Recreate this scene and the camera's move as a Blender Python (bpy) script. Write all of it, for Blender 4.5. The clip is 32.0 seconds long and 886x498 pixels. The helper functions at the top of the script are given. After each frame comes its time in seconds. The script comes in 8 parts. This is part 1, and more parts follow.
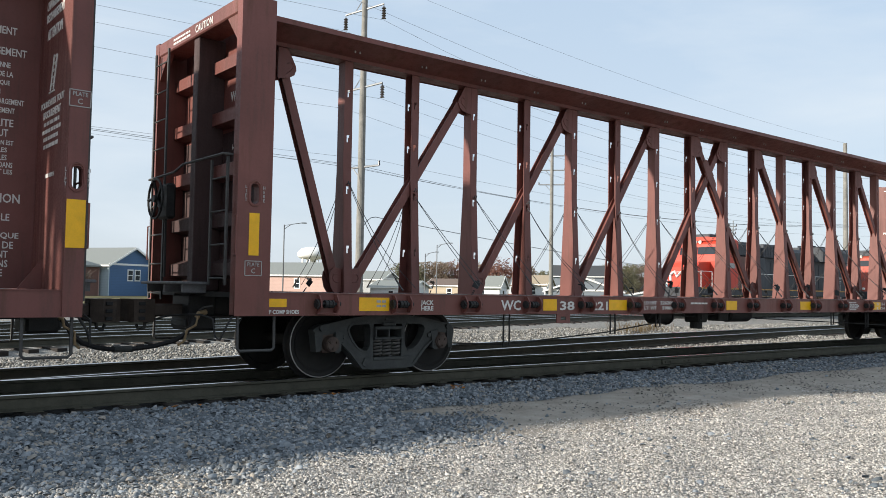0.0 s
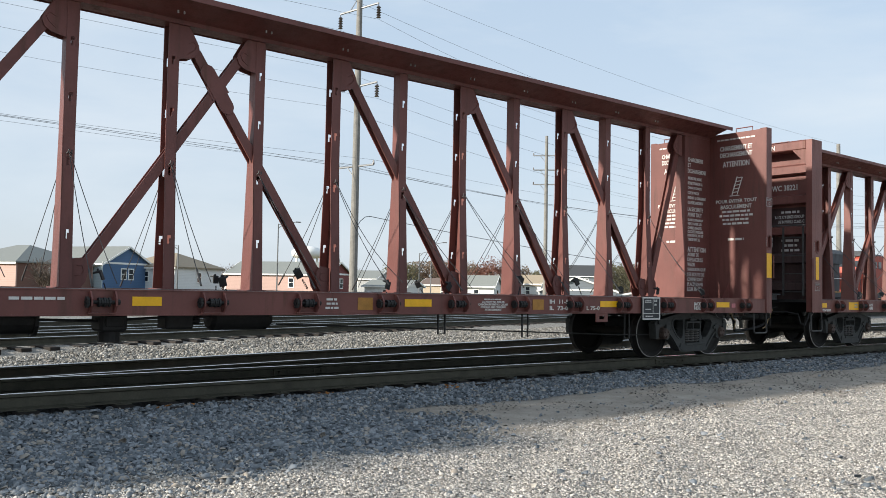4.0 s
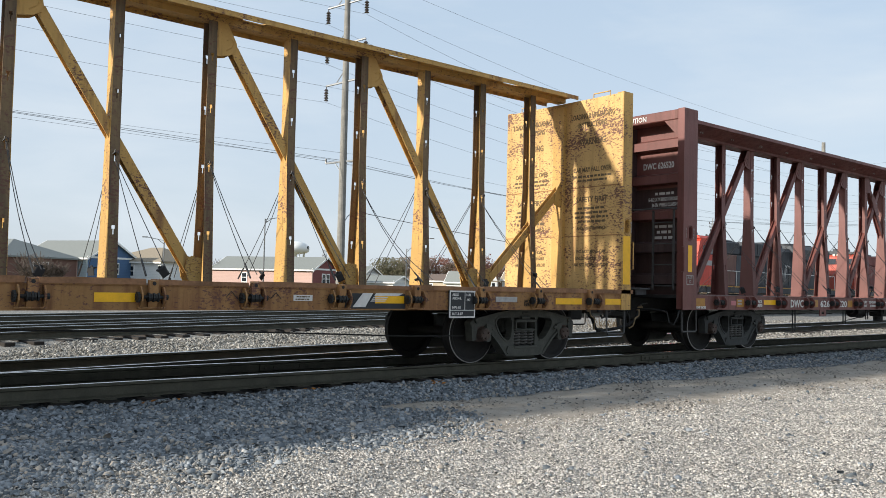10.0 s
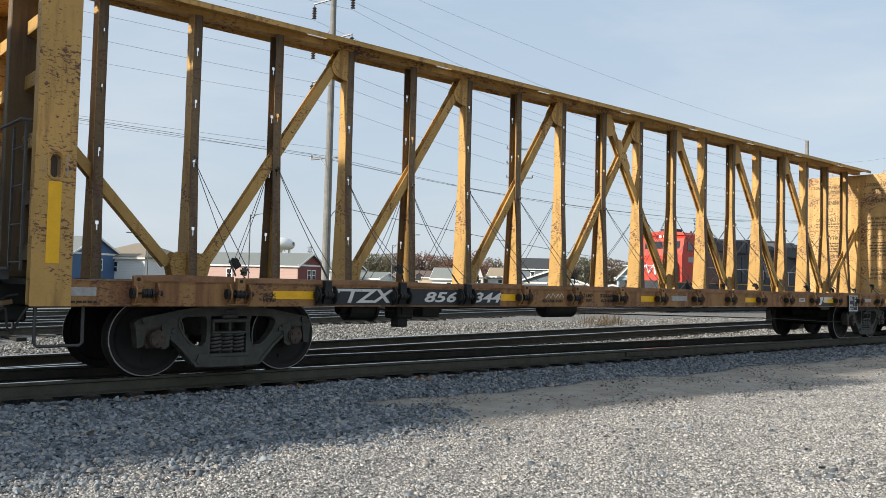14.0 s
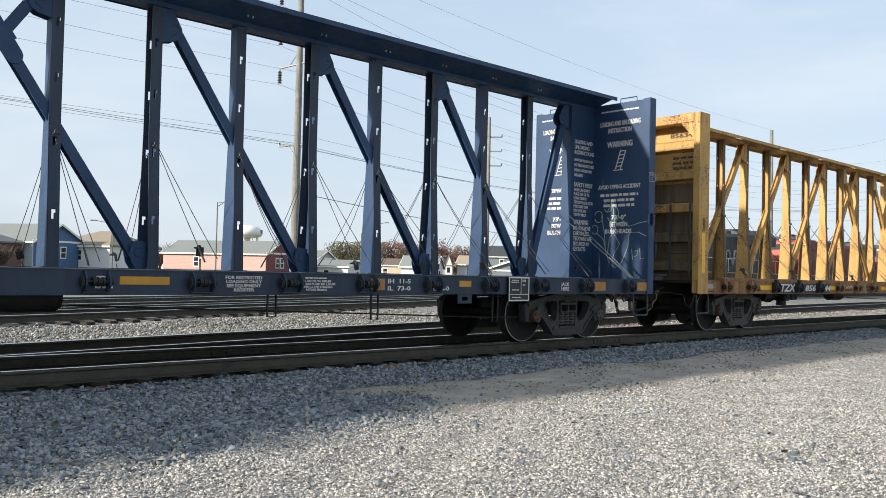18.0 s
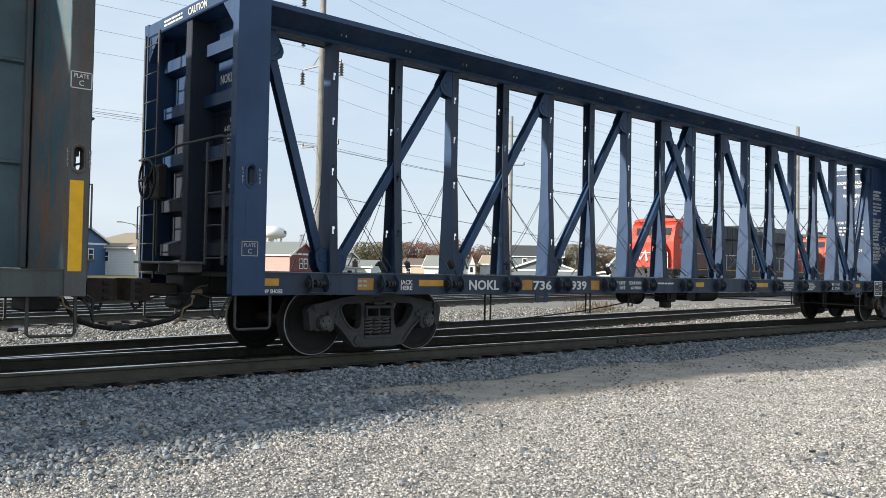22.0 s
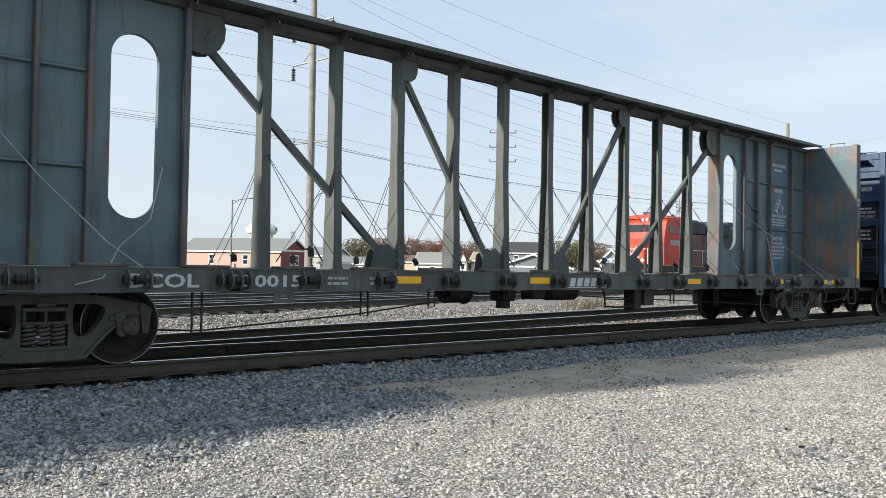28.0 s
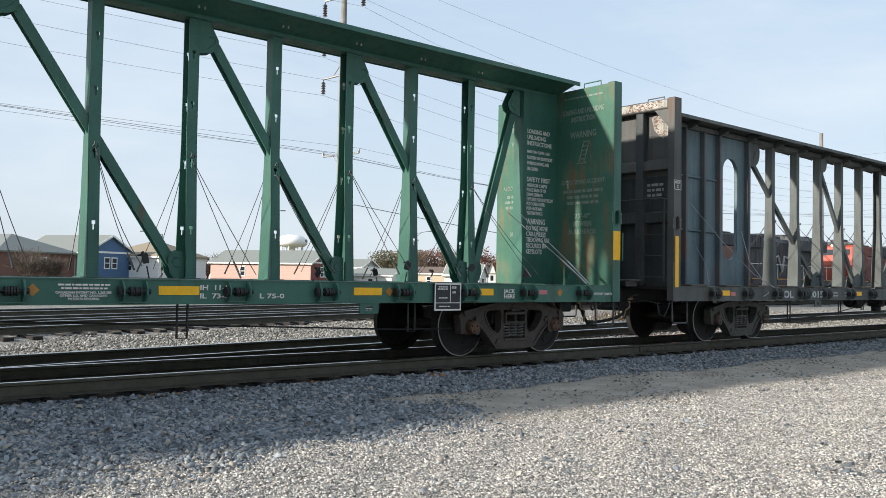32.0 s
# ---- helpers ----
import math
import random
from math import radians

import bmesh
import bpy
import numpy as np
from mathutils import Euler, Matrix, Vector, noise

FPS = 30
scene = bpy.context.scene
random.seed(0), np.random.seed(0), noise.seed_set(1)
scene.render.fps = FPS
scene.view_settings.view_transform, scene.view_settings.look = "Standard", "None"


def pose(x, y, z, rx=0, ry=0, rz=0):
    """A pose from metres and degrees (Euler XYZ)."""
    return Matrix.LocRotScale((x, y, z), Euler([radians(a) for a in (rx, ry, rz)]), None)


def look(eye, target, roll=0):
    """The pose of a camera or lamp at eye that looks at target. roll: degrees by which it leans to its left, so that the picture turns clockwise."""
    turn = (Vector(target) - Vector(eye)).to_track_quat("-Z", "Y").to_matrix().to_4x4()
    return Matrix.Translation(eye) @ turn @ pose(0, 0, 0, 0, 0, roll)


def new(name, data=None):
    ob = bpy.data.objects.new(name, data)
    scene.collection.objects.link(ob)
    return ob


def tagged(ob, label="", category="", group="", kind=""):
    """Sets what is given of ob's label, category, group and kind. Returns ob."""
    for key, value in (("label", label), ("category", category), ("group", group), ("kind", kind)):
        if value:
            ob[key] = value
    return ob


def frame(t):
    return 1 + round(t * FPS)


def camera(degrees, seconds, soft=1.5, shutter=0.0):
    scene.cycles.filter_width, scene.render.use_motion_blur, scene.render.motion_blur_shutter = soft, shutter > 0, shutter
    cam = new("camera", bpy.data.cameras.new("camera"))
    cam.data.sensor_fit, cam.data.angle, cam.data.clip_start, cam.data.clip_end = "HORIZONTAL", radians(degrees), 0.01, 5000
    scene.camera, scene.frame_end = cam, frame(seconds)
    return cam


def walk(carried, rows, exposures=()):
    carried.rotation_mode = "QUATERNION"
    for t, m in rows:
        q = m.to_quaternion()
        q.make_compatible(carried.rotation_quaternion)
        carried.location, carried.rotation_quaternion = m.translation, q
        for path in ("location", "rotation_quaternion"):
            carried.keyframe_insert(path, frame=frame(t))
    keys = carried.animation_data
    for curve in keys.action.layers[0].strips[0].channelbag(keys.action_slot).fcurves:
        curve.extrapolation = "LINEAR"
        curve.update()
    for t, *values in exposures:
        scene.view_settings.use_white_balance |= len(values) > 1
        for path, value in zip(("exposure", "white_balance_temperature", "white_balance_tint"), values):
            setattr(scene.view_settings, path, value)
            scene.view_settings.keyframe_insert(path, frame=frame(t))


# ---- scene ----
# ---------------------------------------------------------------- camera
EYE_Z = 1.18          # above the rail heads
TRACK = 10.49         # centre line of the near track (y)
SPEED = 3.342         # train, metres a second along +x
GROUND = -0.35

TURN = [  # seconds, yaw, pitch, roll
    (0.0, -38.61, 2.83, 0.97), (0.5, -38.61, 2.84, 0.97), (1.0, -38.67, 2.83, 0.97), (1.5, -38.71, 2.83, 0.98),
    (2.0, -38.78, 2.83, 0.99), (2.5, -38.85, 2.83, 1.01), (3.0, -38.93, 2.83, 1.02), (3.5, -38.96, 2.82, 1.05),
    (5.5, -39.21, 2.75, 1.16), (6.0, -39.30, 2.77, 1.17), (6.5, -39.40, 2.74, 1.18), (7.0, -39.47, 2.70, 1.20),
    (7.5, -39.50, 2.67, 1.22), (8.0, -39.56, 2.65, 1.24), (8.5, -39.64, 2.60, 1.26), (9.0, -39.80, 2.57, 1.28),
    (9.5, -39.85, 2.55, 1.31), (10.0, -39.89, 2.54, 1.33), (10.5, -39.96, 2.54, 1.36), (11.0, -40.03, 2.52, 1.39),
    (11.5, -40.12, 2.52, 1.41), (12.0, -40.35, 2.49, 1.43), (12.5, -40.53, 2.46, 1.44), (13.0, -40.76, 2.38, 1.44),
    (13.5, -40.82, 2.34, 1.44), (14.0, -40.87, 2.32, 1.44), (14.5, -41.36, 2.16, 1.44), (16.5, -42.81, 1.58, 1.43),
    (17.0, -42.87, 1.57, 1.41), (17.5, -42.91, 1.56, 1.38), (18.0, -43.00, 1.54, 1.34), (18.5, -43.00, 1.55, 1.29),
    (19.0, -42.79, 1.58, 1.22), (19.5, -42.21, 1.55, 1.16), (20.0, -41.63, 1.55, 1.10), (20.5, -41.37, 1.55, 1.07),
    (21.0, -41.36, 1.54, 1.06), (21.5, -41.36, 1.51, 1.07), (22.0, -41.43, 1.49, 1.10), (22.5, -41.48, 1.46, 1.13),
    (23.0, -41.52, 1.45, 1.15), (23.5, -41.57, 1.44, 1.16), (24.0, -41.64, 1.41, 1.15), (24.5, -41.69, 1.39, 1.13),
    (25.0, -41.73, 1.37, 1.10), (25.5, -41.77, 1.34, 1.08), (26.0, -41.83, 1.31, 1.07), (26.5, -41.88, 1.28, 1.07),
    (28.5, -42.05, 1.28, 1.05), (29.0, -42.02, 1.31, 1.05), (29.5, -41.93, 1.35, 1.05), (30.0, -41.82, 1.43, 1.04),
    (30.5, -41.52, 1.59, 1.04), (31.0, -41.06, 1.81, 1.03), (31.5, -40.62, 1.92, 1.03), (32.0, -40.02, 2.04, 1.02),
]
EXPOSURE = [(0, 0.94), (1, 1.08), (2, 1.05), (3, 1.0), (6, 0.82), (8, 1.04), (10, 0.89), (12, 0.81), (14, 0.76), (17, 0.97), (18, 0.98), (19.5, 0.90), (21, 0.94), (23, 1.06), (25, 0.98), (29, 1.0), (31, 0.97), (32, 1.0)]
cam = camera(55.9, 32.0, soft=0.5)
walk(cam, [(t, pose(0, 0, EYE_Z, 0, 0, y) @ pose(0, 0, 0, 90 + p) @ pose(0, 0, 0, 0, 0, r)) for t, y, p, r in TURN],
     exposures=EXPOSURE)

# ---------------------------------------------------------------- light
SUN_WAY = Vector((-1.0, 0.24, 0.39)).normalized()
sun_data = bpy.data.lights.new("sun", "SUN")
sun_data.energy, sun_data.angle, sun_data.color = 3.6, radians(2.0), (1.0, 0.93, 0.82)
sun = new("sun", sun_data)
sun.matrix_world = look(SUN_WAY * 100, (0, 0, 0))

world = bpy.data.worlds.new("sky")
scene.world = world
world.use_nodes = True
wn, wl = world.node_tree.nodes, world.node_tree.links
wn.clear()
w_out = wn.new("ShaderNodeOutputWorld")
w_bg = wn.new("ShaderNodeBackground")
w_sky = wn.new("ShaderNodeTexSky")
w_sky.sky_type, w_sky.sun_disc = "NISHITA", False
w_sky.sun_elevation = math.asin(SUN_WAY.z)
w_sky.sun_rotation = math.atan2(SUN_WAY.x, SUN_WAY.y)
w_sky.air_density, w_sky.dust_density, w_sky.ozone_density = 1.0, 1.5, 1.5
w_co = wn.new("ShaderNodeTexCoord")
w_map = wn.new("ShaderNodeMapping")
w_map.inputs["Scale"].default_value = (1.0, 1.0, 4.5)
w_noise = wn.new("ShaderNodeTexNoise")
w_noise.inputs["Scale"].default_value, w_noise.inputs["Detail"].default_value = 2.2, 6.0
w_noise.inputs["Roughness"].default_value, w_noise.inputs["Distortion"].default_value = 0.55, 0.4
w_ramp = wn.new("ShaderNodeMapRange")
w_ramp.inputs["From Min"].default_value, w_ramp.inputs["From Max"].default_value = 0.40, 0.72
w_ramp.inputs["To Min"].default_value, w_ramp.inputs["To Max"].default_value = 0.0, 0.68
w_sep = wn.new("ShaderNodeSeparateXYZ")
w_up = wn.new("ShaderNodeMapRange")
w_up.inputs["From Min"].default_value, w_up.inputs["From Max"].default_value = 0.0, 0.36
w_veil = wn.new("ShaderNodeMix")
w_veil.data_type = "RGBA"
w_veil.inputs["A"].default_value, w_veil.inputs["B"].default_value = (4.12, 4.62, 5.18, 1), (3.38, 4.22, 5.18, 1)
w_thin = wn.new("ShaderNodeMix")
w_thin.data_type = "RGBA"
w_thin.inputs["Factor"].default_value = 0.82
w_mix = wn.new("ShaderNodeMix")
w_mix.data_type = "RGBA"
w_mix.inputs["B"].default_value = (4.66, 5.12, 5.54, 1)   # wisps of high cloud
wl.new(w_co.outputs["Generated"], w_map.inputs["Vector"])
wl.new(w_map.outputs["Vector"], w_noise.inputs["Vector"])
wl.new(w_co.outputs["Generated"], w_sep.inputs["Vector"])
wl.new(w_sep.outputs["Z"], w_up.inputs["Value"])
wl.new(w_up.outputs["Result"], w_veil.inputs["Factor"])
wl.new(w_noise.outputs["Fac"], w_ramp.inputs["Value"])
wl.new(w_ramp.outputs["Result"], w_mix.inputs["Factor"])
wl.new(w_sky.outputs["Color"], w_thin.inputs["A"])
wl.new(w_veil.outputs["Result"], w_thin.inputs["B"])
wl.new(w_thin.outputs["Result"], w_mix.inputs["A"])
wl.new(w_mix.outputs["Result"], w_bg.inputs["Color"])
w_bg.inputs["Strength"].default_value = 0.09
wl.new(w_bg.outputs["Background"], w_out.inputs["Surface"])

# ---------------------------------------------------------------- materials
def mat_base(name):
    m = bpy.data.materials.new(name)
    m.use_nodes = True
    nt = m.node_tree
    return m, nt, nt.nodes["Principled BSDF"]


def n_noise(nt, scale, detail=4.0, rough=0.55, coord="Object", stretch=(1, 1, 1)):
    co = nt.nodes.new("ShaderNodeTexCoord")
    mp = nt.nodes.new("ShaderNodeMapping")
    mp.inputs["Scale"].default_value = stretch
    no = nt.nodes.new("ShaderNodeTexNoise")
    no.inputs["Scale"].default_value, no.inputs["Detail"].default_value, no.inputs["Roughness"].default_value = scale, detail, rough
    nt.links.new(co.outputs[coord], mp.inputs["Vector"])
    nt.links.new(mp.outputs["Vector"], no.inputs["Vector"])
    return no.outputs["Fac"]


def n_range(nt, value, a, b, lo=0.0, hi=1.0):
    r = nt.nodes.new("ShaderNodeMapRange")
    r.inputs["From Min"].default_value, r.inputs["From Max"].default_value = a, b
    r.inputs["To Min"].default_value, r.inputs["To Max"].default_value = lo, hi
    nt.links.new(value, r.inputs["Value"])
    return r.outputs["Result"]


def n_mix(nt, fac, a, b, blend="MIX"):
    m = nt.nodes.new("ShaderNodeMix")
    m.data_type, m.blend_type = "RGBA", blend
    for key, v in (("A", a), ("B", b)):
        if isinstance(v, tuple):
            m.inputs[key].default_value = (*v, 1) if len(v) == 3 else v
        else:
            nt.links.new(v, m.inputs[key])
    if isinstance(fac, float):
        m.inputs["Factor"].default_value = fac
    else:
        nt.links.new(fac, m.inputs["Factor"])
    return m.outputs["Result"]


def n_math(nt, op, a, b=0.0):
    m = nt.nodes.new("ShaderNodeMath")
    m.operation = op
    for i, v in enumerate((a, b)):
        if isinstance(v, float):
            m.inputs[i].default_value = v
        else:
            nt.links.new(v, m.inputs[i])
    return m.outputs["Value"]


def n_bump(nt, bsdf, height, strength=0.3, dist=0.01):
    b = nt.nodes.new("ShaderNodeBump")
    b.inputs["Strength"].default_value, b.inputs["Distance"].default_value = strength, dist
    nt.links.new(height, b.inputs["Height"])
    nt.links.new(b.outputs["Normal"], bsdf.inputs["Normal"])


def paint(name, col, rust=(0.16, 0.06, 0.03), amount=0.30, chips=0.0, rough=0.45, grime=(0.05, 0.04, 0.035), fade=0.25, spec=0.4):
    """Worn railway paint: fading, grime streaks, rust blooms and flaked spots."""
    m, nt, bs = mat_base(name)
    big = n_noise(nt, 0.9, 5.0)
    streak = n_noise(nt, 5.0, 5.0, 0.6, stretch=(1.6, 1.6, 0.16))
    fine = n_noise(nt, 38.0, 4.0, 0.65)
    light = tuple(min(1.0, c * (1 + fade) + 0.02 * fade) for c in col)
    c = n_mix(nt, n_range(nt, big, 0.35, 0.68), tuple(v * (1 - 0.35 * fade) for v in col), light)
    c = n_mix(nt, n_range(nt, streak, 0.52, 0.80, 0.0, 0.55), c, grime)
    c = n_mix(nt, n_range(nt, n_math(nt, "ADD", n_math(nt, "MULTIPLY", streak, 0.6), n_math(nt, "MULTIPLY", big, 0.5)), 0.68 - 0.25 * amount, 0.80 - 0.2 * amount, 0.0, 0.8), c, rust)
    if chips:
        spot = n_noise(nt, 25.0, 6.0, 0.72, stretch=(0.7, 0.7, 1.5))
        zone = n_noise(nt, 1.6, 3.0)
        f = n_math(nt, "ADD", spot, n_math(nt, "MULTIPLY", zone, 0.5))
        c = n_mix(nt, n_range(nt, f, 0.86 - 0.08 * chips, 0.89 - 0.08 * chips), c, (0.125, 0.055, 0.04))
    c = n_mix(nt, n_range(nt, fine, 0.3, 0.75, 0.0, 0.28), c, n_mix(nt, 0.5, c, grime))
    nt.links.new(c, bs.inputs["Base Color"])
    nt.links.new(n_range(nt, n_math(nt, "ADD", fine, streak), 0.7, 1.3, rough - 0.08, rough + 0.25), bs.inputs["Roughness"])
    bs.inputs["Specular IOR Level"].default_value = spec
    n_bump(nt, bs, n_math(nt, "ADD", fine, n_math(nt, "MULTIPLY", big, 2.0)), 0.12, 0.006)
    return m


def plain(name, col, rough=0.6, metal=0.0, vary=0.25, scale=8.0, bump=0.1, rand=0.0, spec=0.4):
    m, nt, bs = mat_base(name)
    a, b = n_noise(nt, scale, 5.0), n_noise(nt, scale * 7.3, 3.0)
    f = n_range(nt, n_math(nt, "ADD", a, n_math(nt, "MULTIPLY", b, 0.5)), 0.45, 1.05)
    c = n_mix(nt, f, tuple(v * (1 - vary) for v in col), tuple(min(1, v * (1 + vary)) for v in col))
    if rand:
        info = nt.nodes.new("ShaderNodeObjectInfo")
        c = n_mix(nt, n_range(nt, info.outputs["Random"], 0.0, 1.0, 0.0, rand), c, tuple(v * 0.4 for v in col))
    nt.links.new(c, bs.inputs["Base Color"])
    bs.inputs["Roughness"].default_value, bs.inputs["Metallic"].default_value = rough, metal
    bs.inputs["Specular IOR Level"].default_value = spec
    if bump:
        n_bump(nt, bs, b, bump, 0.004)
    return m


def stones(name, dark, light, tint, rough=0.85, share=0.12):
    """Broken stone whose pieces differ in tone."""
    m, nt, bs = mat_base(name)
    geo = nt.nodes.new("ShaderNodeNewGeometry")
    r = geo.outputs["Random Per Island"]
    c = n_mix(nt, n_math(nt, "POWER", r, 1.5), dark, light)
    c = n_mix(nt, n_range(nt, n_math(nt, "FRACT", n_math(nt, "MULTIPLY", r, 37.7)), 0.98 - share, 1.02 - share), c, tint)
    warm = n_range(nt, n_math(nt, "FRACT", n_math(nt, "MULTIPLY", r, 91.3)), 0.0, 1.0, 0.0, 0.25)
    c = n_mix(nt, warm, c, n_mix(nt, 1.0, c, (1.12, 0.96, 0.80), "MULTIPLY"))
    c = n_mix(nt, n_range(nt, n_noise(nt, 60.0, 3.0), 0.3, 0.75, 0.0, 0.35), c, dark)
    nt.links.new(c, bs.inputs["Base Color"])
    bs.inputs["Roughness"].default_value = rough
    bs.inputs["Specular IOR Level"].default_value = 0.25
    return m


def glow_free_glass(name, tint=(0.02, 0.025, 0.03)):
    m, nt, bs = mat_base(name)
    bs.inputs["Base Color"].default_value = (*tint, 1)
    bs.inputs["Roughness"].default_value = 0.06
    bs.inputs["Specular IOR Level"].default_value = 0.8
    return m


M = {}
M["brown"] = paint("brown_car_paint", (0.152, 0.050, 0.040), (0.13, 0.045, 0.025), 0.25, rough=0.42)
M["brown2"] = paint("dark_brown_car_paint", (0.143, 0.047, 0.039), (0.11, 0.04, 0.025), 0.25, rough=0.42)
M["yellow"] = paint("faded_yellow_paint", (0.47, 0.275, 0.078), (0.20, 0.09, 0.04), 0.36, chips=0.30, rough=0.55, grime=(0.14, 0.09, 0.04))
M["yellow_flaked"] = paint("flaking_yellow_paint", (0.53, 0.33, 0.120), (0.34, 0.18, 0.07), 0.30, chips=0.85, rough=0.6, grime=(0.20, 0.13, 0.06))
M["rusty_yellow"] = paint("rusted_yellow_paint", (0.29, 0.150, 0.052), (0.19, 0.080, 0.034), 0.62, chips=0.45, rough=0.65)
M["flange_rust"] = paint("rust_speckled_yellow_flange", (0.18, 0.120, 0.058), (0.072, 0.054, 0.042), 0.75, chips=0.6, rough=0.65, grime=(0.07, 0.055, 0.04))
M["blue"] = paint("navy_blue_paint", (0.016, 0.045, 0.105), (0.035, 0.05, 0.075), 0.10, rough=0.42, fade=0.3, grime=(0.025, 0.036, 0.065), spec=0.35)
# flange paint, darker and greyer than the navy webs
M["navy_flange"] = paint("dark_navy_flange_paint", (0.028, 0.042, 0.066), (0.05, 0.052, 0.055), 0.35, rough=0.5, fade=0.3, grime=(0.030, 0.033, 0.038), spec=0.35)
M["grey_fresh"] = paint("repainted_blue_panel", (0.078, 0.142, 0.188), (0.12, 0.08, 0.06), 0.10, rough=0.5, fade=0.25)
M["grey"] = paint("faded_blue_grey_paint", (0.090, 0.138, 0.156), (0.18, 0.10, 0.07), 0.22, rough=0.5, fade=0.35)
M["grey_sill"] = paint("weathered_green_grey_paint", (0.076, 0.088, 0.085), (0.11, 0.075, 0.055), 0.30, rough=0.6, fade=0.4)
M["grey_deck"] = paint("grimy_grey_sill_paint", (0.068, 0.077, 0.072), (0.08, 0.06, 0.05), 0.30, rough=0.6, fade=0.4)
M["grey_post"] = paint("rust_browned_grey_paint", (0.080, 0.081, 0.077), (0.14, 0.085, 0.055), 0.38, rough=0.6, fade=0.35)
# grimy navy sill, with the shade on its face darkened into the paint
M["blue_sill"] = paint("grimy_shaded_navy_sill_paint", (0.017, 0.032, 0.056), (0.04, 0.04, 0.045), 0.2, rough=0.5, grime=(0.022, 0.025, 0.030))
M["grey_bulk"] = paint("rust_streaked_blue_paint", (0.080, 0.140, 0.170), (0.32, 0.155, 0.07), 0.67, rough=0.6, fade=0.3)
M["grey_rusty"] = paint("rust_bleeding_blue_paint", (0.085, 0.105, 0.112), (0.19, 0.090, 0.055), 0.60, rough=0.6, fade=0.3)
M["green"] = paint("green_car_paint", (0.030, 0.108, 0.080), (0.13, 0.08, 0.04), 0.16, rough=0.42, fade=0.3, grime=(0.03, 0.05, 0.04))
M["green_rusty"] = paint("green_paint_with_rust_stain", (0.030, 0.115, 0.076), (0.21, 0.12, 0.06), 0.50, rough=0.55, fade=0.3)
# darker paints for rear bulkheads: lower sheet, stiffeners and lower ribs
M["rear_brown"] = paint("darker_brown_rear_paint", (0.058, 0.031, 0.029), (0.055, 0.03, 0.025), 0.3, rough=0.6, grime=(0.02, 0.018, 0.018))
M["rear_grey"] = paint("darker_grey_rear_paint", (0.040, 0.045, 0.047), (0.06, 0.045, 0.035), 0.3, rough=0.6, grime=(0.02, 0.02, 0.02))
M["rear_navy"] = paint("darker_navy_rear_paint", (0.013, 0.021, 0.036), (0.03, 0.03, 0.032), 0.3, rough=0.6, grime=(0.014, 0.015, 0.018))
M["rear_yellow"] = paint("darker_yellow_rear_paint", (0.155, 0.105, 0.055), (0.085, 0.06, 0.045), 0.5, rough=0.65, grime=(0.05, 0.043, 0.036))
M["header"] = paint("flaking_white_header_paint", (0.36, 0.35, 0.31), (0.10, 0.09, 0.08), 0.55, chips=0.7, rough=0.6, grime=(0.12, 0.11, 0.10))
M["letter"] = plain("white_stencil_paint", (0.62, 0.60, 0.57), 0.6, vary=0.12, scale=14)
M["letter_dim"] = plain("faded_white_stencil_paint", (0.34, 0.33, 0.32), 0.65, vary=0.3, scale=14)
M["letter_pale"] = plain("worn_white_stencil_paint", (0.46, 0.47, 0.47), 0.65, vary=0.35, scale=22)
M["letter_green"] = plain("nearly_lost_white_stencil_paint", (0.16, 0.21, 0.175), 0.65, vary=0.4, scale=22)
M["letter_black"] = plain("black_stencil_paint", (0.02, 0.018, 0.015), 0.6, vary=0.3, scale=14)
M["reflector"] = plain("yellow_reflective_sheet", (0.82, 0.43, 0.008), 0.4, vary=0.12, scale=9)
M["reflector_old"] = plain("aged_amber_reflective_sheet", (0.36, 0.17, 0.03), 0.5, vary=0.25, scale=9)
M["red_tag"] = plain("faded_red_tag", (0.45, 0.16, 0.17), 0.6)
M["placard"] = plain("black_consolidated_stencil_plate", (0.025, 0.027, 0.03), 0.6)
M["steel_dark"] = plain("greasy_dark_steel", (0.021, 0.0205, 0.020), 0.65, 0.1, 0.45, 6.0, 0.25)
M["truck_steel"] = plain("dusty_cast_steel", (0.045, 0.047, 0.045), 0.75, 0.0, 0.4, 7.0, 0.3)
M["truck_rust"] = plain("rust_filmed_cast_steel", (0.052, 0.041, 0.035), 0.7, 0.0, 0.4, 7.0, 0.3)
M["truck_dusty"] = plain("olive_dust_filmed_cast_steel", (0.060, 0.060, 0.050), 0.75, 0.0, 0.4, 7.0, 0.3)
M["ladder"] = plain("grey_weathered_steel_bar", (0.062, 0.060, 0.058), 0.6, 0.2, 0.3, 6.0, 0.1)
M["letter_brown"] = plain("faded_dark_stencil_paint", (0.105, 0.07, 0.035), 0.7, vary=0.35, scale=14)
M["wheel"] = plain("brown_grey_wheel_steel", (0.017, 0.0155, 0.014), 0.75, 0.1, 0.35, 5.0, 0.15)
M["spring"] = plain("dusty_coil_spring_steel", (0.085, 0.080, 0.074), 0.7, 0.0, 0.4, 9.0, 0.2)
M["tread"] = plain("polished_wheel_tread", (0.36, 0.345, 0.33), 0.5, 0.1, 0.2, 12.0, 0.0)
M["bearing_red"] = plain("bright_rust_bearing_cap", (0.095, 0.055, 0.033), 0.75, 0.1, 0.4, 16.0, 0.2)
M["cap_grey"] = plain("dusty_grey_bearing_cap", (0.085, 0.082, 0.076), 0.7, 0.1, 0.4, 16.0, 0.2)
M["bearing"] = plain("rusty_bearing_cap", (0.075, 0.052, 0.042), 0.7, 0.1, 0.4, 16.0, 0.2)
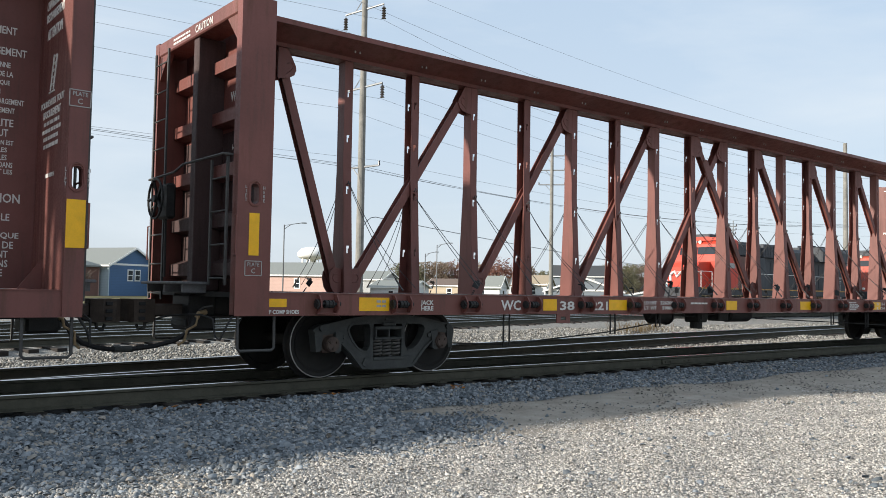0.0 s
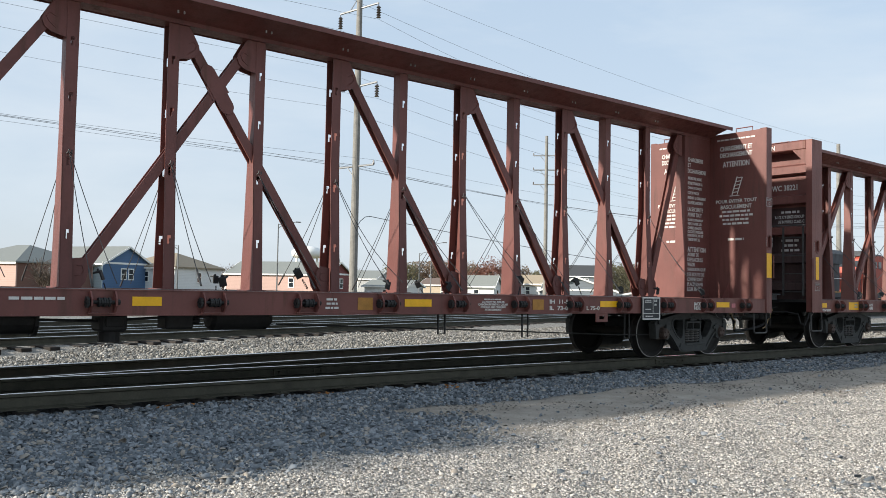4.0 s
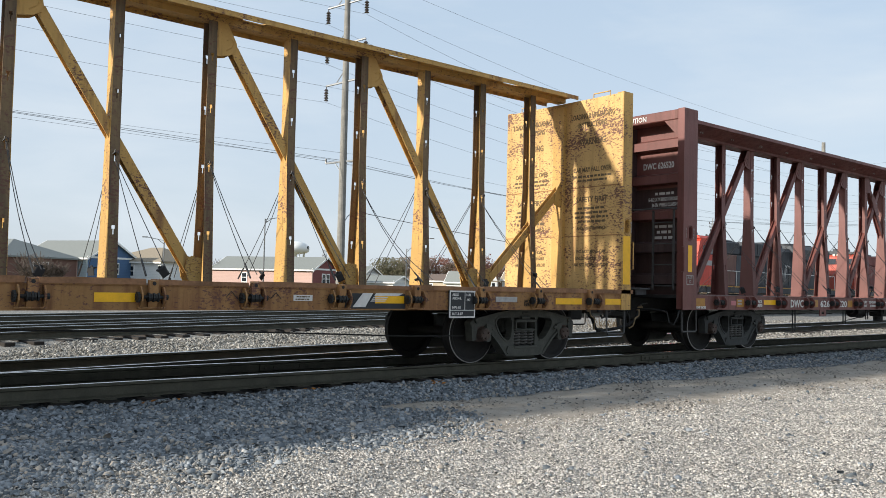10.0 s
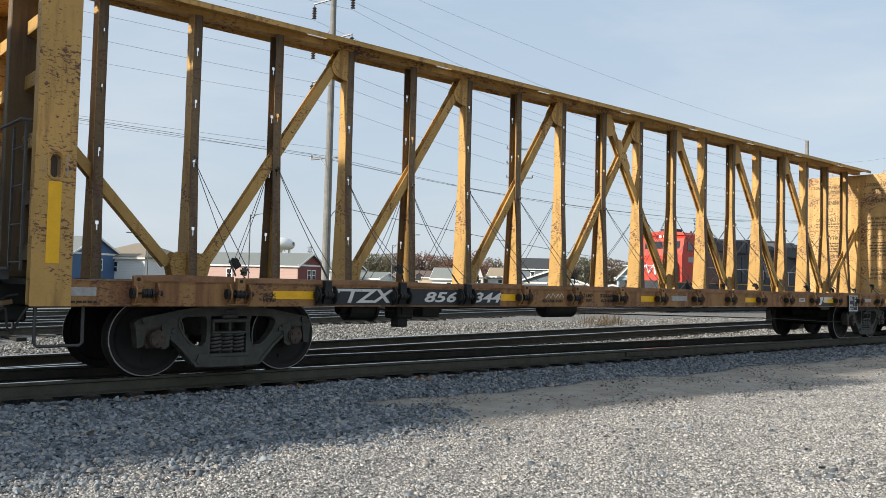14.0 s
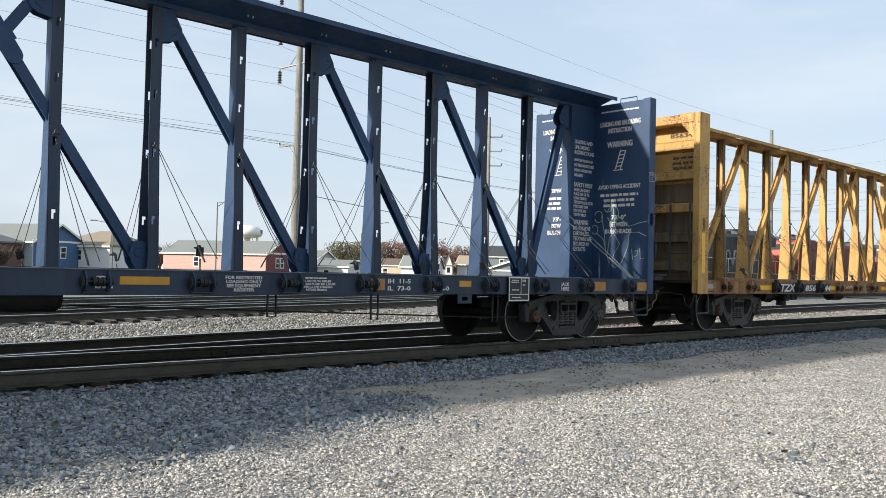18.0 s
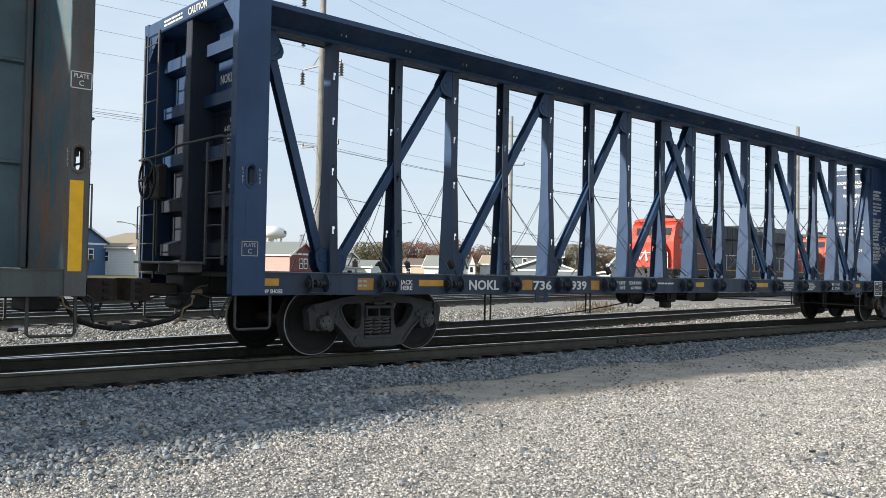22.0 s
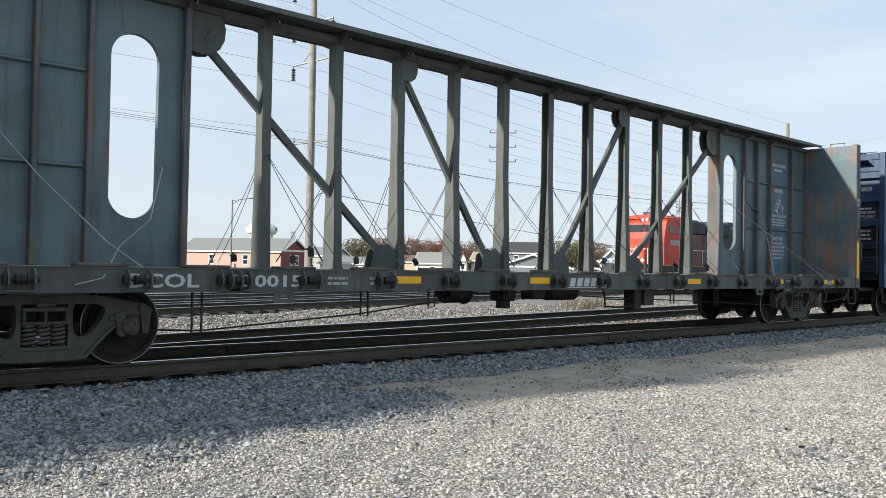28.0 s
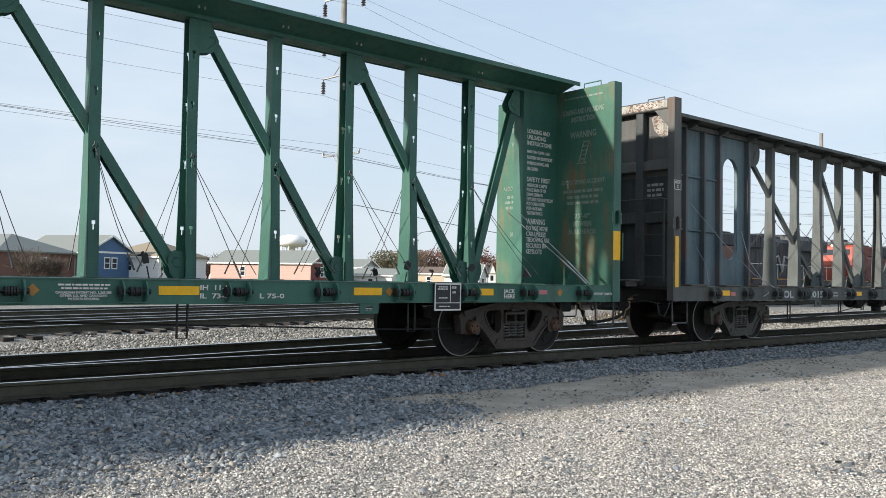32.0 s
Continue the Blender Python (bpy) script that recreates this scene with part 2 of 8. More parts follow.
M["cable"] = plain("dark_wire_rope", (0.055, 0.054, 0.055), 0.6, 0.3)
M["cable_light"] = plain("bright_wire_rope", (0.30, 0.31, 0.32), 0.45, 0.6)
M["rubber"] = plain("black_rubber", (0.014, 0.014, 0.015), 0.7)
M["wood_grey"] = plain("grey_worn_deck_timber", (0.105, 0.090, 0.075), 0.9, 0, 0.4, 5.0, 0.35)
M["wood_rusty"] = plain("rust_stained_deck_timber", (0.24, 0.125, 0.065), 0.9, 0, 0.45, 4.0, 0.35)
M["tie"] = plain("creosoted_tie_timber", (0.034, 0.028, 0.024), 0.9, 0, 0.4, 6.0, 0.4, rand=0.5)
M["rail_side"] = plain("brown_rusted_rail", (0.068, 0.064, 0.047), 0.8, 0.1, 0.35, 6.0, 0.2)
M["rail_head"] = plain("polished_rail_head", (0.50, 0.50, 0.50), 0.25, 1.0, 0.1, 3.0, 0.0)
M["hose_metal"] = plain("tan_painted_angle_cock", (0.27, 0.19, 0.105), 0.6)
M["coupler_rust"] = plain("rust_brown_cast_coupler", (0.050, 0.036, 0.028), 0.75, 0.0, 0.45, 7.0, 0.3)
M["platform"] = plain("pale_galvanised_tread", (0.14, 0.14, 0.145), 0.6, 0.2, 0.35, 9.0, 0.2)

# ---------------------------------------------------------------- mesh tools
class Mb:
    """A growing list of vertices and faces."""

    def __init__(self):
        self.v, self.f, self.mi, self.cur = [], [], [], 0

    def add(self, vs, fs):
        k = len(self.v)
        self.v += [tuple(p) for p in vs]
        self.f += [tuple(i + k for i in f) for f in fs]
        self.mi += [self.cur] * len(fs)
        return self

    def box(self, x0, x1, y0, y1, z0, z1, b=0.0):
        if b <= 0:
            return self.add([(x, y, z) for x in (x0, x1) for y in (y0, y1) for z in (z0, z1)],
                            [(0, 1, 3, 2), (4, 6, 7, 5), (0, 4, 5, 1), (2, 3, 7, 6), (0, 2, 6, 4), (1, 5, 7, 3)])
        c, h = ((x0 + x1) / 2, (y0 + y1) / 2, (z0 + z1) / 2), (abs(x1 - x0) / 2, abs(y1 - y0) / 2, abs(z1 - z0) / 2)
        b = min(b, 0.45 * min(h) * 2)
        vs, ids = [], {}
        for sx in (-1, 1):
            for sy in (-1, 1):
                for sz in (-1, 1):
                    for ax in range(3):
                        s = (sx, sy, sz)
                        ids[s, ax] = len(vs)
                        vs.append([c[i] + s[i] * (h[i] - (0 if i == ax else b)) for i in range(3)])
        fs = []
        for ax in range(3):
            o1, o2 = (ax + 1) % 3, (ax + 2) % 3
            for sg in (-1, 1):
                q = []
                for a, d in ((-1, -1), (1, -1), (1, 1), (-1, 1)):
                    s = [0, 0, 0]
                    s[ax], s[o1], s[o2] = sg, a, d
                    q.append(ids[tuple(s), ax])
                fs.append(tuple(q if sg > 0 else q[::-1]))
            for a in (-1, 1):
                for d in (-1, 1):
                    s0, s1 = [0, 0, 0], [0, 0, 0]
                    s0[ax], s1[ax] = -1, 1
                    s0[o1] = s1[o1] = a
                    s0[o2] = s1[o2] = d
                    q = [ids[tuple(s0), o1], ids[tuple(s1), o1], ids[tuple(s1), o2], ids[tuple(s0), o2]]
                    fs.append(tuple(q if a * d < 0 else q[::-1]))
        for sx in (-1, 1):
            for sy in (-1, 1):
                for sz in (-1, 1):
                    q = [ids[(sx, sy, sz), i] for i in range(3)]
                    fs.append(tuple(q if sx * sy * sz > 0 else q[::-1]))
        return self.add(vs, fs)

    def prism(self, poly, axis, a, b):
        """A polygon in the plane across axis, drawn out from a to b."""
        def put(p, t):
            return (t, p[0], p[1]) if axis == "x" else (p[0], t, p[1]) if axis == "y" else (p[0], p[1], t)
        n = len(poly)
        vs = [put(p, a) for p in poly] + [put(p, b) for p in poly]
        fs = [tuple(range(n - 1, -1, -1)), tuple(range(n, 2 * n))] + [(i, (i + 1) % n, n + (i + 1) % n, n + i) for i in range(n)]
        return self.add(vs, fs)

    def cyl(self, p0, p1, r0, r1=None, n=12, caps=True):
        r1 = r0 if r1 is None else r1
        p0, p1 = Vector(p0), Vector(p1)
        d = (p1 - p0).normalized()
        u = d.orthogonal().normalized()
        w = d.cross(u)
        vs = [p0 + (u * math.cos(2 * math.pi * i / n) + w * math.sin(2 * math.pi * i / n)) * r0 for i in range(n)]
        vs += [p1 + (u * math.cos(2 * math.pi * i / n) + w * math.sin(2 * math.pi * i / n)) * r1 for i in range(n)]
        fs = [(i, (i + 1) % n, n + (i + 1) % n, n + i) for i in range(n)]
        if caps:
            fs += [tuple(range(n - 1, -1, -1)), tuple(range(n, 2 * n))]
        return self.add(vs, fs)

    def tube(self, pts, r, n=6):
        """A round bar bent through the points."""
        pts = [Vector(p) for p in pts]
        up = None
        vs = []
        for i, p in enumerate(pts):
            d = (pts[min(i + 1, len(pts) - 1)] - pts[max(i - 1, 0)]).normalized()
            if up is None:
                up = d.orthogonal().normalized()
            up = (up - d * up.dot(d))
            up = up.normalized() if up.length > 1e-6 else d.orthogonal().normalized()
            w = d.cross(up)
            vs += [p + (up * math.cos(2 * math.pi * k / n) + w * math.sin(2 * math.pi * k / n)) * r for k in range(n)]
        fs = [(i * n + k, i * n + (k + 1) % n, (i + 1) * n + (k + 1) % n, (i + 1) * n + k) for i in range(len(pts) - 1) for k in range(n)]
        fs += [tuple(range(n - 1, -1, -1)), tuple(range((len(pts) - 1) * n, len(pts) * n))]
        return self.add(vs, fs)

    def lathe(self, prof, n=32, axis="y"):
        """A profile of (radius, offset) turned about an axis."""
        vs, fs, m = [], [], len(prof)
        for i in range(n):
            a = 2 * math.pi * i / n
            for r, o in prof:
                c, s = r * math.cos(a), r * math.sin(a)
                vs.append((c, o, s) if axis == "y" else (c, s, o) if axis == "z" else (o, c, s))
        for i in range(n):
            for j in range(m - 1):
                k = (i + 1) % n
                fs.append((i * m + j, i * m + j + 1, k * m + j + 1, k * m + j))
        return self.add(vs, fs)

    def slab(self, p, q, width, y0, y1):
        """A flat bar from p to q in the x-z plane, between y0 and y1."""
        p, q = Vector((p[0], p[1])), Vector((q[0], q[1]))
        d = (q - p).normalized()
        n = Vector((-d.y, d.x)) * width / 2
        return self.prism([tuple(p + n), tuple(p - n), tuple(q - n), tuple(q + n)], "y", y0, y1)

    def mesh(self, name, mats=(), smooth=False):
        me = bpy.data.meshes.new(name)
        me.from_pydata(self.v, [], self.f)
        for m in mats:
            me.materials.append(m)
        if len(mats) > 1:
            me.polygons.foreach_set("material_index", self.mi)
        bm = bmesh.new()
        bm.from_mesh(me)
        bmesh.ops.recalc_face_normals(bm, faces=bm.faces)
        bm.to_mesh(me)
        bm.free()
        if smooth:
            me.polygons.foreach_set("use_smooth", [True] * len(me.polygons))
            me.set_sharp_from_angle(angle=radians(38))
        me.update()
        return me


def part(name, data, material=None, parent=None, label="", m=None, smooth=False):
    """Links a builder or a mesh as one object under a thing or a part."""
    if isinstance(data, Mb):
        mats = material if isinstance(material, (list, tuple)) else (material,)
        data = data.mesh(name, mats, smooth)
    ob = new(name, data)
    ob.parent = parent
    if m is not None:
        ob.matrix_basis = m
    if label:
        tagged(ob, label)
    return ob


def thing(name, label, category, m=None, group="", kind=""):
    ob = new(name)
    ob.empty_display_size = 0.2
    if m is not None:
        ob.matrix_basis = m
    return tagged(ob, label, category, group, kind)


TEXTS = {}


def text_mesh(words, material, bold=0.0, slant=0.0, depth=0.002):
    key = (words, material.name, bold, slant)
    if key not in TEXTS:
        cu = bpy.data.curves.new("lettering", "FONT")
        cu.body, cu.size, cu.extrude, cu.offset = words, 1.0, depth, bold
        cu.align_x, cu.align_y, cu.space_line = "CENTER", "CENTER", 0.92
        cu.resolution_u, cu.shear = 2, slant
        ob = bpy.data.objects.new("lettering", cu)
        scene.collection.objects.link(ob)
        deps = bpy.context.evaluated_depsgraph_get()
        me = bpy.data.meshes.new_from_object(ob.evaluated_get(deps))
        bpy.data.objects.remove(ob)
        me.materials.clear()
        me.materials.append(material)
        xs = [v.co.x for v in me.vertices] or [0, 1]
        ys = [v.co.y for v in me.vertices] or [0, 1]
        TEXTS[key] = (me, max(xs) - min(xs), max(ys) - min(ys), (max(xs) + min(xs)) / 2, (max(ys) + min(ys)) / 2)
    return TEXTS[key]


def letters(words, parent, material, c, width, height, face="near", bold=0.012, name="lettering", slant=0.0):
    """Words that fill width x height round the point c, on a face that looks to -y ('near') or to -x ('back')."""
    me, w, h, cx, cy = text_mesh(words, material, bold, slant)
    turn = pose(*c, 90, 0, 0) if face == "near" else pose(*c, 90, 0, -90)
    ob = part(name, me, None, parent)
    ob.matrix_basis = turn @ Matrix.Diagonal((width / w, height / h, 1, 1)) @ Matrix.Translation((-cx, -cy, 0))
    return tagged(ob, kind="stuff") if height < 0.1 else ob


def bars(parent, material, c, width, rows, step, face="near", height=0.5, seed=1, name="lettering"):
    """Lines of writing too small to read: one mesh of short bars, centred on c."""
    rnd = random.Random(seed)
    mb = Mb()
    for r in range(rows):
        z = c[2] + (rows / 2 - r - 0.5) * step
        full = width * rnd.uniform(0.72, 1.0)
        x = -full / 2
        while x < full / 2 - 0.02:
            w = min(rnd.uniform(0.8, 2.6) * step * 0.7, full / 2 - x)
            hh = step * height / 2
            if face == "near":
                mb.box(c[0] + x, c[0] + x + w, c[1] - 0.002, c[1], z - hh, z + hh)
            else:
                mb.box(c[0] - 0.002, c[0], c[1] - x - w, c[1] - x, z - hh, z + hh)
            x += w + step * 0.28
    return tagged(part(name, mb, material, parent), kind="stuff")

# ---------------------------------------------------------------- ground
def smooth_step(a, b, x):
    t = np.clip((x - a) / (b - a), 0, 1)
    return t * t * (3 - 2 * t)


def side_centre(x):
    """Centre line of the diverging track beside the near one."""
    x = np.asarray(x, float)
    d = np.minimum(x - 2.0, 70.0)
    return 12.1 + 0.17 * d - 0.0011 * d * d


def ripple(x, y):
    return 0.018 * np.sin(1.3 * x + 0.7 * y) + 0.014 * np.sin(2.9 * y - 1.1 * x + 1.0) + 0.010 * np.sin(4.7 * x + 3.1 * y) + 0.008 * np.sin(7.3 * y - 5.2 * x)


def ground_z(x, y):
    x, y = np.asarray(x, float), np.asarray(y, float)
    toe = 7.9 + 0.5 * smooth_step(4, 8, x)
    z = GROUND + 0.15 * smooth_step(toe, 9.25, y) - 0.06 * smooth_step(14.5, 16.0, y) * (1 - smooth_step(18.0, 19.3, y))
    z = z - 0.015 * smooth_step(9.25, 9.4, y) * (1 - smooth_step(14.0, 14.6, y))
    rough = 1.0 - 0.75 * smooth_step(5.6, 7.2, x) * smooth_step(6.1, 6.6, y) * (1 - smooth_step(8.2, 8.7, y))
    near = 1 - smooth_step(40, 60, y)
    return z + ripple(x, y) * rough * near * (1 - smooth_step(9.1, 9.3, y) * (1 - smooth_step(13.8, 14.3, y)))


def axis_steps(spans):
    out = []
    for a, b, s in spans:
        out += list(np.arange(a, b, s))
    return np.array(out + [spans[-1][1]])


gx = axis_steps([(-2500, -300, 200), (-300, -40, 20), (-40, -3, 2.0), (-3, 24, 0.12), (24, 60, 0.6), (60, 300, 10), (300, 2500, 200)])
gy = axis_steps([(-2500, -300, 200), (-300, -20, 20), (-20, 1, 1.5), (1, 14, 0.12), (14, 34, 0.4), (34, 100, 4), (100, 400, 25), (400, 2500, 200)])
GX, GY = np.meshgrid(gx, gy, indexing="ij")
GZ = ground_z(GX, GY)
nx, ny = len(gx), len(gy)
gverts = np.stack([GX.ravel(), GY.ravel(), GZ.ravel()], 1)
ii, jj = np.meshgrid(np.arange(nx - 1), np.arange(ny - 1), indexing="ij")
base = (ii * ny + jj).ravel()
gfaces = np.stack([base, base + ny, base + ny + 1, base + 1], 1)
gme = bpy.data.meshes.new("ground")
gme.from_pydata(gverts.tolist(), [], gfaces.tolist())
gme.polygons.foreach_set("use_smooth", [True] * len(gme.polygons))


def ground_material():
    m, nt, bs = mat_base("yard_ground")
    geo = nt.nodes.new("ShaderNodeNewGeometry")
    sep = nt.nodes.new("ShaderNodeSeparateXYZ")
    nt.links.new(geo.outputs["Position"], sep.inputs["Vector"])
    x, y = sep.outputs["X"], sep.outputs["Y"]
    wob = n_math(nt, "MULTIPLY", n_math(nt, "SUBTRACT", n_noise(nt, 1.4, 6.0, 0.62), 0.5), 2.2)
    yy, xx = n_math(nt, "ADD", y, wob), n_math(nt, "ADD", x, n_math(nt, "MULTIPLY", wob, 1.4))
    vor = nt.nodes.new("ShaderNodeTexVoronoi")
    vor.inputs["Scale"].default_value = 55.0
    co = nt.nodes.new("ShaderNodeTexCoord")
    nt.links.new(co.outputs["Object"], vor.inputs["Vector"])
    cell = nt.nodes.new("ShaderNodeSeparateColor")
    nt.links.new(vor.outputs["Color"], cell.inputs["Color"])
    tone = cell.outputs["Red"]
    pale = n_mix(nt, tone, (0.20, 0.185, 0.165), (0.42, 0.395, 0.36))
    # bed under the ballast stones: the gaps' shade is in this dark blue
    blue = n_mix(nt, tone, (0.020, 0.022, 0.026), (0.08, 0.085, 0.095))
    dirt = n_mix(nt, n_range(nt, n_noise(nt, 2.2, 7.0, 0.70), 0.34, 0.66), (0.275, 0.242, 0.202), (0.42, 0.378, 0.325))
    dirt = n_mix(nt, n_range(nt, n_noise(nt, 60.0, 3.0), 0.60, 0.70, 0.0, 0.55), dirt, (0.12, 0.10, 0.085))
    mid = n_mix(nt, tone, (0.09, 0.087, 0.078), (0.34, 0.325, 0.30))
    grass = n_mix(nt, n_noise(nt, 0.7, 6.0, 0.7), (0.10, 0.095, 0.045), (0.20, 0.17, 0.09))
    # bare dirt and blue ballast, each in its own patch
    left = n_range(nt, xx, 5.4, 6.4, 1.0, 0.0)
    spill = n_math(nt, "MULTIPLY", n_range(nt, yy, 7.0, 7.35), left)
    shoulder = n_range(nt, n_math(nt, "ADD", y, n_math(nt, "MULTIPLY", wob, 0.25)), 8.45, 8.65)
    c = n_mix(nt, n_range(nt, yy, 6.35, 6.65), pale, dirt)
    c = n_mix(nt, n_math(nt, "MAXIMUM", spill, shoulder), c, blue)
    # near-black bed from the near track across to the siding
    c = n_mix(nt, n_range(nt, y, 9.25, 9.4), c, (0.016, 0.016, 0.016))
    # light ballast beyond the siding, and in the gore between it and the near track
    d = n_math(nt, "MINIMUM", n_math(nt, "SUBTRACT", x, 2.0), 70.0)
    lead = n_math(nt, "SUBTRACT", n_math(nt, "MULTIPLY", d, 0.17), n_math(nt, "MULTIPLY", n_math(nt, "MULTIPLY", d, d), 0.0011))
    off = n_math(nt, "SUBTRACT", n_math(nt, "SUBTRACT", y, lead), 12.1)
    gore = n_math(nt, "MULTIPLY", n_math(nt, "MULTIPLY", n_range(nt, y, 11.65, 11.8), n_range(nt, off, -1.0, -0.85, 1.0, 0.0)), n_range(nt, x, 10.5, 12.5))
    c = n_mix(nt, n_math(nt, "MAXIMUM", gore, n_range(nt, off, 0.95, 1.15)), c, mid)
    c = n_mix(nt, n_range(nt, n_math(nt, "ADD", y, n_math(nt, "MULTIPLY", wob, 3.0)), 36.0, 40.0), c, grass)
    nt.links.new(c, bs.inputs["Base Color"])
    bs.inputs["Roughness"].default_value = 0.95
    bs.inputs["Specular IOR Level"].default_value = 0.15
    h = n_math(nt, "ADD", n_math(nt, "MULTIPLY", vor.outputs["Distance"], -1.0), n_math(nt, "MULTIPLY", n_noise(nt, 120.0, 2.0), 0.4))
    n_bump(nt, bs, h, 0.6, 0.012)
    return m


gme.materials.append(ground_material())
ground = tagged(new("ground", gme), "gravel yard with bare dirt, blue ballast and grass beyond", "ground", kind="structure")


def stone_field(name, label, material, pts, size, shape="oct", seed=3, flat=0.8):
    """Loose stones of uneven shape, scattered at pts (n x 2) on the ground, as one mesh."""
    rng = np.random.default_rng(seed)
    bv = np.array([(1, 0, 0), (-1, 0, 0), (0, 1, 0), (0, -1, 0), (0, 0, 1), (0, 0, -1)], float)
    bf = np.array([(0, 2, 4), (2, 1, 4), (1, 3, 4), (3, 0, 4), (2, 0, 5), (1, 2, 5), (3, 1, 5), (0, 3, 5)])
    if shape == "chip":      # broken block: five corners below, four above
        bv = np.array([(-1, -0.8, -0.6), (0.9, -0.9, -0.6), (1.1, 0.6, -0.6), (-0.2, 1.1, -0.6), (-1.1, 0.5, -0.6), (-0.55, -0.5, 0.7), (0.6, -0.45, 0.75), (0.5, 0.5, 0.65), (-0.55, 0.45, 0.7)]) * 0.8
        bf = np.array([(0, 1, 6), (0, 6, 5), (1, 2, 7), (1, 7, 6), (2, 3, 7), (3, 8, 7), (3, 4, 8), (4, 0, 5), (4, 5, 8), (5, 6, 7), (5, 7, 8)])
    n, k = len(pts), len(bv)
    v = np.repeat(bv[None], n, 0) * rng.uniform(0.66, 1.30, (n, k, 1)) + rng.normal(0, 0.12, (n, k, 3))
    v *= rng.uniform(0.62, 1.35, (n, 1, 3)) * np.array([1.2, 0.95, flat * 0.85])
    a = rng.uniform(0, 2 * np.pi, n)
    b = rng.normal(0, 0.75, n) * flat
    ca, sa, cb, sb = np.cos(a), np.sin(a), np.cos(b), np.sin(b)
    x, y, z = v[..., 0], v[..., 1], v[..., 2]
    y, z = cb[:, None] * y - sb[:, None] * z, sb[:, None] * y + cb[:, None] * z
    x, y = ca[:, None] * x - sa[:, None] * y, sa[:, None] * x + ca[:, None] * y
    s = (size * np.exp(rng.normal(0, 0.28, n)))[:, None]
    zz = ground_z(pts[:, 0], pts[:, 1])[:, None] + s * rng.uniform(0.0, {"oct": 0.5, "chip": 1.25}[shape], (n, 1))
    v = np.stack([x * s + pts[:, :1], y * s + pts[:, 1:2], z * s + zz], -1).reshape(-1, 3)
    f = (bf[None] + (np.arange(n) * k)[:, None, None]).reshape(-1, 3)
    me = bpy.data.meshes.new(name)
    me.vertices.add(len(v))
    me.vertices.foreach_set("co", v.ravel().astype(np.float32))
    me.loops.add(f.size)
    me.loops.foreach_set("vertex_index", f.ravel().astype(np.int32))
    me.polygons.add(len(f))
    me.polygons.foreach_set("loop_start", np.arange(0, f.size, 3, dtype=np.int32))
    me.update(calc_edges=True)
    me.materials.append(material)
    return tagged(new(name, me), label, "gravel", kind="stuff")


def wedge(rng, n, x0, x1, y0, y1):
    """n places in the wedge of ground before the camera, with their density falling with distance."""
    x, y = rng.uniform(x0, x1, n), rng.uniform(y0, y1, n)
    a = np.degrees(np.arctan2(x, y))
    chance = np.clip((a - 2) / 8, 0, 1) * np.clip((80 - a) / 8, 0, 1) * np.clip((y - 0.8) / 1.2, 0.0, 1)
    keep = rng.random(n) < chance
    return np.stack([x[keep], y[keep]], 1)


M["ballast"] = stones("blue_grey_ballast", (0.098, 0.116, 0.133), (0.345, 0.375, 0.405), (0.36, 0.33, 0.29))
M["gravel"] = stones("pale_limestone_gravel", (0.36, 0.342, 0.315), (0.70, 0.674, 0.630), (0.11, 0.107, 0.103), share=0.20)
M["dirt_stone"] = stones("brown_grey_pebbles", (0.12, 0.11, 0.10), (0.46, 0.42, 0.37), (0.07, 0.068, 0.065))
M["far_ballast"] = stones("grey_white_ballast", (0.12, 0.117, 0.105), (0.50, 0.485, 0.455), (0.09, 0.085, 0.08))

rng = np.random.default_rng(11)


def low_noise(p, s, o):
    return np.sin(p[:, 0] * s + o) * np.sin(p[:, 1] * s * 1.3 + 2 * o) + 0.6 * np.sin(p[:, 0] * s * 2.3 - p[:, 1] * s * 1.9 + o)


pb = wedge(rng, 420000, 0.0, 26.0, 5.6, 9.32)
edge = low_noise(pb, 1.7, 0.4) * 0.32
in_shoulder = pb[:, 1] > 8.5 + 0.12 * edge
in_spill = (pb[:, 1] > 7.0 + 0.8 * edge + rng.normal(0, 0.42, len(pb))) & (pb[:, 0] < 6.0 + edge + rng.normal(0, 0.35, len(pb)))
stray = rng.random(len(pb)) < 0.0012
dens = np.clip(1.25 - 0.055 * pb[:, 0], 0.25, 1)
pb = pb[(in_shoulder | in_spill | stray) & (rng.random(len(pb)) < dens)][:68000]
stone_field("ballast_stones", "crushed blue-grey ballast along the near rail", M["ballast"], pb, 0.0170, "chip", 5, 0.92)

pg = wedge(rng, 560000, 0.0, 24.0, 0.8, 7.6)
edge = low_noise(pg, 1.9, 1.1) * 0.25
dist = np.hypot(pg[:, 0], pg[:, 1])
ok = (pg[:, 1] < 6.62 + 0.35 * (pg[:, 0] < 6.2) + edge + np.abs(rng.normal(0, 0.45, len(pg))) * (pg[:, 0] < 6.2) + rng.normal(0, 0.16, len(pg))) & (rng.random(len(pg)) < np.clip(1.35 - 0.075 * dist, 0.12, 1))
pg = pg[ok][:150000]
stone_field("pale_gravel", "pale crushed limestone gravel on the yard", M["gravel"], pg, 0.0080, "chip", 6, 0.70)

pk = wedge(rng, 2600, 1.0, 22.0, 1.6, 6.6)
stone_field("loose_stones", "larger dark stones lying on the gravel", M["ballast"], pk[low_noise(pk, 2.3, 0.7) > 0.25], 0.019, "chip", 12, 0.8)
pd = wedge(rng, 9000, 5.5, 22.0, 6.0, 8.6)
pd = pd[rng.random(len(pd)) < np.clip(0.30 + 0.5 * low_noise(pd, 1.4, 0.9), 0.06, 0.9)]
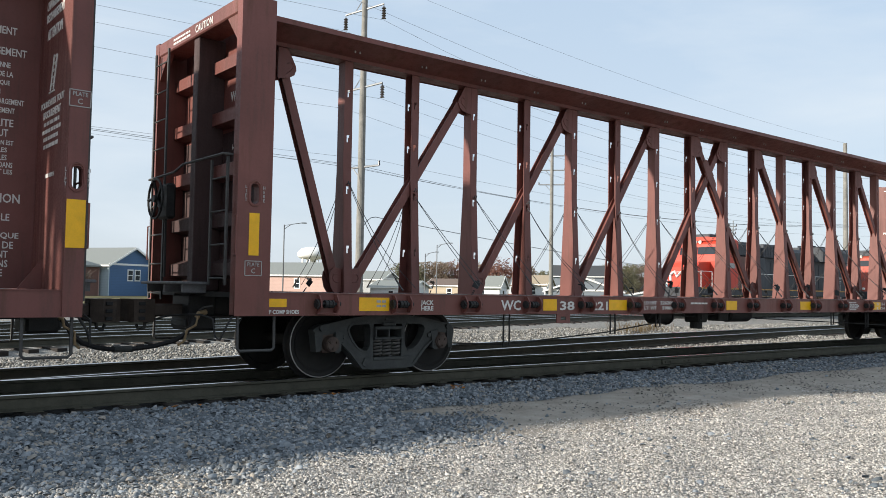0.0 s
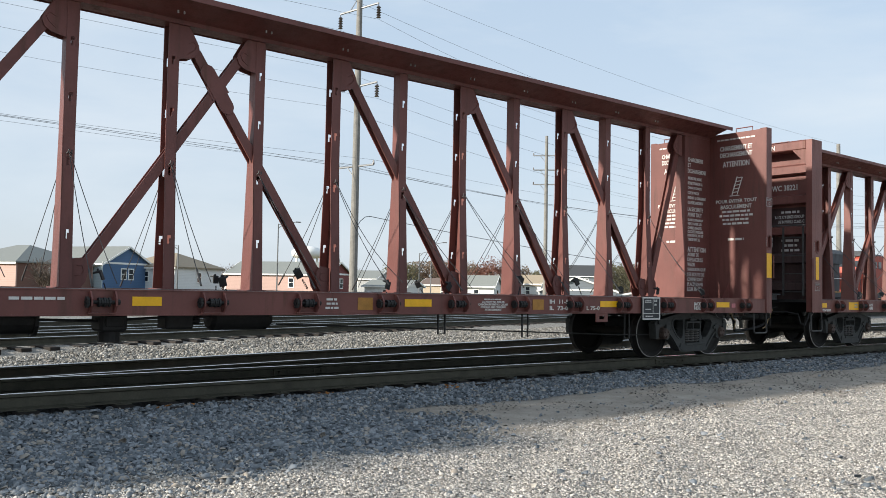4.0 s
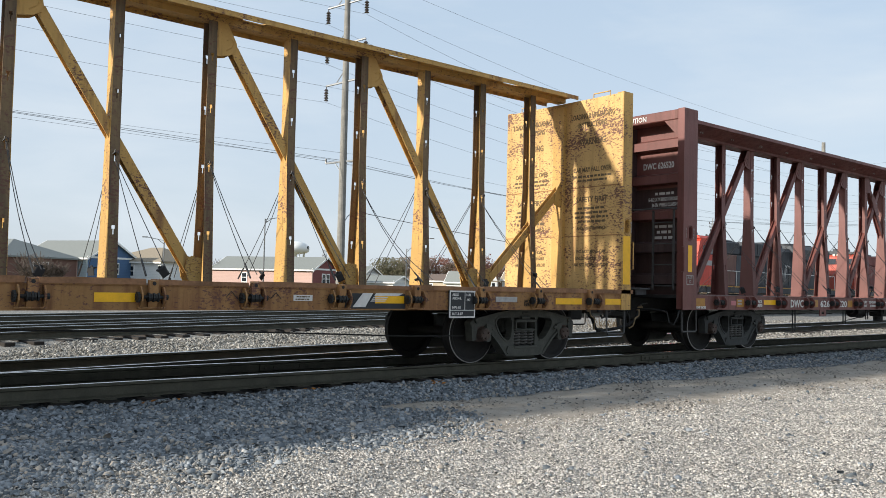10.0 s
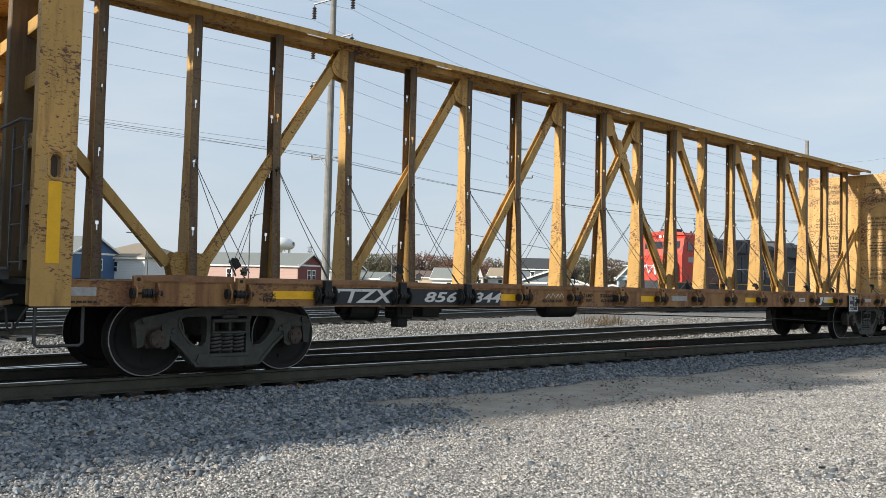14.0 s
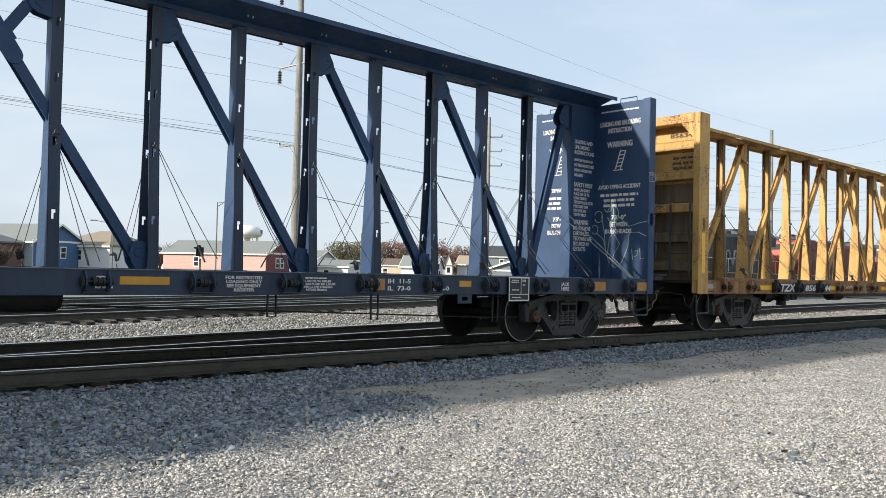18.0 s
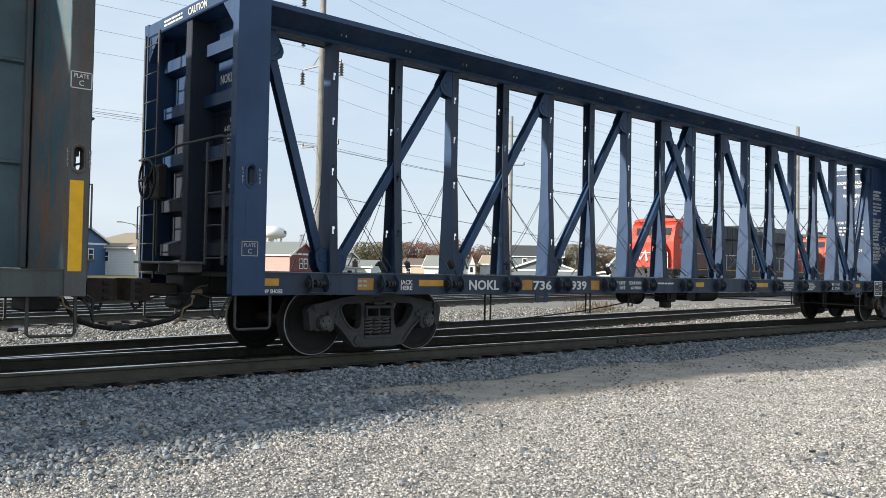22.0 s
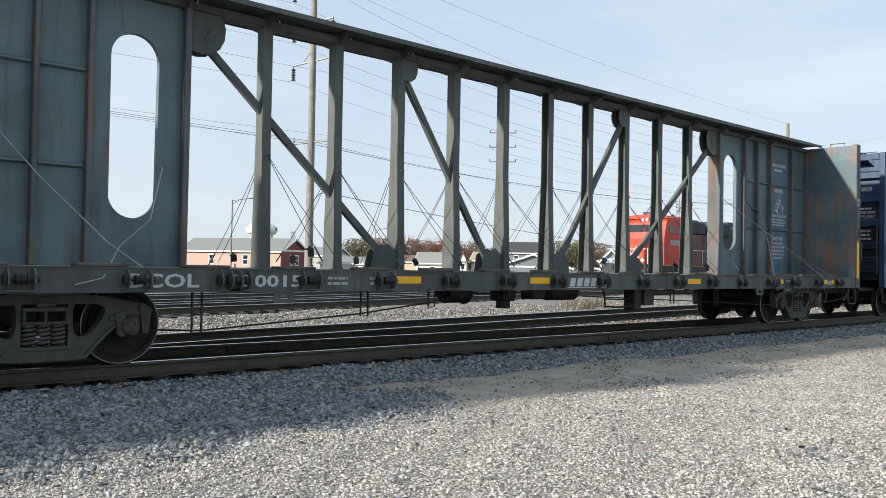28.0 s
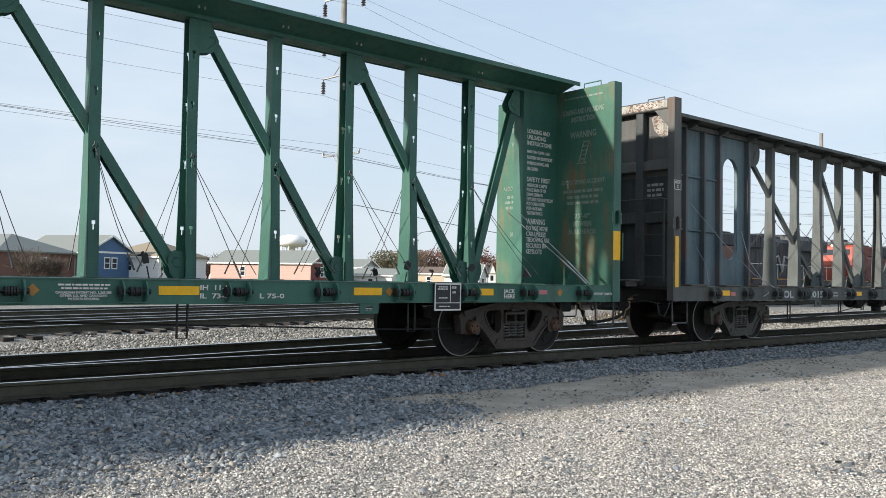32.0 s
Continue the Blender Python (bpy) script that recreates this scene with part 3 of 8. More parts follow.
stone_field("dirt_pebbles", "scattered pebbles on bare dirt", M["dirt_stone"], pd, 0.0125, "chip", 8, 0.7)

pf = wedge(rng, 190000, 2.0, 46.0, 11.4, 22.0)
pf = pf[pf[:, 1] < 19.3 + 0.30 * (pf[:, 0] - 7.0) - 0.2 + 0.25 * low_noise(pf, 1.3, 0.3)]
off = pf[:, 1] - side_centre(pf[:, 0])
ok = ((off > 0.95) | ((off < -0.85) & (pf[:, 1] > TRACK + 1.1) & (pf[:, 0] > 11.0 + rng.normal(0, 0.8, len(pf))))) & (rng.random(len(pf)) < np.clip(1.2 - 0.022 * pf[:, 0], 0.25, 1))
pf = pf[ok][:66000]
stone_field("ballast_between_tracks", "light grey ballast between the tracks", M["far_ballast"], pf, 0.024, "oct", 9)

# a few dead leaves caught beside the rail
M["leaf"] = plain("dry_orange_leaf", (0.36, 0.15, 0.035), 0.8, 0, 0.4, 20)
for lx, ly, k in ((7.55, 9.1, 9), (5.6, 9.2, 6), (3.6, 9.22, 4)):
    r2 = random.Random(int(lx * 10))
    for _ in range(k):
        mb = Mb()
        s = r2.uniform(0.025, 0.05)
        mb.add([(-s, 0, 0), (0, -s * 0.5, s * 0.2), (s, 0, 0.01), (0, s * 0.5, s * 0.25), (0, 0, -0.006)], [(0, 1, 2), (0, 2, 3), (4, 1, 0), (4, 2, 1), (4, 3, 2), (4, 0, 3)])
        x, y = lx + r2.gauss(0, 0.10), ly + r2.gauss(0, 0.03)
        lf = part("dead_leaf", mb, M["leaf"], None, "", pose(x, y, float(ground_z(x, y)) + 0.035, r2.uniform(-30, 30), r2.uniform(-30, 30), r2.uniform(0, 360)))
        tagged(lf, "dry orange leaf lying on the ballast", "leaf", "leaves by the rail")

# ---------------------------------------------------------------- tracks
RAIL_H = 0.171


def rail_profile():
    return [(-0.07, 0), (0.07, 0), (0.07, 0.012), (0.012, 0.03), (0.010, 0.125), (0.036, 0.138), (0.036, 0.1655), (-0.036, 0.1655), (-0.036, 0.138), (-0.010, 0.125), (-0.012, 0.03), (-0.07, 0.012)]


def rail(parent, line, z_top, name="rail"):
    """A rail along a list of (x, y)."""
    mb = Mb()
    prof = rail_profile()
    for cur, pr in ((0, prof), (1, [(-0.036, 0.1655), (0.036, 0.1655), (0.032, RAIL_H), (-0.032, RAIL_H)])):
        mb.cur = cur
        n, vs, fs = len(pr), [], []
        for i, (x, y) in enumerate(line):
            a, b = line[max(i - 1, 0)], line[min(i + 1, len(line) - 1)]
            d = Vector((b[0] - a[0], b[1] - a[1])).normalized()
            nn = Vector((-d.y, d.x))
            vs += [(x + nn.x * p, y + nn.y * p, z_top - RAIL_H + q) for p, q in pr]
        for i in range(len(line) - 1):
            fs += [(i * n + k, i * n + (k + 1) % n, (i + 1) * n + (k + 1) % n, (i + 1) * n + k) for k in range(n)]
        fs += [tuple(range(n)), tuple(range((len(line) - 1) * n, len(line) * n))]
        mb.add(vs, fs)
    return part(name, mb, (M["rail_side"], M["rail_head"]), parent)


TIE_MESH = Mb().box(-0.115, 0.115, -1.3, 1.3, -0.15, 0, 0.012).mesh("tie", (M["tie"],))
PLATE_MESH = Mb().box(-0.09, 0.09, -0.14, 0.14, 0, 0.012, 0.003).box(-0.02, 0.0, -0.105, -0.085, 0.012, 0.03).box(0.0, 0.02, 0.085, 0.105, 0.012, 0.03).mesh("tie_plate", (M["rail_side"],))


def track(label, centre, x0, x1, z_top, ties=True, step=0.5, plates=False, dx=2.0):
    th = thing("railway_track", label, "track", kind="structure")
    xs = np.arange(x0, x1 + 0.01, dx)
    for s in (-0.7535, 0.7535):
        pts = []
        for x in xs:
            slope = float(centre(x + 0.1) - centre(x - 0.1)) / 0.2
            k = (1 + slope * slope) ** 0.5
            pts.append((float(x - s * slope / k), float(centre(x)) + s / k))
        rail(th, pts, z_top)
    if ties:
        for i, x in enumerate(np.arange(x0 + 0.2, min(x1, 62), step)):
            slope = float(centre(x + 0.1) - centre(x - 0.1)) / 0.2
            rr = random.Random(i)
            m = pose(float(x), float(centre(x)) + rr.uniform(-0.05, 0.05), z_top - RAIL_H - 0.012, 0, 0, math.degrees(math.atan(slope)) + rr.uniform(-0.8, 0.8))
            part("tie", TIE_MESH, None, th, "", m)
            if plates and x < 30:
                part("tie_plate", PLATE_MESH, None, th, "", pose(float(x), float(centre(x)) - 0.7535, z_top - RAIL_H - 0.011))
    return th


near_track = track("near main track of rusty rails with polished heads on timber ties", lambda x: TRACK + 0 * np.asarray(x), -40, 160, 0.0, plates=True, dx=5.0)
side_track = track("diverging siding with rusty rails on timber ties", side_centre, 1.8, 90, -0.01, dx=1.5)


def yard_lead(x):
    """Centre line of the yard track that swings away and straightens under the locomotives."""
    u = np.asarray(x, float) - 8.0
    bend = np.clip(u - 22.0, 0, 10.0)
    return 21.0 + 0.30 * np.minimum(u, 22.0) + 0.30 * bend - 0.013 * bend * bend + 0.04 * np.maximum(u - 32.0, 0)


track("second yard track with rusty rails curving towards the locomotives", yard_lead, 0, 140, 0.02, step=0.6)
track("third yard track with rusty rails", lambda x: 24.6 + 0.30 * (np.asarray(x) - 11.4), 2, 70, 0.02, step=0.6)
track("outermost yard track with rusty rails", lambda x: 29.4 + 0.30 * (np.asarray(x) - 13.0), 4, 46, 0.02, step=0.65)

# joint bars with bolts on the rails
JOINT = Mb().box(-0.45, 0.45, -0.045, -0.012, 0.035, 0.125, 0.006)
for q in (-0.36, -0.22, 0.22, 0.36):
    JOINT.cyl((q, -0.045, 0.08), (q, -0.07, 0.08), 0.018, n=6)
JOINT = JOINT.mesh("joint_bar", (M["rail_side"],))
for jx, jy, par in ((6.35, TRACK + 0.7535, near_track), (13.5, TRACK - 0.7535, near_track), (8.4, float(side_centre(8.4)) - 0.75, side_track)):
    part("joint_bar", JOINT, None, par, "", pose(jx, jy, -RAIL_H))

# ---------------------------------------------------------------- railway wagons
SILL_Y, SILL_TOP, SILL_BOT = 1.42, 1.12, 0.84
TOP = 4.64
END_F, INNER_F, END_R, INNER_R = 11.47, 11.27, 11.47, 11.03
TRUCKS = (9.22, -9.06)
PITCH = 1.219
POSTS = [PITCH * (k + 0.5) for k in range(-8, 8)]       # +-0.61 ... +-9.14
PANEL_EDGE = PITCH * 8.5
CACHE = {}


def cached(key, make, mats, smooth=False):
    key = (key, tuple(m.name for m in mats))
    if key not in CACHE:
        CACHE[key] = make().mesh(key[0], mats, smooth)
    return CACHE[key]


def mb_post(flip, key=False, slotted=True):
    """A tapered channel post with key slots in its flanges; flip: open to -x."""
    def make():
        mb = Mb()
        z0, z1, zt = SILL_TOP, 4.53, 2.9
        sg = -1 if flip else 1
        hw, th = 0.068, 0.012

        def half(z):
            return 0.185 if z <= z0 else 0.09 if z >= zt else 0.185 - 0.095 * (z - z0) / (zt - z0)
        web = -sg * hw
        h0, h1 = half(z0) if slotted else 0.155, half(z1)
        mb.prism([(-h0, z0), (h0, z0), (h1, zt), (h1, z1), (-h1, z1), (-h1, zt)], "x", web - th / 2, web + th / 2)
        slots = [1.75, 2.62, 3.38, 4.05]
        mb.cur = 1
        for side in (-1, 1):
            def strip(x0, x1, a, b):
                ya, yb = side * half(a), side * half(b)
                t = 0.012 * side
                mb.add([(x0, ya, a), (x1, ya, a), (x1, ya - t, a), (x0, ya - t, a), (x0, yb, b), (x1, yb, b), (x1, yb - t, b), (x0, yb - t, b)],
                       [(0, 1, 2, 3), (4, 7, 6, 5), (0, 4, 5, 1), (1, 5, 6, 2), (2, 6, 7, 3), (3, 7, 4, 0)])
            if not slotted:
                mb.prism([(side * h0, z0), (side * h1, zt), (side * h1, z1), (side * (h1 - 0.012), z1), (side * (h1 - 0.012), zt), (side * (h0 - 0.012), z0)], "x", -hw, hw)
                continue
            for a, b in ((z0, zt), (zt, z1)):
                strip(-hw, -0.024, a, b)
                strip(0.024, hw, a, b)
                zz = a
                for s in slots:
                    if a < s < b:
                        strip(-0.024, 0.024, zz, s - 0.055)
                        if key:
                            strip(-0.024, -0.009, s - 0.06, s + 0.012)
                            strip(0.009, 0.024, s - 0.06, s + 0.012)
                        else:
                            strip(0.004, 0.024, s - 0.055, s + 0.015)
                        zz = s + 0.055
                strip(-0.024, 0.024, zz, b)
        mb.box(-0.11, 0.11, -0.23, 0.23, SILL_TOP - 0.002, SILL_TOP + 0.012, 0.003)
        return mb
    return make


def mb_gusset_top(sg):
    """Gusset plate at the head of a post, on the side sg."""
    def make():
        mb = Mb()
        p = [(0.06, 4.53), (0.20, 4.53), (0.235, 4.48), (0.335, 4.30), (0.345, 4.24), (0.315, 4.165), (0.235, 4.115), (0.06, 4.08)]
        for y in (-0.085, 0.070):
            mb.prism([(sg * a, z) for a, z in p], "y", y, y + 0.014)
        mb.tube([(sg * 0.19, -0.088, 4.17), (sg * 0.27, -0.088, 4.23), (sg * 0.30, -0.088, 4.29), (sg * 0.26, -0.088, 4.34), (sg * 0.20, -0.088, 4.31)], 0.006, 5)
        return mb
    return make


def mb_gusset_foot(sg):
    def make():
        mb = Mb()
        p = [(0.06, SILL_TOP), (0.19, SILL_TOP), (0.245, 1.20), (0.275, 1.32), (0.265, 1.42), (0.20, 1.485), (0.06, 1.46)]
        for y in (-0.105, 0.090):
            mb.prism([(sg * a, z) for a, z in p], "y", y, y + 0.014)
        mb.tube([(sg * 0.12, -0.108, 1.27), (sg * 0.19, -0.108, 1.28), (sg * 0.22, -0.108, 1.33), (sg * 0.20, -0.108, 1.39), (sg * 0.14, -0.108, 1.39)], 0.006, 5)
        return mb
    return make


def mb_brace(p, q, dy=0.0):
    def make():
        return Mb().slab(p, q, 0.125, -0.062 - dy, -0.045 - dy).slab(p, q, 0.02, -0.045 - dy, 0.045 + dy).slab(p, q, 0.125, 0.045 + dy, 0.062 + dy)
    return make


def mb_winch():
    """Ratchet winch on the sill: two brackets, a drum with wound rope and a toothed wheel."""
    mb = Mb()
    yc, zc = -SILL_Y - 0.06, 0.985
    for x in (-0.145, 0.105):
        mb.prism([(-SILL_Y, 1.10), (-SILL_Y - 0.06, 1.10), (-SILL_Y - 0.115, 1.02), (-SILL_Y - 0.115, 0.945), (-SILL_Y - 0.05, 0.86), (-SILL_Y, 0.86)], "x", x, x + 0.018)
    mb.prism([(-SILL_Y - 0.013, 0.862), (-SILL_Y - 0.06, 0.862), (-SILL_Y - 0.06, 0.874), (-SILL_Y - 0.013, 0.874)], "x", -0.16, 0.14)
    mb.cur = 1
    mb.cyl((-0.19, yc, zc), (0.16, yc, zc), 0.019, n=8)
    for k in range(10):
        a = 2 * math.pi * k / 10
        mb.box(-0.185, -0.158, yc + 0.05 * math.cos(a) - 0.010, yc + 0.05 * math.cos(a) + 0.010, zc + 0.05 * math.sin(a) - 0.010, zc + 0.05 * math.sin(a) + 0.010)
    mb.cyl((-0.183, yc, zc), (-0.160, yc, zc), 0.050, n=12)
    mb.cyl((0.118, yc, zc), (0.16, yc, zc), 0.030, n=8)
    for k in range(5):
        x = -0.055 + 0.026 * k
        mb.cyl((x - 0.010, yc, zc), (x + 0.010, yc, zc), 0.044 if k % 2 else 0.051, n=10)
    return mb


def mb_cable(u0, z0, u1, z1, side, sag, spread=0.16):
    """Two strands from a post's hook down to a winch, parting on the way, with a short end of chain."""
    mb = Mb()
    for k in range(2):
        pts = []
        for i in range(9):
            t = i / 8
            x = u0 + (u1 + spread * (k - 0.5) - u0) * t + 0.012 * k
            y = side * (0.125 + (SILL_Y - 0.03 - 0.125) * t ** 1.05)
            z = z0 + (z1 + 0.05 * k - z0) * t - sag * math.sin(math.pi * t) * (1 + 0.6 * k) - 0.01 * k
            pts.append((x, y, z))
        mb.tube(pts, 0.0050, 5)
        if k == 0:
            mb.tube(pts[7:], 0.012, 5)
    return mb


def mb_protector(seed):
    """A black angle-shaped corner guard, with a slot for its cable and a short end of chain."""
    rnd = random.Random(seed)
    mb = Mb()
    h, w, t = 0.050, 0.046, 0.016
    mb.prism([(-t, -h), (0.0, -h + 0.012), (0.0, h - 0.012), (0.062, h - 0.004), (0.066, h + 0.012), (-t * 0.4, h + 0.014), (-t, h)], "x", -w, w)
    mb.prism([(-w * 0.55, h + 0.010), (w * 0.55, h + 0.010), (w * 0.2, h + 0.040), (-w * 0.35, h + 0.035)], "y", 0.004, 0.020)
    for k in range(4):
        z = -h - 0.03 - 0.035 * k
        mb.tube([(0.012, 0.0, z), (0.022, 0.004, z - 0.02), (0.012, 0.0, z - 0.04), (0.002, -0.004, z - 0.02), (0.012, 0.0, z)], 0.006, 4)
    a, b = rnd.uniform(-0.7, 0.7), rnd.uniform(-1.2, 1.2)
    c, d, e, f = math.cos(a), math.sin(a), math.cos(b), math.sin(b)
    mb.v = [(e * x - f * y, f * x + e * y, z) for x, y, z in mb.v]
    mb.v = [(c * x - d * z, y, d * x + c * z) for x, y, z in mb.v]
    return mb


def mb_side_frame():
    """Cast side frame of a three-piece truck, for the near side."""
    mb = Mb()
    y0, y1 = -1.09, -0.95
    for s in (-1, 1):
        def web(pts, a=y0, b=y1):
            mb.prism([(s * x, z) for x, z in pts], "y", a, b)
        web([(0, 0.71), (0, 0.835), (0.30, 0.83), (0.60, 0.79), (0.92, 0.725), (1.08, 0.70), (1.16, 0.64), (1.15, 0.57), (0.98, 0.575), (0.80, 0.60), (0.64, 0.645), (0.60, 0.685), (0.55, 0.705), (0.30, 0.71), (0.24, 0.71)])
        web([(0.235, 0.715), (0.235, 0.16), (0.345, 0.16), (0.335, 0.36), (0.30, 0.40), (0.285, 0.48), (0.285, 0.66), (0.31, 0.715)])
        web([(0.335, 0.355), (0.345, 0.12), (0.45, 0.14), (0.63, 0.34), (0.74, 0.44), (0.80, 0.50), (0.80, 0.60), (0.63, 0.65), (0.61, 0.58), (0.56, 0.49), (0.48, 0.40), (0.41, 0.36)])
        web([(0.235, 0.11), (0.42, 0.115), (0.62, 0.34), (0.75, 0.455), (0.73, 0.475), (0.60, 0.37), (0.40, 0.145), (0.235, 0.145)], y0 - 0.028, y0)
        web([(0.30, 0.732), (0.56, 0.726), (0.625, 0.70), (0.652, 0.64), (0.632, 0.57), (0.578, 0.478), (0.492, 0.385), (0.415, 0.34), (0.33, 0.335), (0.335, 0.357), (0.408, 0.362), (0.478, 0.402), (0.558, 0.492), (0.608, 0.582), (0.626, 0.645), (0.60, 0.684), (0.55, 0.704), (0.30, 0.71)], y0 - 0.014, y0)
        web([(0.0, 0.82), (0.30, 0.815), (0.60, 0.775), (0.92, 0.71), (1.08, 0.685), (1.09, 0.70), (0.92, 0.728), (0.60, 0.793), (0.30, 0.832), (0, 0.837)], y0 - 0.022, y0)
        web([(0.72, 0.60), (0.755, 0.45), (0.755, 0.37), (0.80, 0.34), (0.845, 0.34), (0.845, 0.62)], y0 - 0.03, y1)
        web([(1.02, 0.62), (1.05, 0.37), (1.12, 0.36), (1.15, 0.62)], y0 - 0.012, y1)
        mb.cyl((s * 0.70, y0 - 0.005, 0.545), (s * 0.70, y0 - 0.03, 0.545), 0.03, n=12)
        mb.cyl((s * 0.80, y0 - 0.028, 0.41), (s * 0.80, y0 - 0.04, 0.41), 0.016, n=8)
        mb.cyl((s * 1.04, y0 - 0.005, 0.665), (s * 1.04, y0 - 0.035, 0.665), 0.042, n=12)
    mb.prism([(-0.42, 0.17), (-0.30, 0.105), (0.30, 0.105), (0.42, 0.17), (0.38, 0.265), (-0.38, 0.265)], "y", y0 - 0.03, y1 + 0.03)
    mb.box(-0.25, 0.25, y0 - 0.045, y0 - 0.03, 0.225, 0.262, 0.004)
    mb.box(-0.06, 0.06, y0 - 0.03, y0, 0.76, 0.79, 0.006)
    return mb


def mb_bolster_end():
    mb = Mb()
    mb.box(-0.235, 0.235, -1.14, -0.85, 0.635, 0.68, 0.01).box(-0.235, 0.235, -1.13, -0.85, 0.50, 0.53, 0.008)
    for x in (-0.225, -0.012, 0.205):
        mb.box(x, x + 0.024, -1.125, -0.85, 0.53, 0.635)
    mb.box(-0.24, 0.24, -0.85, 0.85, 0.45, 0.70, 0.02)
    mb.box(-0.235, 0.235, 0.85, 1.13, 0.50, 0.68, 0.01)
    mb.box(-0.10, 0.10, -1.13, -1.02, 0.685, 0.73, 0.01)
    return mb


def mb_spring():
    mb = Mb()
    pts = []
    for i in range(61):
        a = 2 * math.pi * i / 12
        pts.append((0.062 * math.cos(a), 0.062 * math.sin(a), 0.275 + 0.225 * i / 60))
    return mb.tube(pts, 0.0165, 6)


def mb_wheel(s):
    """One flanged wheel of a wheelset, turning about y."""
    mb = Mb()
    mb.lathe([(0.0, s * 0.845), (0.10, s * 0.85), (0.115, s * 0.83), (0.20, s * 0.792), (0.36, s * 0.800), (0.395, s * 0.832), (0.447, s * 0.835)], 40)
    mb.lathe([(0.0, s * 0.70), (0.11, s * 0.70), (0.20, s * 0.755), (0.37, s * 0.765), (0.40, s * 0.695), (0.487, s * 0.697)], 40)
    mb.cur = 1
    mb.lathe([(0.443, s * 0.8352), (0.447, s * 0.835), (0.455, s * 0.829)], 40)
    mb.cur = 0
    mb.lathe([(0.455, s * 0.829), (0.4575, s * 0.79), (0.4585, s * 0.735), (0.468, s * 0.722), (0.484, s * 0.712), (0.487, s * 0.697)], 40)
    mb.cur = 0
    mb.cyl((0.28, s * 0.795, 0.02), (0.28, s * 0.812, 0.02), 0.03, n=8)
    return mb


def mb_bearing():
    mb = Mb()
    mb.prism([(-0.13, 0.13), (-0.14, -0.04), (-0.10, -0.11), (0.10, -0.11), (0.14, -0.04), (0.13, 0.13)], "y", -1.06, -0.87)
    mb.cyl((0, -1.06, 0), (0, -1.15, 0), 0.108, 0.098, 18)
    mb.cyl((0, -1.15, 0), (0, -1.165, 0), 0.085, n=18)
    for k in range(3):
        a = 2 * math.pi * k / 3 + 0.5
        mb.cyl((0.055 * math.cos(a), -1.165, 0.055 * math.sin(a)), (0.055 * math.cos(a), -1.185, 0.055 * math.sin(a)), 0.018, n=6)
    return mb


def mirrored(mb):
    mb.v = [(x, -y, z) for x, y, z in mb.v]
    return mb


def add_truck(car, u, mats, wheelsets, odd=None):
    frame_mat, cap_mat = mats
    tr = part("truck", cached("truck_bolster", mb_bolster_end, (frame_mat,)), None, car, "", pose(u, 0, 0))
    part("side_frame", cached("side_frame", mb_side_frame, (frame_mat,)), None, tr)
    part("side_frame", cached("side_frame_far", lambda: mirrored(mb_side_frame()), (frame_mat,)), None, tr)
    for x in (-0.15, 0.0, 0.15):
        part("spring", cached("spring", mb_spring, (M["spring"],), True), None, tr, "", pose(x, -1.045, 0))
        part("spring", cached("spring", mb_spring, (M["spring"],), True), None, tr, "", pose(x, 1.02, 0))
    for x in (-0.9, 0.9):
        part("bearing", cached("bearing", mb_bearing, (odd if odd and u > 0 > x else cap_mat,)), None, tr, "", pose(x, 0, 0.457))
        part("bearing", cached("bearing_far", lambda: mirrored(mb_bearing()), (cap_mat,)), None, tr, "", pose(x, 0, 0.457))
        ws = part("wheelset", cached("axle", lambda: Mb().cyl((0, -0.8, 0), (0, 0.8, 0), 0.085, n=16), (M["wheel"],), True), None, car, "", pose(u + x, 0, 0.457))
        for sd in (-1, 1):
            part("wheel", cached("wheel_%d" % sd, lambda: mb_wheel(sd), (M["wheel"], M["tread"]), True), None, ws)
        wheelsets.append((ws, u + x))
    mb = Mb()
    for x in (-0.35, 0.35):
        mb.box(x - 0.04, x + 0.04, -0.8, 0.8, 0.30, 0.38, 0.01)
        for y in (-0.75, 0.75):
            mb.box(x + (0.03 if x > 0 else -0.11), x + (0.11 if x > 0 else -0.03), y - 0.05, y + 0.05, 0.28, 0.50, 0.01)
    part("brake_beam", mb, M["steel_dark"], tr)


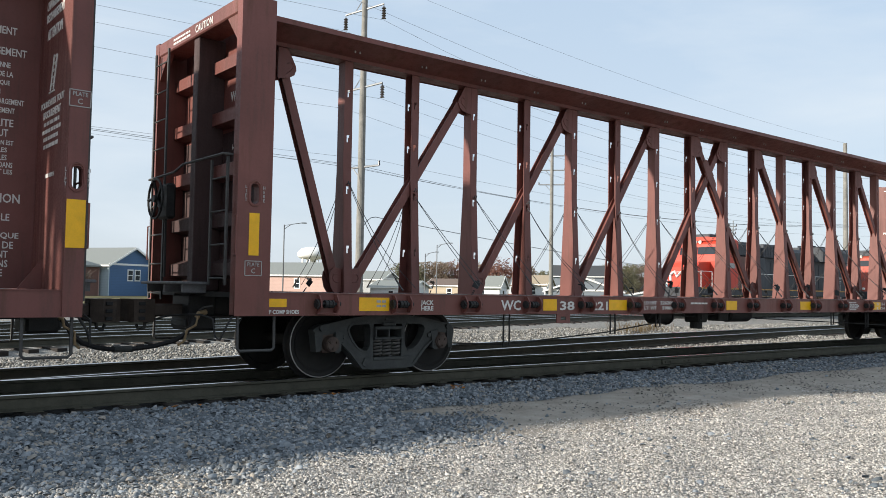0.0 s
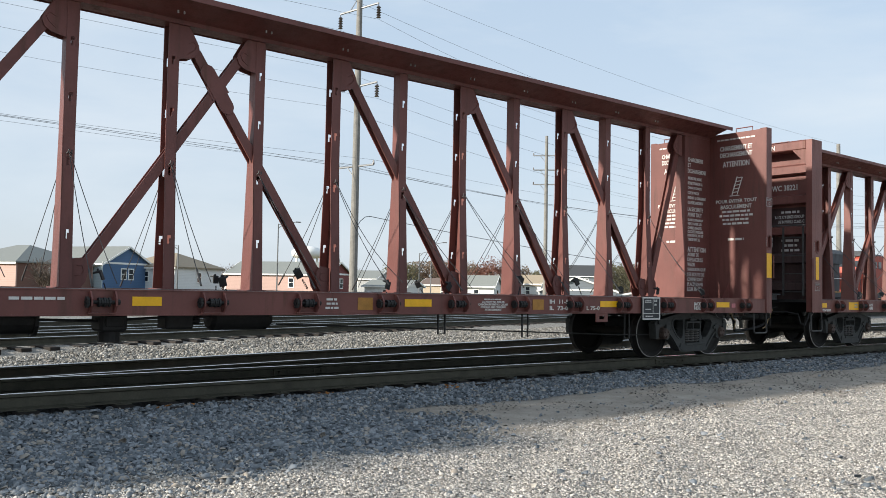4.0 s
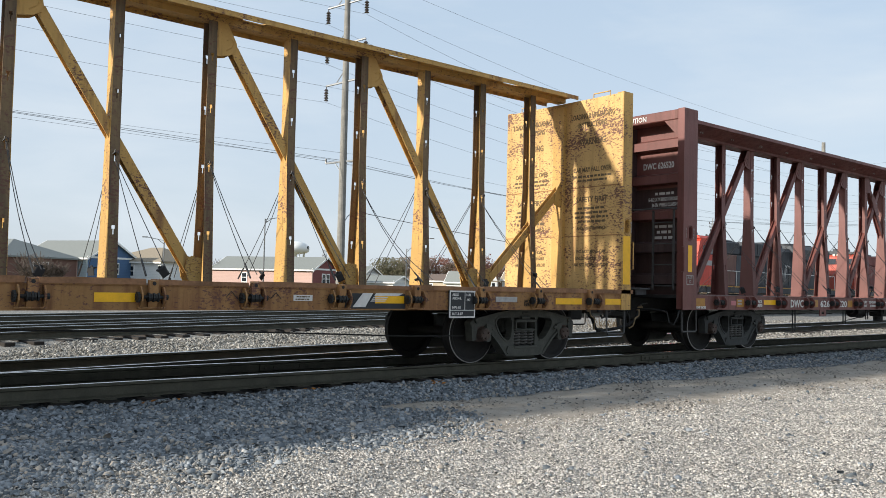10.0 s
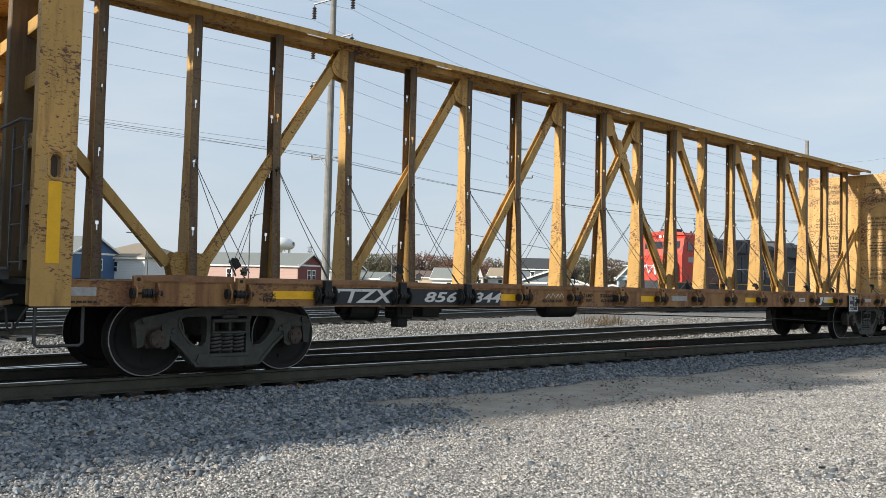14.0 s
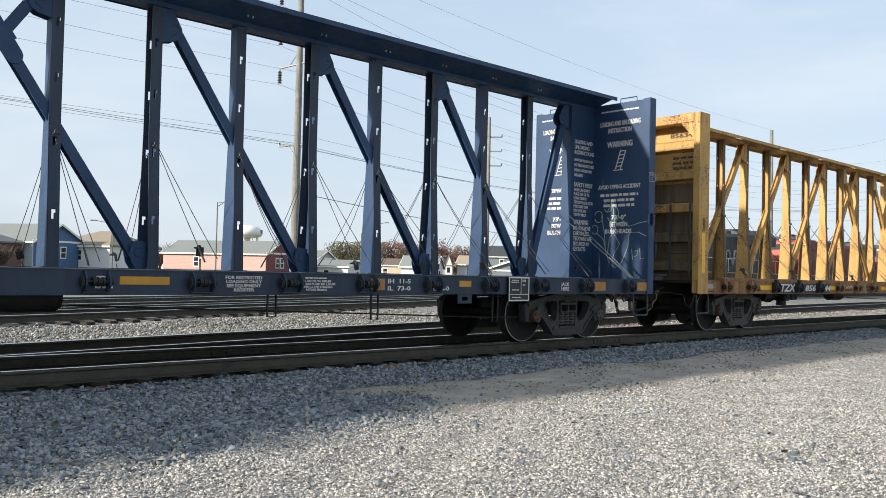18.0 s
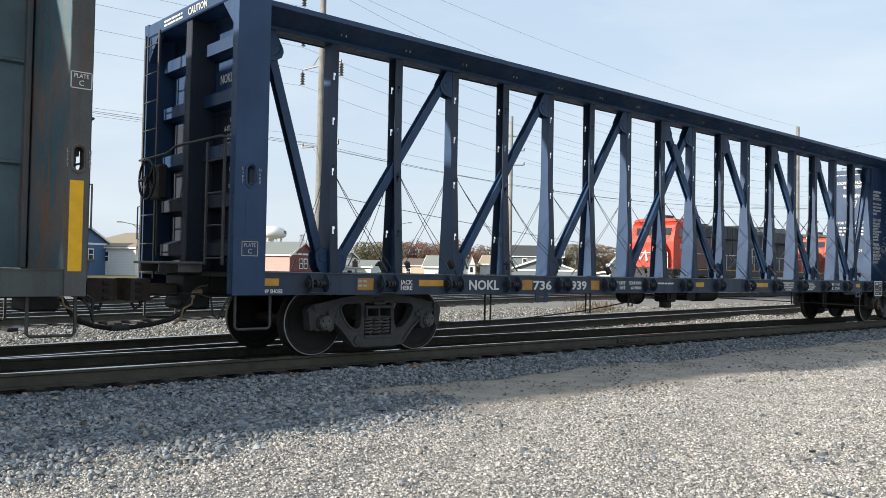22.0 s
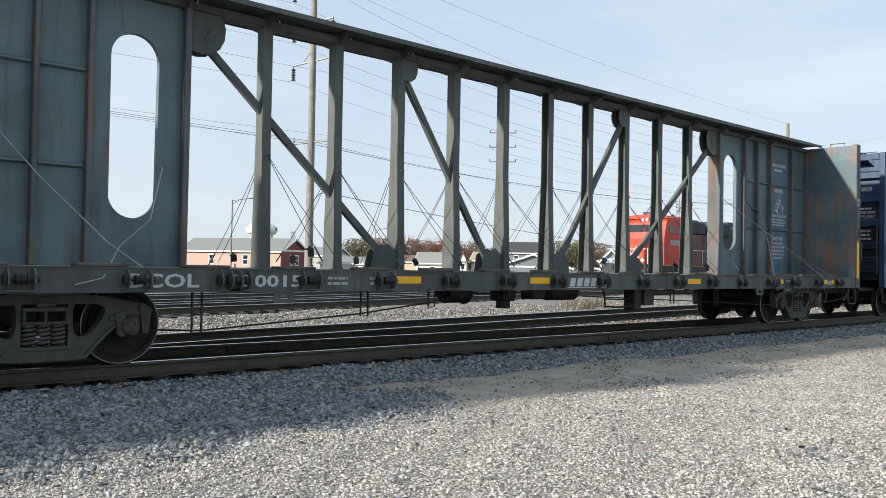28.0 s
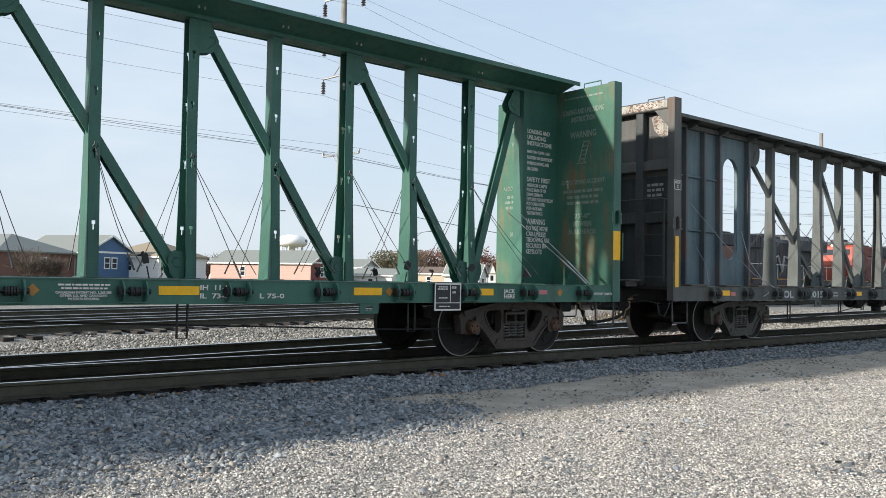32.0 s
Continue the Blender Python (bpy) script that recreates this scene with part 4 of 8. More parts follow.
def bulkhead(car, sg, mat, rear_mat, spec):
    """End bulkhead: sheet, corner posts, ribs, ladders. sg: +1 front, -1 rear."""
    mb = Mb()
    inner = INNER_F if sg > 0 else INNER_R
    x_in, x_out = sg * inner, (END_F if sg > 0 else -END_R)
    mid = (x_in + x_out) / 2
    deep = abs(x_out - x_in)
    xs, xm = sg * (inner - 0.004), sg * (inner + 0.03)
    # the rear sheet takes its darker paint up to this height
    dark_top = 3.20 if sg < 0 and "inside" in spec else TOP - 0.02
    mb.box(min(xs, xm), max(xs, xm), -1.43, 1.43, SILL_TOP - 0.02, dark_top)
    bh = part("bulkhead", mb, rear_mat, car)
    if dark_top < TOP - 0.02:
        part("upper_sheet", Mb().box(min(xs, xm), max(xs, xm), -1.43, 1.43, dark_top, TOP - 0.02), mat, bh)
    for s in (-1, 1):
        mb = Mb()
        a, b = min(x_in, x_out), max(x_in, x_out)
        y0, y1 = (s * 1.44, s * 1.30)
        slot = [(0.052 * math.cos(t), 2.28 + (0.07 if math.sin(t) > 0 else -0.07) + 0.052 * math.sin(t)) for t in np.linspace(-math.pi / 2, math.pi / 2, 10)]
        for e, edge in ((-1, a), (1, b)):
            half = [(mid, SILL_BOT), (edge, SILL_BOT), (edge, TOP), (mid, TOP)] + [(mid + e * p, z) for p, z in reversed(slot)]
            mb.prism(half, "y", min(y0, y1), max(y0, y1))
        part("corner_post", mb, mat, bh)
        ring = [(0.075 * math.cos(t), s * 1.440, 2.28 + (0.07 if math.sin(t) > 0 else -0.07) + 0.075 * math.sin(t)) for t in np.linspace(0, 2 * math.pi, 17)]
        part("slot_ring", Mb().tube(ring, 0.014, 6), mat, bh, "", pose(mid, 0, 0))
    mb = Mb()   # head beam with a slanted gusset at each corner
    mb.box(min(x_out, x_out - sg * deep * 0.8), max(x_out, x_out - sg * deep * 0.8), -1.30, 1.30, TOP - 0.20, TOP - 0.01, 0.015)
    for s in (-1, 1):
        mb.prism([(s * 1.30, TOP - 0.2), (s * 1.30, TOP - 0.55), (s * 0.98, TOP - 0.2)], "x", x_out - sg * 0.02, x_out - sg * 0.10)
    part("head_beam", mb, mat, bh)
    xr = x_out - sg * 0.04
    for v in spec.get("stiff", (0.03,)):
        xi = x_in + sg * 0.028
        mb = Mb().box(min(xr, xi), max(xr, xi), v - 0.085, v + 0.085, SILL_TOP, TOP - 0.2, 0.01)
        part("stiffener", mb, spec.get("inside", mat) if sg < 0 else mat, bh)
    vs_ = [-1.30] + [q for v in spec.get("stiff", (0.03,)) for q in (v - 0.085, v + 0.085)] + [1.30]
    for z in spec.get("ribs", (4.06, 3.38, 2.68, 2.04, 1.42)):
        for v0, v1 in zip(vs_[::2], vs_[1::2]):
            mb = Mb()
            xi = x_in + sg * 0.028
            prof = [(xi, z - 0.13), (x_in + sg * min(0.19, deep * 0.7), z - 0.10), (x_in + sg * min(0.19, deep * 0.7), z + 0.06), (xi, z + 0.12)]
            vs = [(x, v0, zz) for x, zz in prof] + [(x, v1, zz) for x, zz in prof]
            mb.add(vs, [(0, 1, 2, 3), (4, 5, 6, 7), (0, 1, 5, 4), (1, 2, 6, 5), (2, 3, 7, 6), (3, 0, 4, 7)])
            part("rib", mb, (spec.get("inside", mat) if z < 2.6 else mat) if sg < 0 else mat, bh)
    xo = x_out + sg * 0.05
    # short ladder by the near post and full ladder by the far one
    for v0, v1, z0, z1 in ((-1.26, -0.80, 1.20, 2.72), (0.78, 1.26, 1.0, 4.45)):
        if sg > 0:
            v0, v1 = -v1, -v0
        mb = Mb()
        for v in (v0, v1):
            mb.box(xo - 0.012, xo + 0.012, v - 0.02, v + 0.02, z0, z1)
        z = z0 + 0.08
        while z < z1:
            mb.cyl((xo, v0, z), (xo, v1, z), 0.011, n=6)
            z += 0.40
        part("ladder", mb, M["ladder"], bh)
    mb = Mb().tube([(xo - sg * 0.06, -1.28, 2.74), (xo + sg * 0.04, -1.24, 2.75), (xo + sg * 0.05, 0.0, 2.75), (xo + sg * 0.05, 0.3, 2.68), (xo + sg * 0.05, 1.25, 2.66)], 0.016, 6)
    part("cross_rail", mb, M["ladder"], bh)
    # grab iron down the outer edge
    for s in (-1, 1):
        mb = Mb().tube([(x_out, s * 1.40, 2.02), (x_out + sg * 0.02, s * 1.47, 2.02), (x_out + sg * 0.02, s * 1.47, 1.55), (x_out, s * 1.40, 1.55)], 0.011, 6)
        part("grab_iron", mb, mat, bh)
        mb = Mb().tube([(x_in + sg * 0.05, s * 1.10, TOP - 0.02), (x_in + sg * 0.05, s * 1.10, TOP + 0.07), (x_in + sg * 0.05, s * 0.72, TOP + 0.07), (x_in + sg * 0.05, s * 0.72, TOP - 0.02)], 0.011, 6)
        part("top_grab_iron", mb, mat, bh)
    mb = Mb().box(min(x_out, x_out + sg * 0.34), max(x_out, x_out + sg * 0.34), -0.72, 0.75, 1.20, 1.235, 0.008)
    for y in (-0.6, 0.0, 0.6):
        mb.box(min(x_out, x_out + sg * 0.3), max(x_out, x_out + sg * 0.3), y - 0.02, y + 0.02, 1.10, 1.20)
    part("end_platform", mb, M["platform"], bh)
    if sg < 0:   # hand brake at the rear
        xw, vw, zw = x_out - 0.15, 0.84, 2.36
        mb = Mb()
        pts = [(xw, vw + 0.27 * math.cos(t), zw + 0.27 * math.sin(t)) for t in np.linspace(0, 2 * math.pi, 25)]
        mb.tube(pts, 0.016, 6)
        for k in range(5):
            a = 2 * math.pi * k / 5
            mb.tube([(xw + 0.03, vw, zw), (xw, vw + 0.27 * math.cos(a), zw + 0.27 * math.sin(a))], 0.022, 5)
        mb.cyl((xw - 0.03, vw, zw), (x_out - 0.02, vw, zw), 0.05, n=12)
        part("hand_brake", mb, M["steel_dark"], bh, "black hand brake wheel")
        part("brake_gear_box", Mb().box(x_out - 0.10, x_out + 0.02, 0.52, 0.90, 2.08, 2.56, 0.03), M["steel_dark"], bh)
        part("brake_chain", Mb().tube([(x_out - 0.05, 0.70, 2.1), (x_out - 0.05, 0.68, 1.3)], 0.018, 5), M["steel_dark"], bh)
    # reflector, plate mark and small writing on the near post
    y = -1.4445
    part("reflector", Mb().box(mid - spec.get("bw", 0.065) - (0.03 if sg > 0 else 0), mid + spec.get("bw", 0.065) + (0.03 if sg > 0 and "bw" not in spec else 0), y, y + 0.006, spec.get("bz0", 1.55), spec.get("bz1", 2.05), 0.002), spec.get("refl", M["reflector"]), bh, "yellow reflective strip")
    if spec.get("plate", True):
        mbp = Mb()
        cx, cz, w, h = mid, (spec.get("plate_z", 1.40) if sg < 0 else 3.1), 0.11, 0.09
        for q in ((cx - w, cx + w, cz - h, cz - h + 0.01), (cx - w, cx + w, cz + h - 0.01, cz + h), (cx - w, cx - w + 0.01, cz - h, cz + h), (cx + w - 0.01, cx + w, cz - h, cz + h)):
            mbp.box(q[0], q[1], y - 0.001, y + 0.003, q[2], q[3])
        part("plate_mark", mbp, M[spec.get("plate_ink", "letter_dim")], bh)
        letters("PLATE", bh, M[spec.get("plate_ink", "letter_dim")], (cx, y - 0.001, cz + 0.045), 0.15, 0.045)
        letters("C", bh, M[spec.get("plate_ink", "letter_dim")], (cx, y - 0.001, cz - 0.03), 0.05, 0.06)
    if spec.get("lift", True):
        for q in (-0.115, 0.115):
            word = "L\nI\nF\nT" if q < 0 else "H\nE\nR\nE"
            letters(word, bh, M["letter_dim"], (mid + q, -1.4425, 2.28), 0.028, 0.19)
    return bh


def coupler(car, sg):
    """Draft gear, shank, knuckle head with its guard arm, air hose and uncoupling lever."""
    end = END_F if sg > 0 else END_R
    x = sg * (end + 0.02)

    def bx(a, b, *rest):
        return Mb().box(min(x + sg * a, x + sg * b), max(x + sg * a, x + sg * b), *rest)
    cp = part("coupler", bx(-0.45, 0.50, -0.075, 0.075, 0.79, 0.95, 0.025), M["coupler_rust"], car, "rust-brown cast knuckle coupler")
    part("striker", bx(-0.30, 0.06, -0.30, 0.30, 0.62, 1.08, 0.03), M["steel_dark"], cp)
    part("carrier", bx(0.0, 0.10, -0.22, 0.22, 0.66, 0.76, 0.02), M["truck_steel"], cp)
    k = 0.46
    plan = [(k - 0.03, -0.12), (k + 0.10, -0.19), (k + 0.24, -0.23), (k + 0.30, -0.19), (k + 0.27, -0.10), (k + 0.18, -0.03), (k + 0.16, 0.03), (k + 0.22, 0.10), (k + 0.30, 0.15), (k + 0.26, 0.23), (k + 0.12, 0.20), (k - 0.03, 0.12)]
    part("knuckle_head", Mb().prism([(x + sg * a, sg * b) for a, b in plan], "z", 0.73, 1.01), M["coupler_rust"], cp)
    # solid black blocks stand in for the dark inside three slots
    mb = Mb()
    for z in (0.775, 0.865, 0.955):
        a, b = sorted((x + sg * (k + 0.12), x + sg * (k + 0.20)))
        mb.box(a, b, -0.234, -0.205, z - 0.022, z + 0.022, 0.006)
    part("head_slot_block", mb, M["rubber"], cp)
    part("lock_lifter", Mb().tube([(x + sg * (k + 0.06), -0.04, 0.73), (x + sg * (k + 0.07), -0.06, 0.66), (x + sg * (k + 0.14), -0.05, 0.63), (x + sg * (k + 0.17), -0.03, 0.70)], 0.02, 6), M["truck_steel"], cp)
    hose = [(x + sg * 0.02, -0.46, 0.80), (x + sg * 0.08, -0.48, 0.72), (x + sg * 0.15, -0.47, 0.60), (x + sg * 0.28, -0.40, 0.505), (x + sg * 0.46, -0.29, 0.445), (x + sg * 0.64, -0.18, 0.41), (x + sg * 0.82, -0.10, 0.40)]
    part("air_hose", Mb().tube(hose, 0.030, 8), M["rubber"], cp, "black rubber brake hose")
    part("hose_fitting", Mb().cyl((x + sg * 0.70, -0.155, 0.405), (x + sg * 0.82, -0.10, 0.40), 0.04, n=8), M["truck_steel"], cp)
    part("angle_cock", Mb().tube([(x - sg * 0.1, -0.45, 0.86), (x, -0.46, 0.84), (x + sg * 0.03, -0.465, 0.78)], 0.034, 7), M["hose_metal"], cp)
    strap = [(x + sg * 0.03, -0.49, 0.80), (x + sg * 0.05, -0.50, 0.70), (x + sg * 0.16, -0.50, 0.64), (x + sg * 0.18, -0.47, 0.50), (x + sg * 0.24, -0.42, 0.45)]
    part("hose_strap", Mb().tube(strap, 0.016, 6), M["hose_metal"], cp, "tan hose support strap")
    part("cock_handle", Mb().tube([(x, -0.46, 0.88), (x - sg * 0.04, -0.52, 0.92), (x - sg * 0.14, -0.56, 0.94)], 0.012, 5), M["ladder"], cp)
    lever = [(x - sg * 0.05, -1.36, 0.86), (x + sg * 0.05, -1.37, 0.70), (x + sg * 0.10, -1.33, 0.56), (x + sg * 0.12, -1.24, 0.60), (x + sg * 0.13, -1.20, 0.80), (x + sg * 0.15, -0.9, 0.84), (x + sg * 0.18, -0.5, 0.83), (x + sg * 0.30, -0.15, 0.80), (x + sg * (k + 0.05), -0.05, 0.72)]
    part("uncoupling_lever", Mb().tube(lever, 0.013, 6), M["steel_dark"], cp)
    part("uncoupling_lever", Mb().tube([(a, -b, c) for a, b, c in lever[4:]], 0.013, 6), M["steel_dark"], cp)
    # sill step under the near and far corners
    for s in (-1, 1):
        a, b = sg * (end - 0.08), sg * (end - 0.55)
        mb = Mb().tube([(a, s * 1.36, SILL_BOT), (a, s * 1.37, 0.46), (a - sg * 0.03, s * 1.37, 0.43), (b + sg * 0.03, s * 1.37, 0.43), (b, s * 1.37, 0.46), (b, s * 1.36, SILL_BOT)], 0.018, 6)
        part("sill_step", mb, M["ladder"], car)


def underframe(car, mat, spec, gear=0.0):
    mb = Mb().box(-END_R + 0.05, END_F - 0.05, -0.24, 0.24, 0.80, 1.05, 0.02)
    part("centre_sill", mb, M["steel_dark"], car)
    part("deck_plate", Mb().box(-END_R + 0.02, END_F - 0.02, -SILL_Y + 0.125, SILL_Y - 0.125, 1.055, SILL_TOP - 0.008), M["steel_dark"], car)
    for u in POSTS:
        part("cross_bearer", Mb().prism([(-SILL_Y + 0.125, 1.053), (-SILL_Y + 0.125, 0.92), (-0.245, 0.84), (0.245, 0.84), (SILL_Y - 0.125, 0.92), (SILL_Y - 0.125, 1.053)], "x", u - 0.05, u + 0.05), M["steel_dark"], car)
    for s in (-1, 1):
        y0, y1, y2, y3 = SILL_Y - 0.012, SILL_Y, SILL_Y - 0.12, SILL_Y + 0.012
        prof = [(y3, SILL_TOP), (y2, SILL_TOP), (y2, SILL_TOP - 0.012), (y0, SILL_TOP - 0.012), (y0, SILL_BOT + 0.014), (y2, SILL_BOT + 0.014), (y2, SILL_BOT), (y3, SILL_BOT), (y3, SILL_BOT + 0.014), (y1, SILL_BOT + 0.014), (y1, SILL_TOP - 0.012), (y3, SILL_TOP - 0.012)]
        part("side_sill", Mb().prism([(s * a, z) for a, z in prof], "x", -END_R, END_F), mat, car)
    for u in (-5.95, 6.2) if spec.get("rods", True) else ():      # slotted bracket plates that hang from the sill
        mb = Mb()
        for q in ((-0.15, 0.15, 0.80, 0.85), (-0.15, 0.15, 0.70, 0.745), (-0.15, -0.06, 0.745, 0.80), (0.06, 0.15, 0.745, 0.80)):
            mb.box(u + q[0], u + q[1], -SILL_Y - 0.004, -SILL_Y + 0.010, q[2], q[3])
        part("release_bracket", mb, mat, car)
    # brake gear below the floor
    g = gear
    cyl_u, valve_u, box_u, res_u = spec.get("brakes", (g - 2.9, g - 1.85, g - 1.1, g - 0.42))
    mb = Mb().cyl((res_u, -0.62, 0.79), (res_u + 0.72, -0.62, 0.79), 0.165, n=20)
    for x, d in ((res_u, -1), (res_u + 0.72, 1)):
        k = len(mb.v)
        mb.lathe([(0.165, x), (0.13, x + d * 0.05), (0.0, x + d * 0.07)], 20, "x")
        mb.v[k:] = [(v[0], v[1] - 0.62, v[2] + 0.79) for v in mb.v[k:]]
    part("air_reservoir", mb, M["steel_dark"], car, "black brake air reservoir", smooth=True)
    part("brake_cylinder", Mb().cyl((cyl_u, -0.62, 0.79), (cyl_u + 0.42, -0.62, 0.79), 0.175, n=16).cyl((cyl_u + 0.42, -0.62, 0.79), (cyl_u + 0.46, -0.62, 0.79), 0.20, n=16).cyl((cyl_u - 0.12, -0.62, 0.79), (cyl_u, -0.62, 0.79), 0.09, n=10), M["steel_dark"], car)
    mb = Mb().box(valve_u, valve_u + 0.30, -0.95, -0.6, 0.64, 0.88, 0.03).cyl((valve_u + 0.15, -0.78, 0.66), (valve_u + 0.15, -0.78, 0.52), 0.12, n=12).box(valve_u + 0.05, valve_u + 0.25, -0.98, -0.94, 0.70, 0.82, 0.01)
    mb.box(box_u, box_u + 0.34, -0.9, -0.62, 0.66, 0.86, 0.02).cyl((box_u + 0.34, -0.75, 0.76), (box_u + 0.46, -0.75, 0.76), 0.05, n=8)
    mb.tube([(cyl_u + 0.4, -0.75, 0.78), (valve_u, -0.85, 0.76), (box_u, -0.85, 0.80), (res_u, -0.7, 0.80)], 0.016, 6)
    part("brake_valve", mb, M["steel_dark"], car)
    if spec.get("rods", True):
        part("brake_rod", Mb().tube([(-8.0, -1.0, 0.42), (-6.9, -1.1, 0.37), (-4.6, -1.15, 0.52), (-3.2, -1.1, 0.66), (cyl_u, -0.8, 0.72)], 0.012, 6), M["steel_dark"], car)
        for u, z in spec.get("hangers", ((-7.05, 0.36), (-4.62, 0.50), (-3.4, 0.6), (4.55, 0.48), (7.0, 0.40), (2.9, 0.56))):
            part("rod_hanger", Mb().tube([(u - 0.06, -1.30, SILL_BOT), (u - 0.06, -1.30, z), (u + 0.06, -1.30, z), (u + 0.06, -1.30, SILL_BOT)], 0.015, 5), M["steel_dark"], car)
    part("brake_rod", Mb().tube([(res_u + 0.8, -0.8, 0.70), (4.5, -1.1, 0.56), (6.9, -1.1, 0.46), (8.0, -1.0, 0.44)], 0.011, 6), M["steel_dark"], car)
    part("train_pipe", Mb().tube([(-END_R + 0.1, -0.40, 0.80), (-8.0, 0.5, 0.80), (8.0, 0.5, 0.80), (END_F - 0.1, -0.40, 0.80)], 0.02, 6), M["steel_dark"], car)


def sill_signs(car, spec):
    y = -SILL_Y - 0.004
    def shift(u):
        return spec.get("du", 0.0) if u < 0 else spec.get("du_front", spec.get("du", 0.0))
    for u0, u1, z0, z1, key in spec.get("refl_list", ()):
        du = shift(u0)
        dy = 0.003 if key == "placard" else 0.0
        if key == "diamond":
            um, zm, h = (u0 + u1) / 2 + du, (z0 + z1) / 2, (z1 - z0) / 2
            part("diamond_mark", Mb().prism([(um - h, zm), (um, zm - h), (um + h, zm), (um, zm + h)], "y", y - 0.002, y + 0.006), M["reflector_old"], car)
            continue
        part("reflector" if key != "placard" else "black_patch", Mb().box(u0 + du, u1 + du, y - 0.002 + dy, y + 0.006, z0, z1, 0.001), M[key], car)
    for words, u0, u1, z0, z1, key in spec.get("texts", ()):
        du = shift(u0)
        letters(words, car, M[key], ((u0 + u1) / 2 + du, y - 0.003, (z0 + z1) / 2), u1 - u0, z1 - z0, bold=0.022, slant=spec.get("slant", 0.0) if z1 - z0 > 0.12 else 0.0)
    for u0, u1, z0, z1, rows, key in spec.get("bars", ()):
        du = shift(u0)
        bars(car, M[key], ((u0 + u1) / 2 + du, y - 0.003, (z0 + z1) / 2), u1 - u0, rows, (z1 - z0) / rows, seed=int(u0 * 100) % 997)
    if "placard" in spec:
        u = spec["placard"] + shift(1)
        yy = y - 0.045
        pl = part("stencil_plate", Mb().box(u - 0.245, u + 0.245, yy, yy + 0.03, 0.73, 1.12, 0.004), M["placard"], car, "black stencil plate with white border")
        fr = Mb()
        for q in ((-0.245, 0.245, 0.73, 0.752), (-0.245, 0.245, 1.098, 1.12), (-0.245, -0.225, 0.752, 1.098), (0.225, 0.245, 0.752, 1.098), (-0.225, 0.225, 0.835, 0.845), (0.04, 0.050, 0.845, 1.098)):
            fr.box(u + q[0], u + q[1], yy - 0.002, yy, q[2], q[3])
        part("border", fr, M["letter"], pl)
        words = spec.get("plate_words")
        if words:
            for w, du, z, wide in words:
                letters(w, pl, M["letter"], (u + du, yy - 0.002, z), wide, 0.036, bold=0.02)
        else:
            bars(pl, M["letter"], (u - 0.09, yy - 0.001, 1.05), 0.2, 2, 0.03, seed=4)
            bars(pl, M["letter"], (u - 0.09, yy - 0.001, 0.91), 0.18, 1, 0.03, seed=5)
            bars(pl, M["letter"], (u - 0.05, yy - 0.001, 0.79), 0.24, 1, 0.03, seed=6)
        letters("LUB", pl, M["letter"], (u + 0.115, yy - 0.002, 1.06), 0.08, 0.036, bold=0.02)
        letters("NO", pl, M["letter"], (u + 0.115, yy - 0.002, 0.99), 0.06, 0.036, bold=0.02)


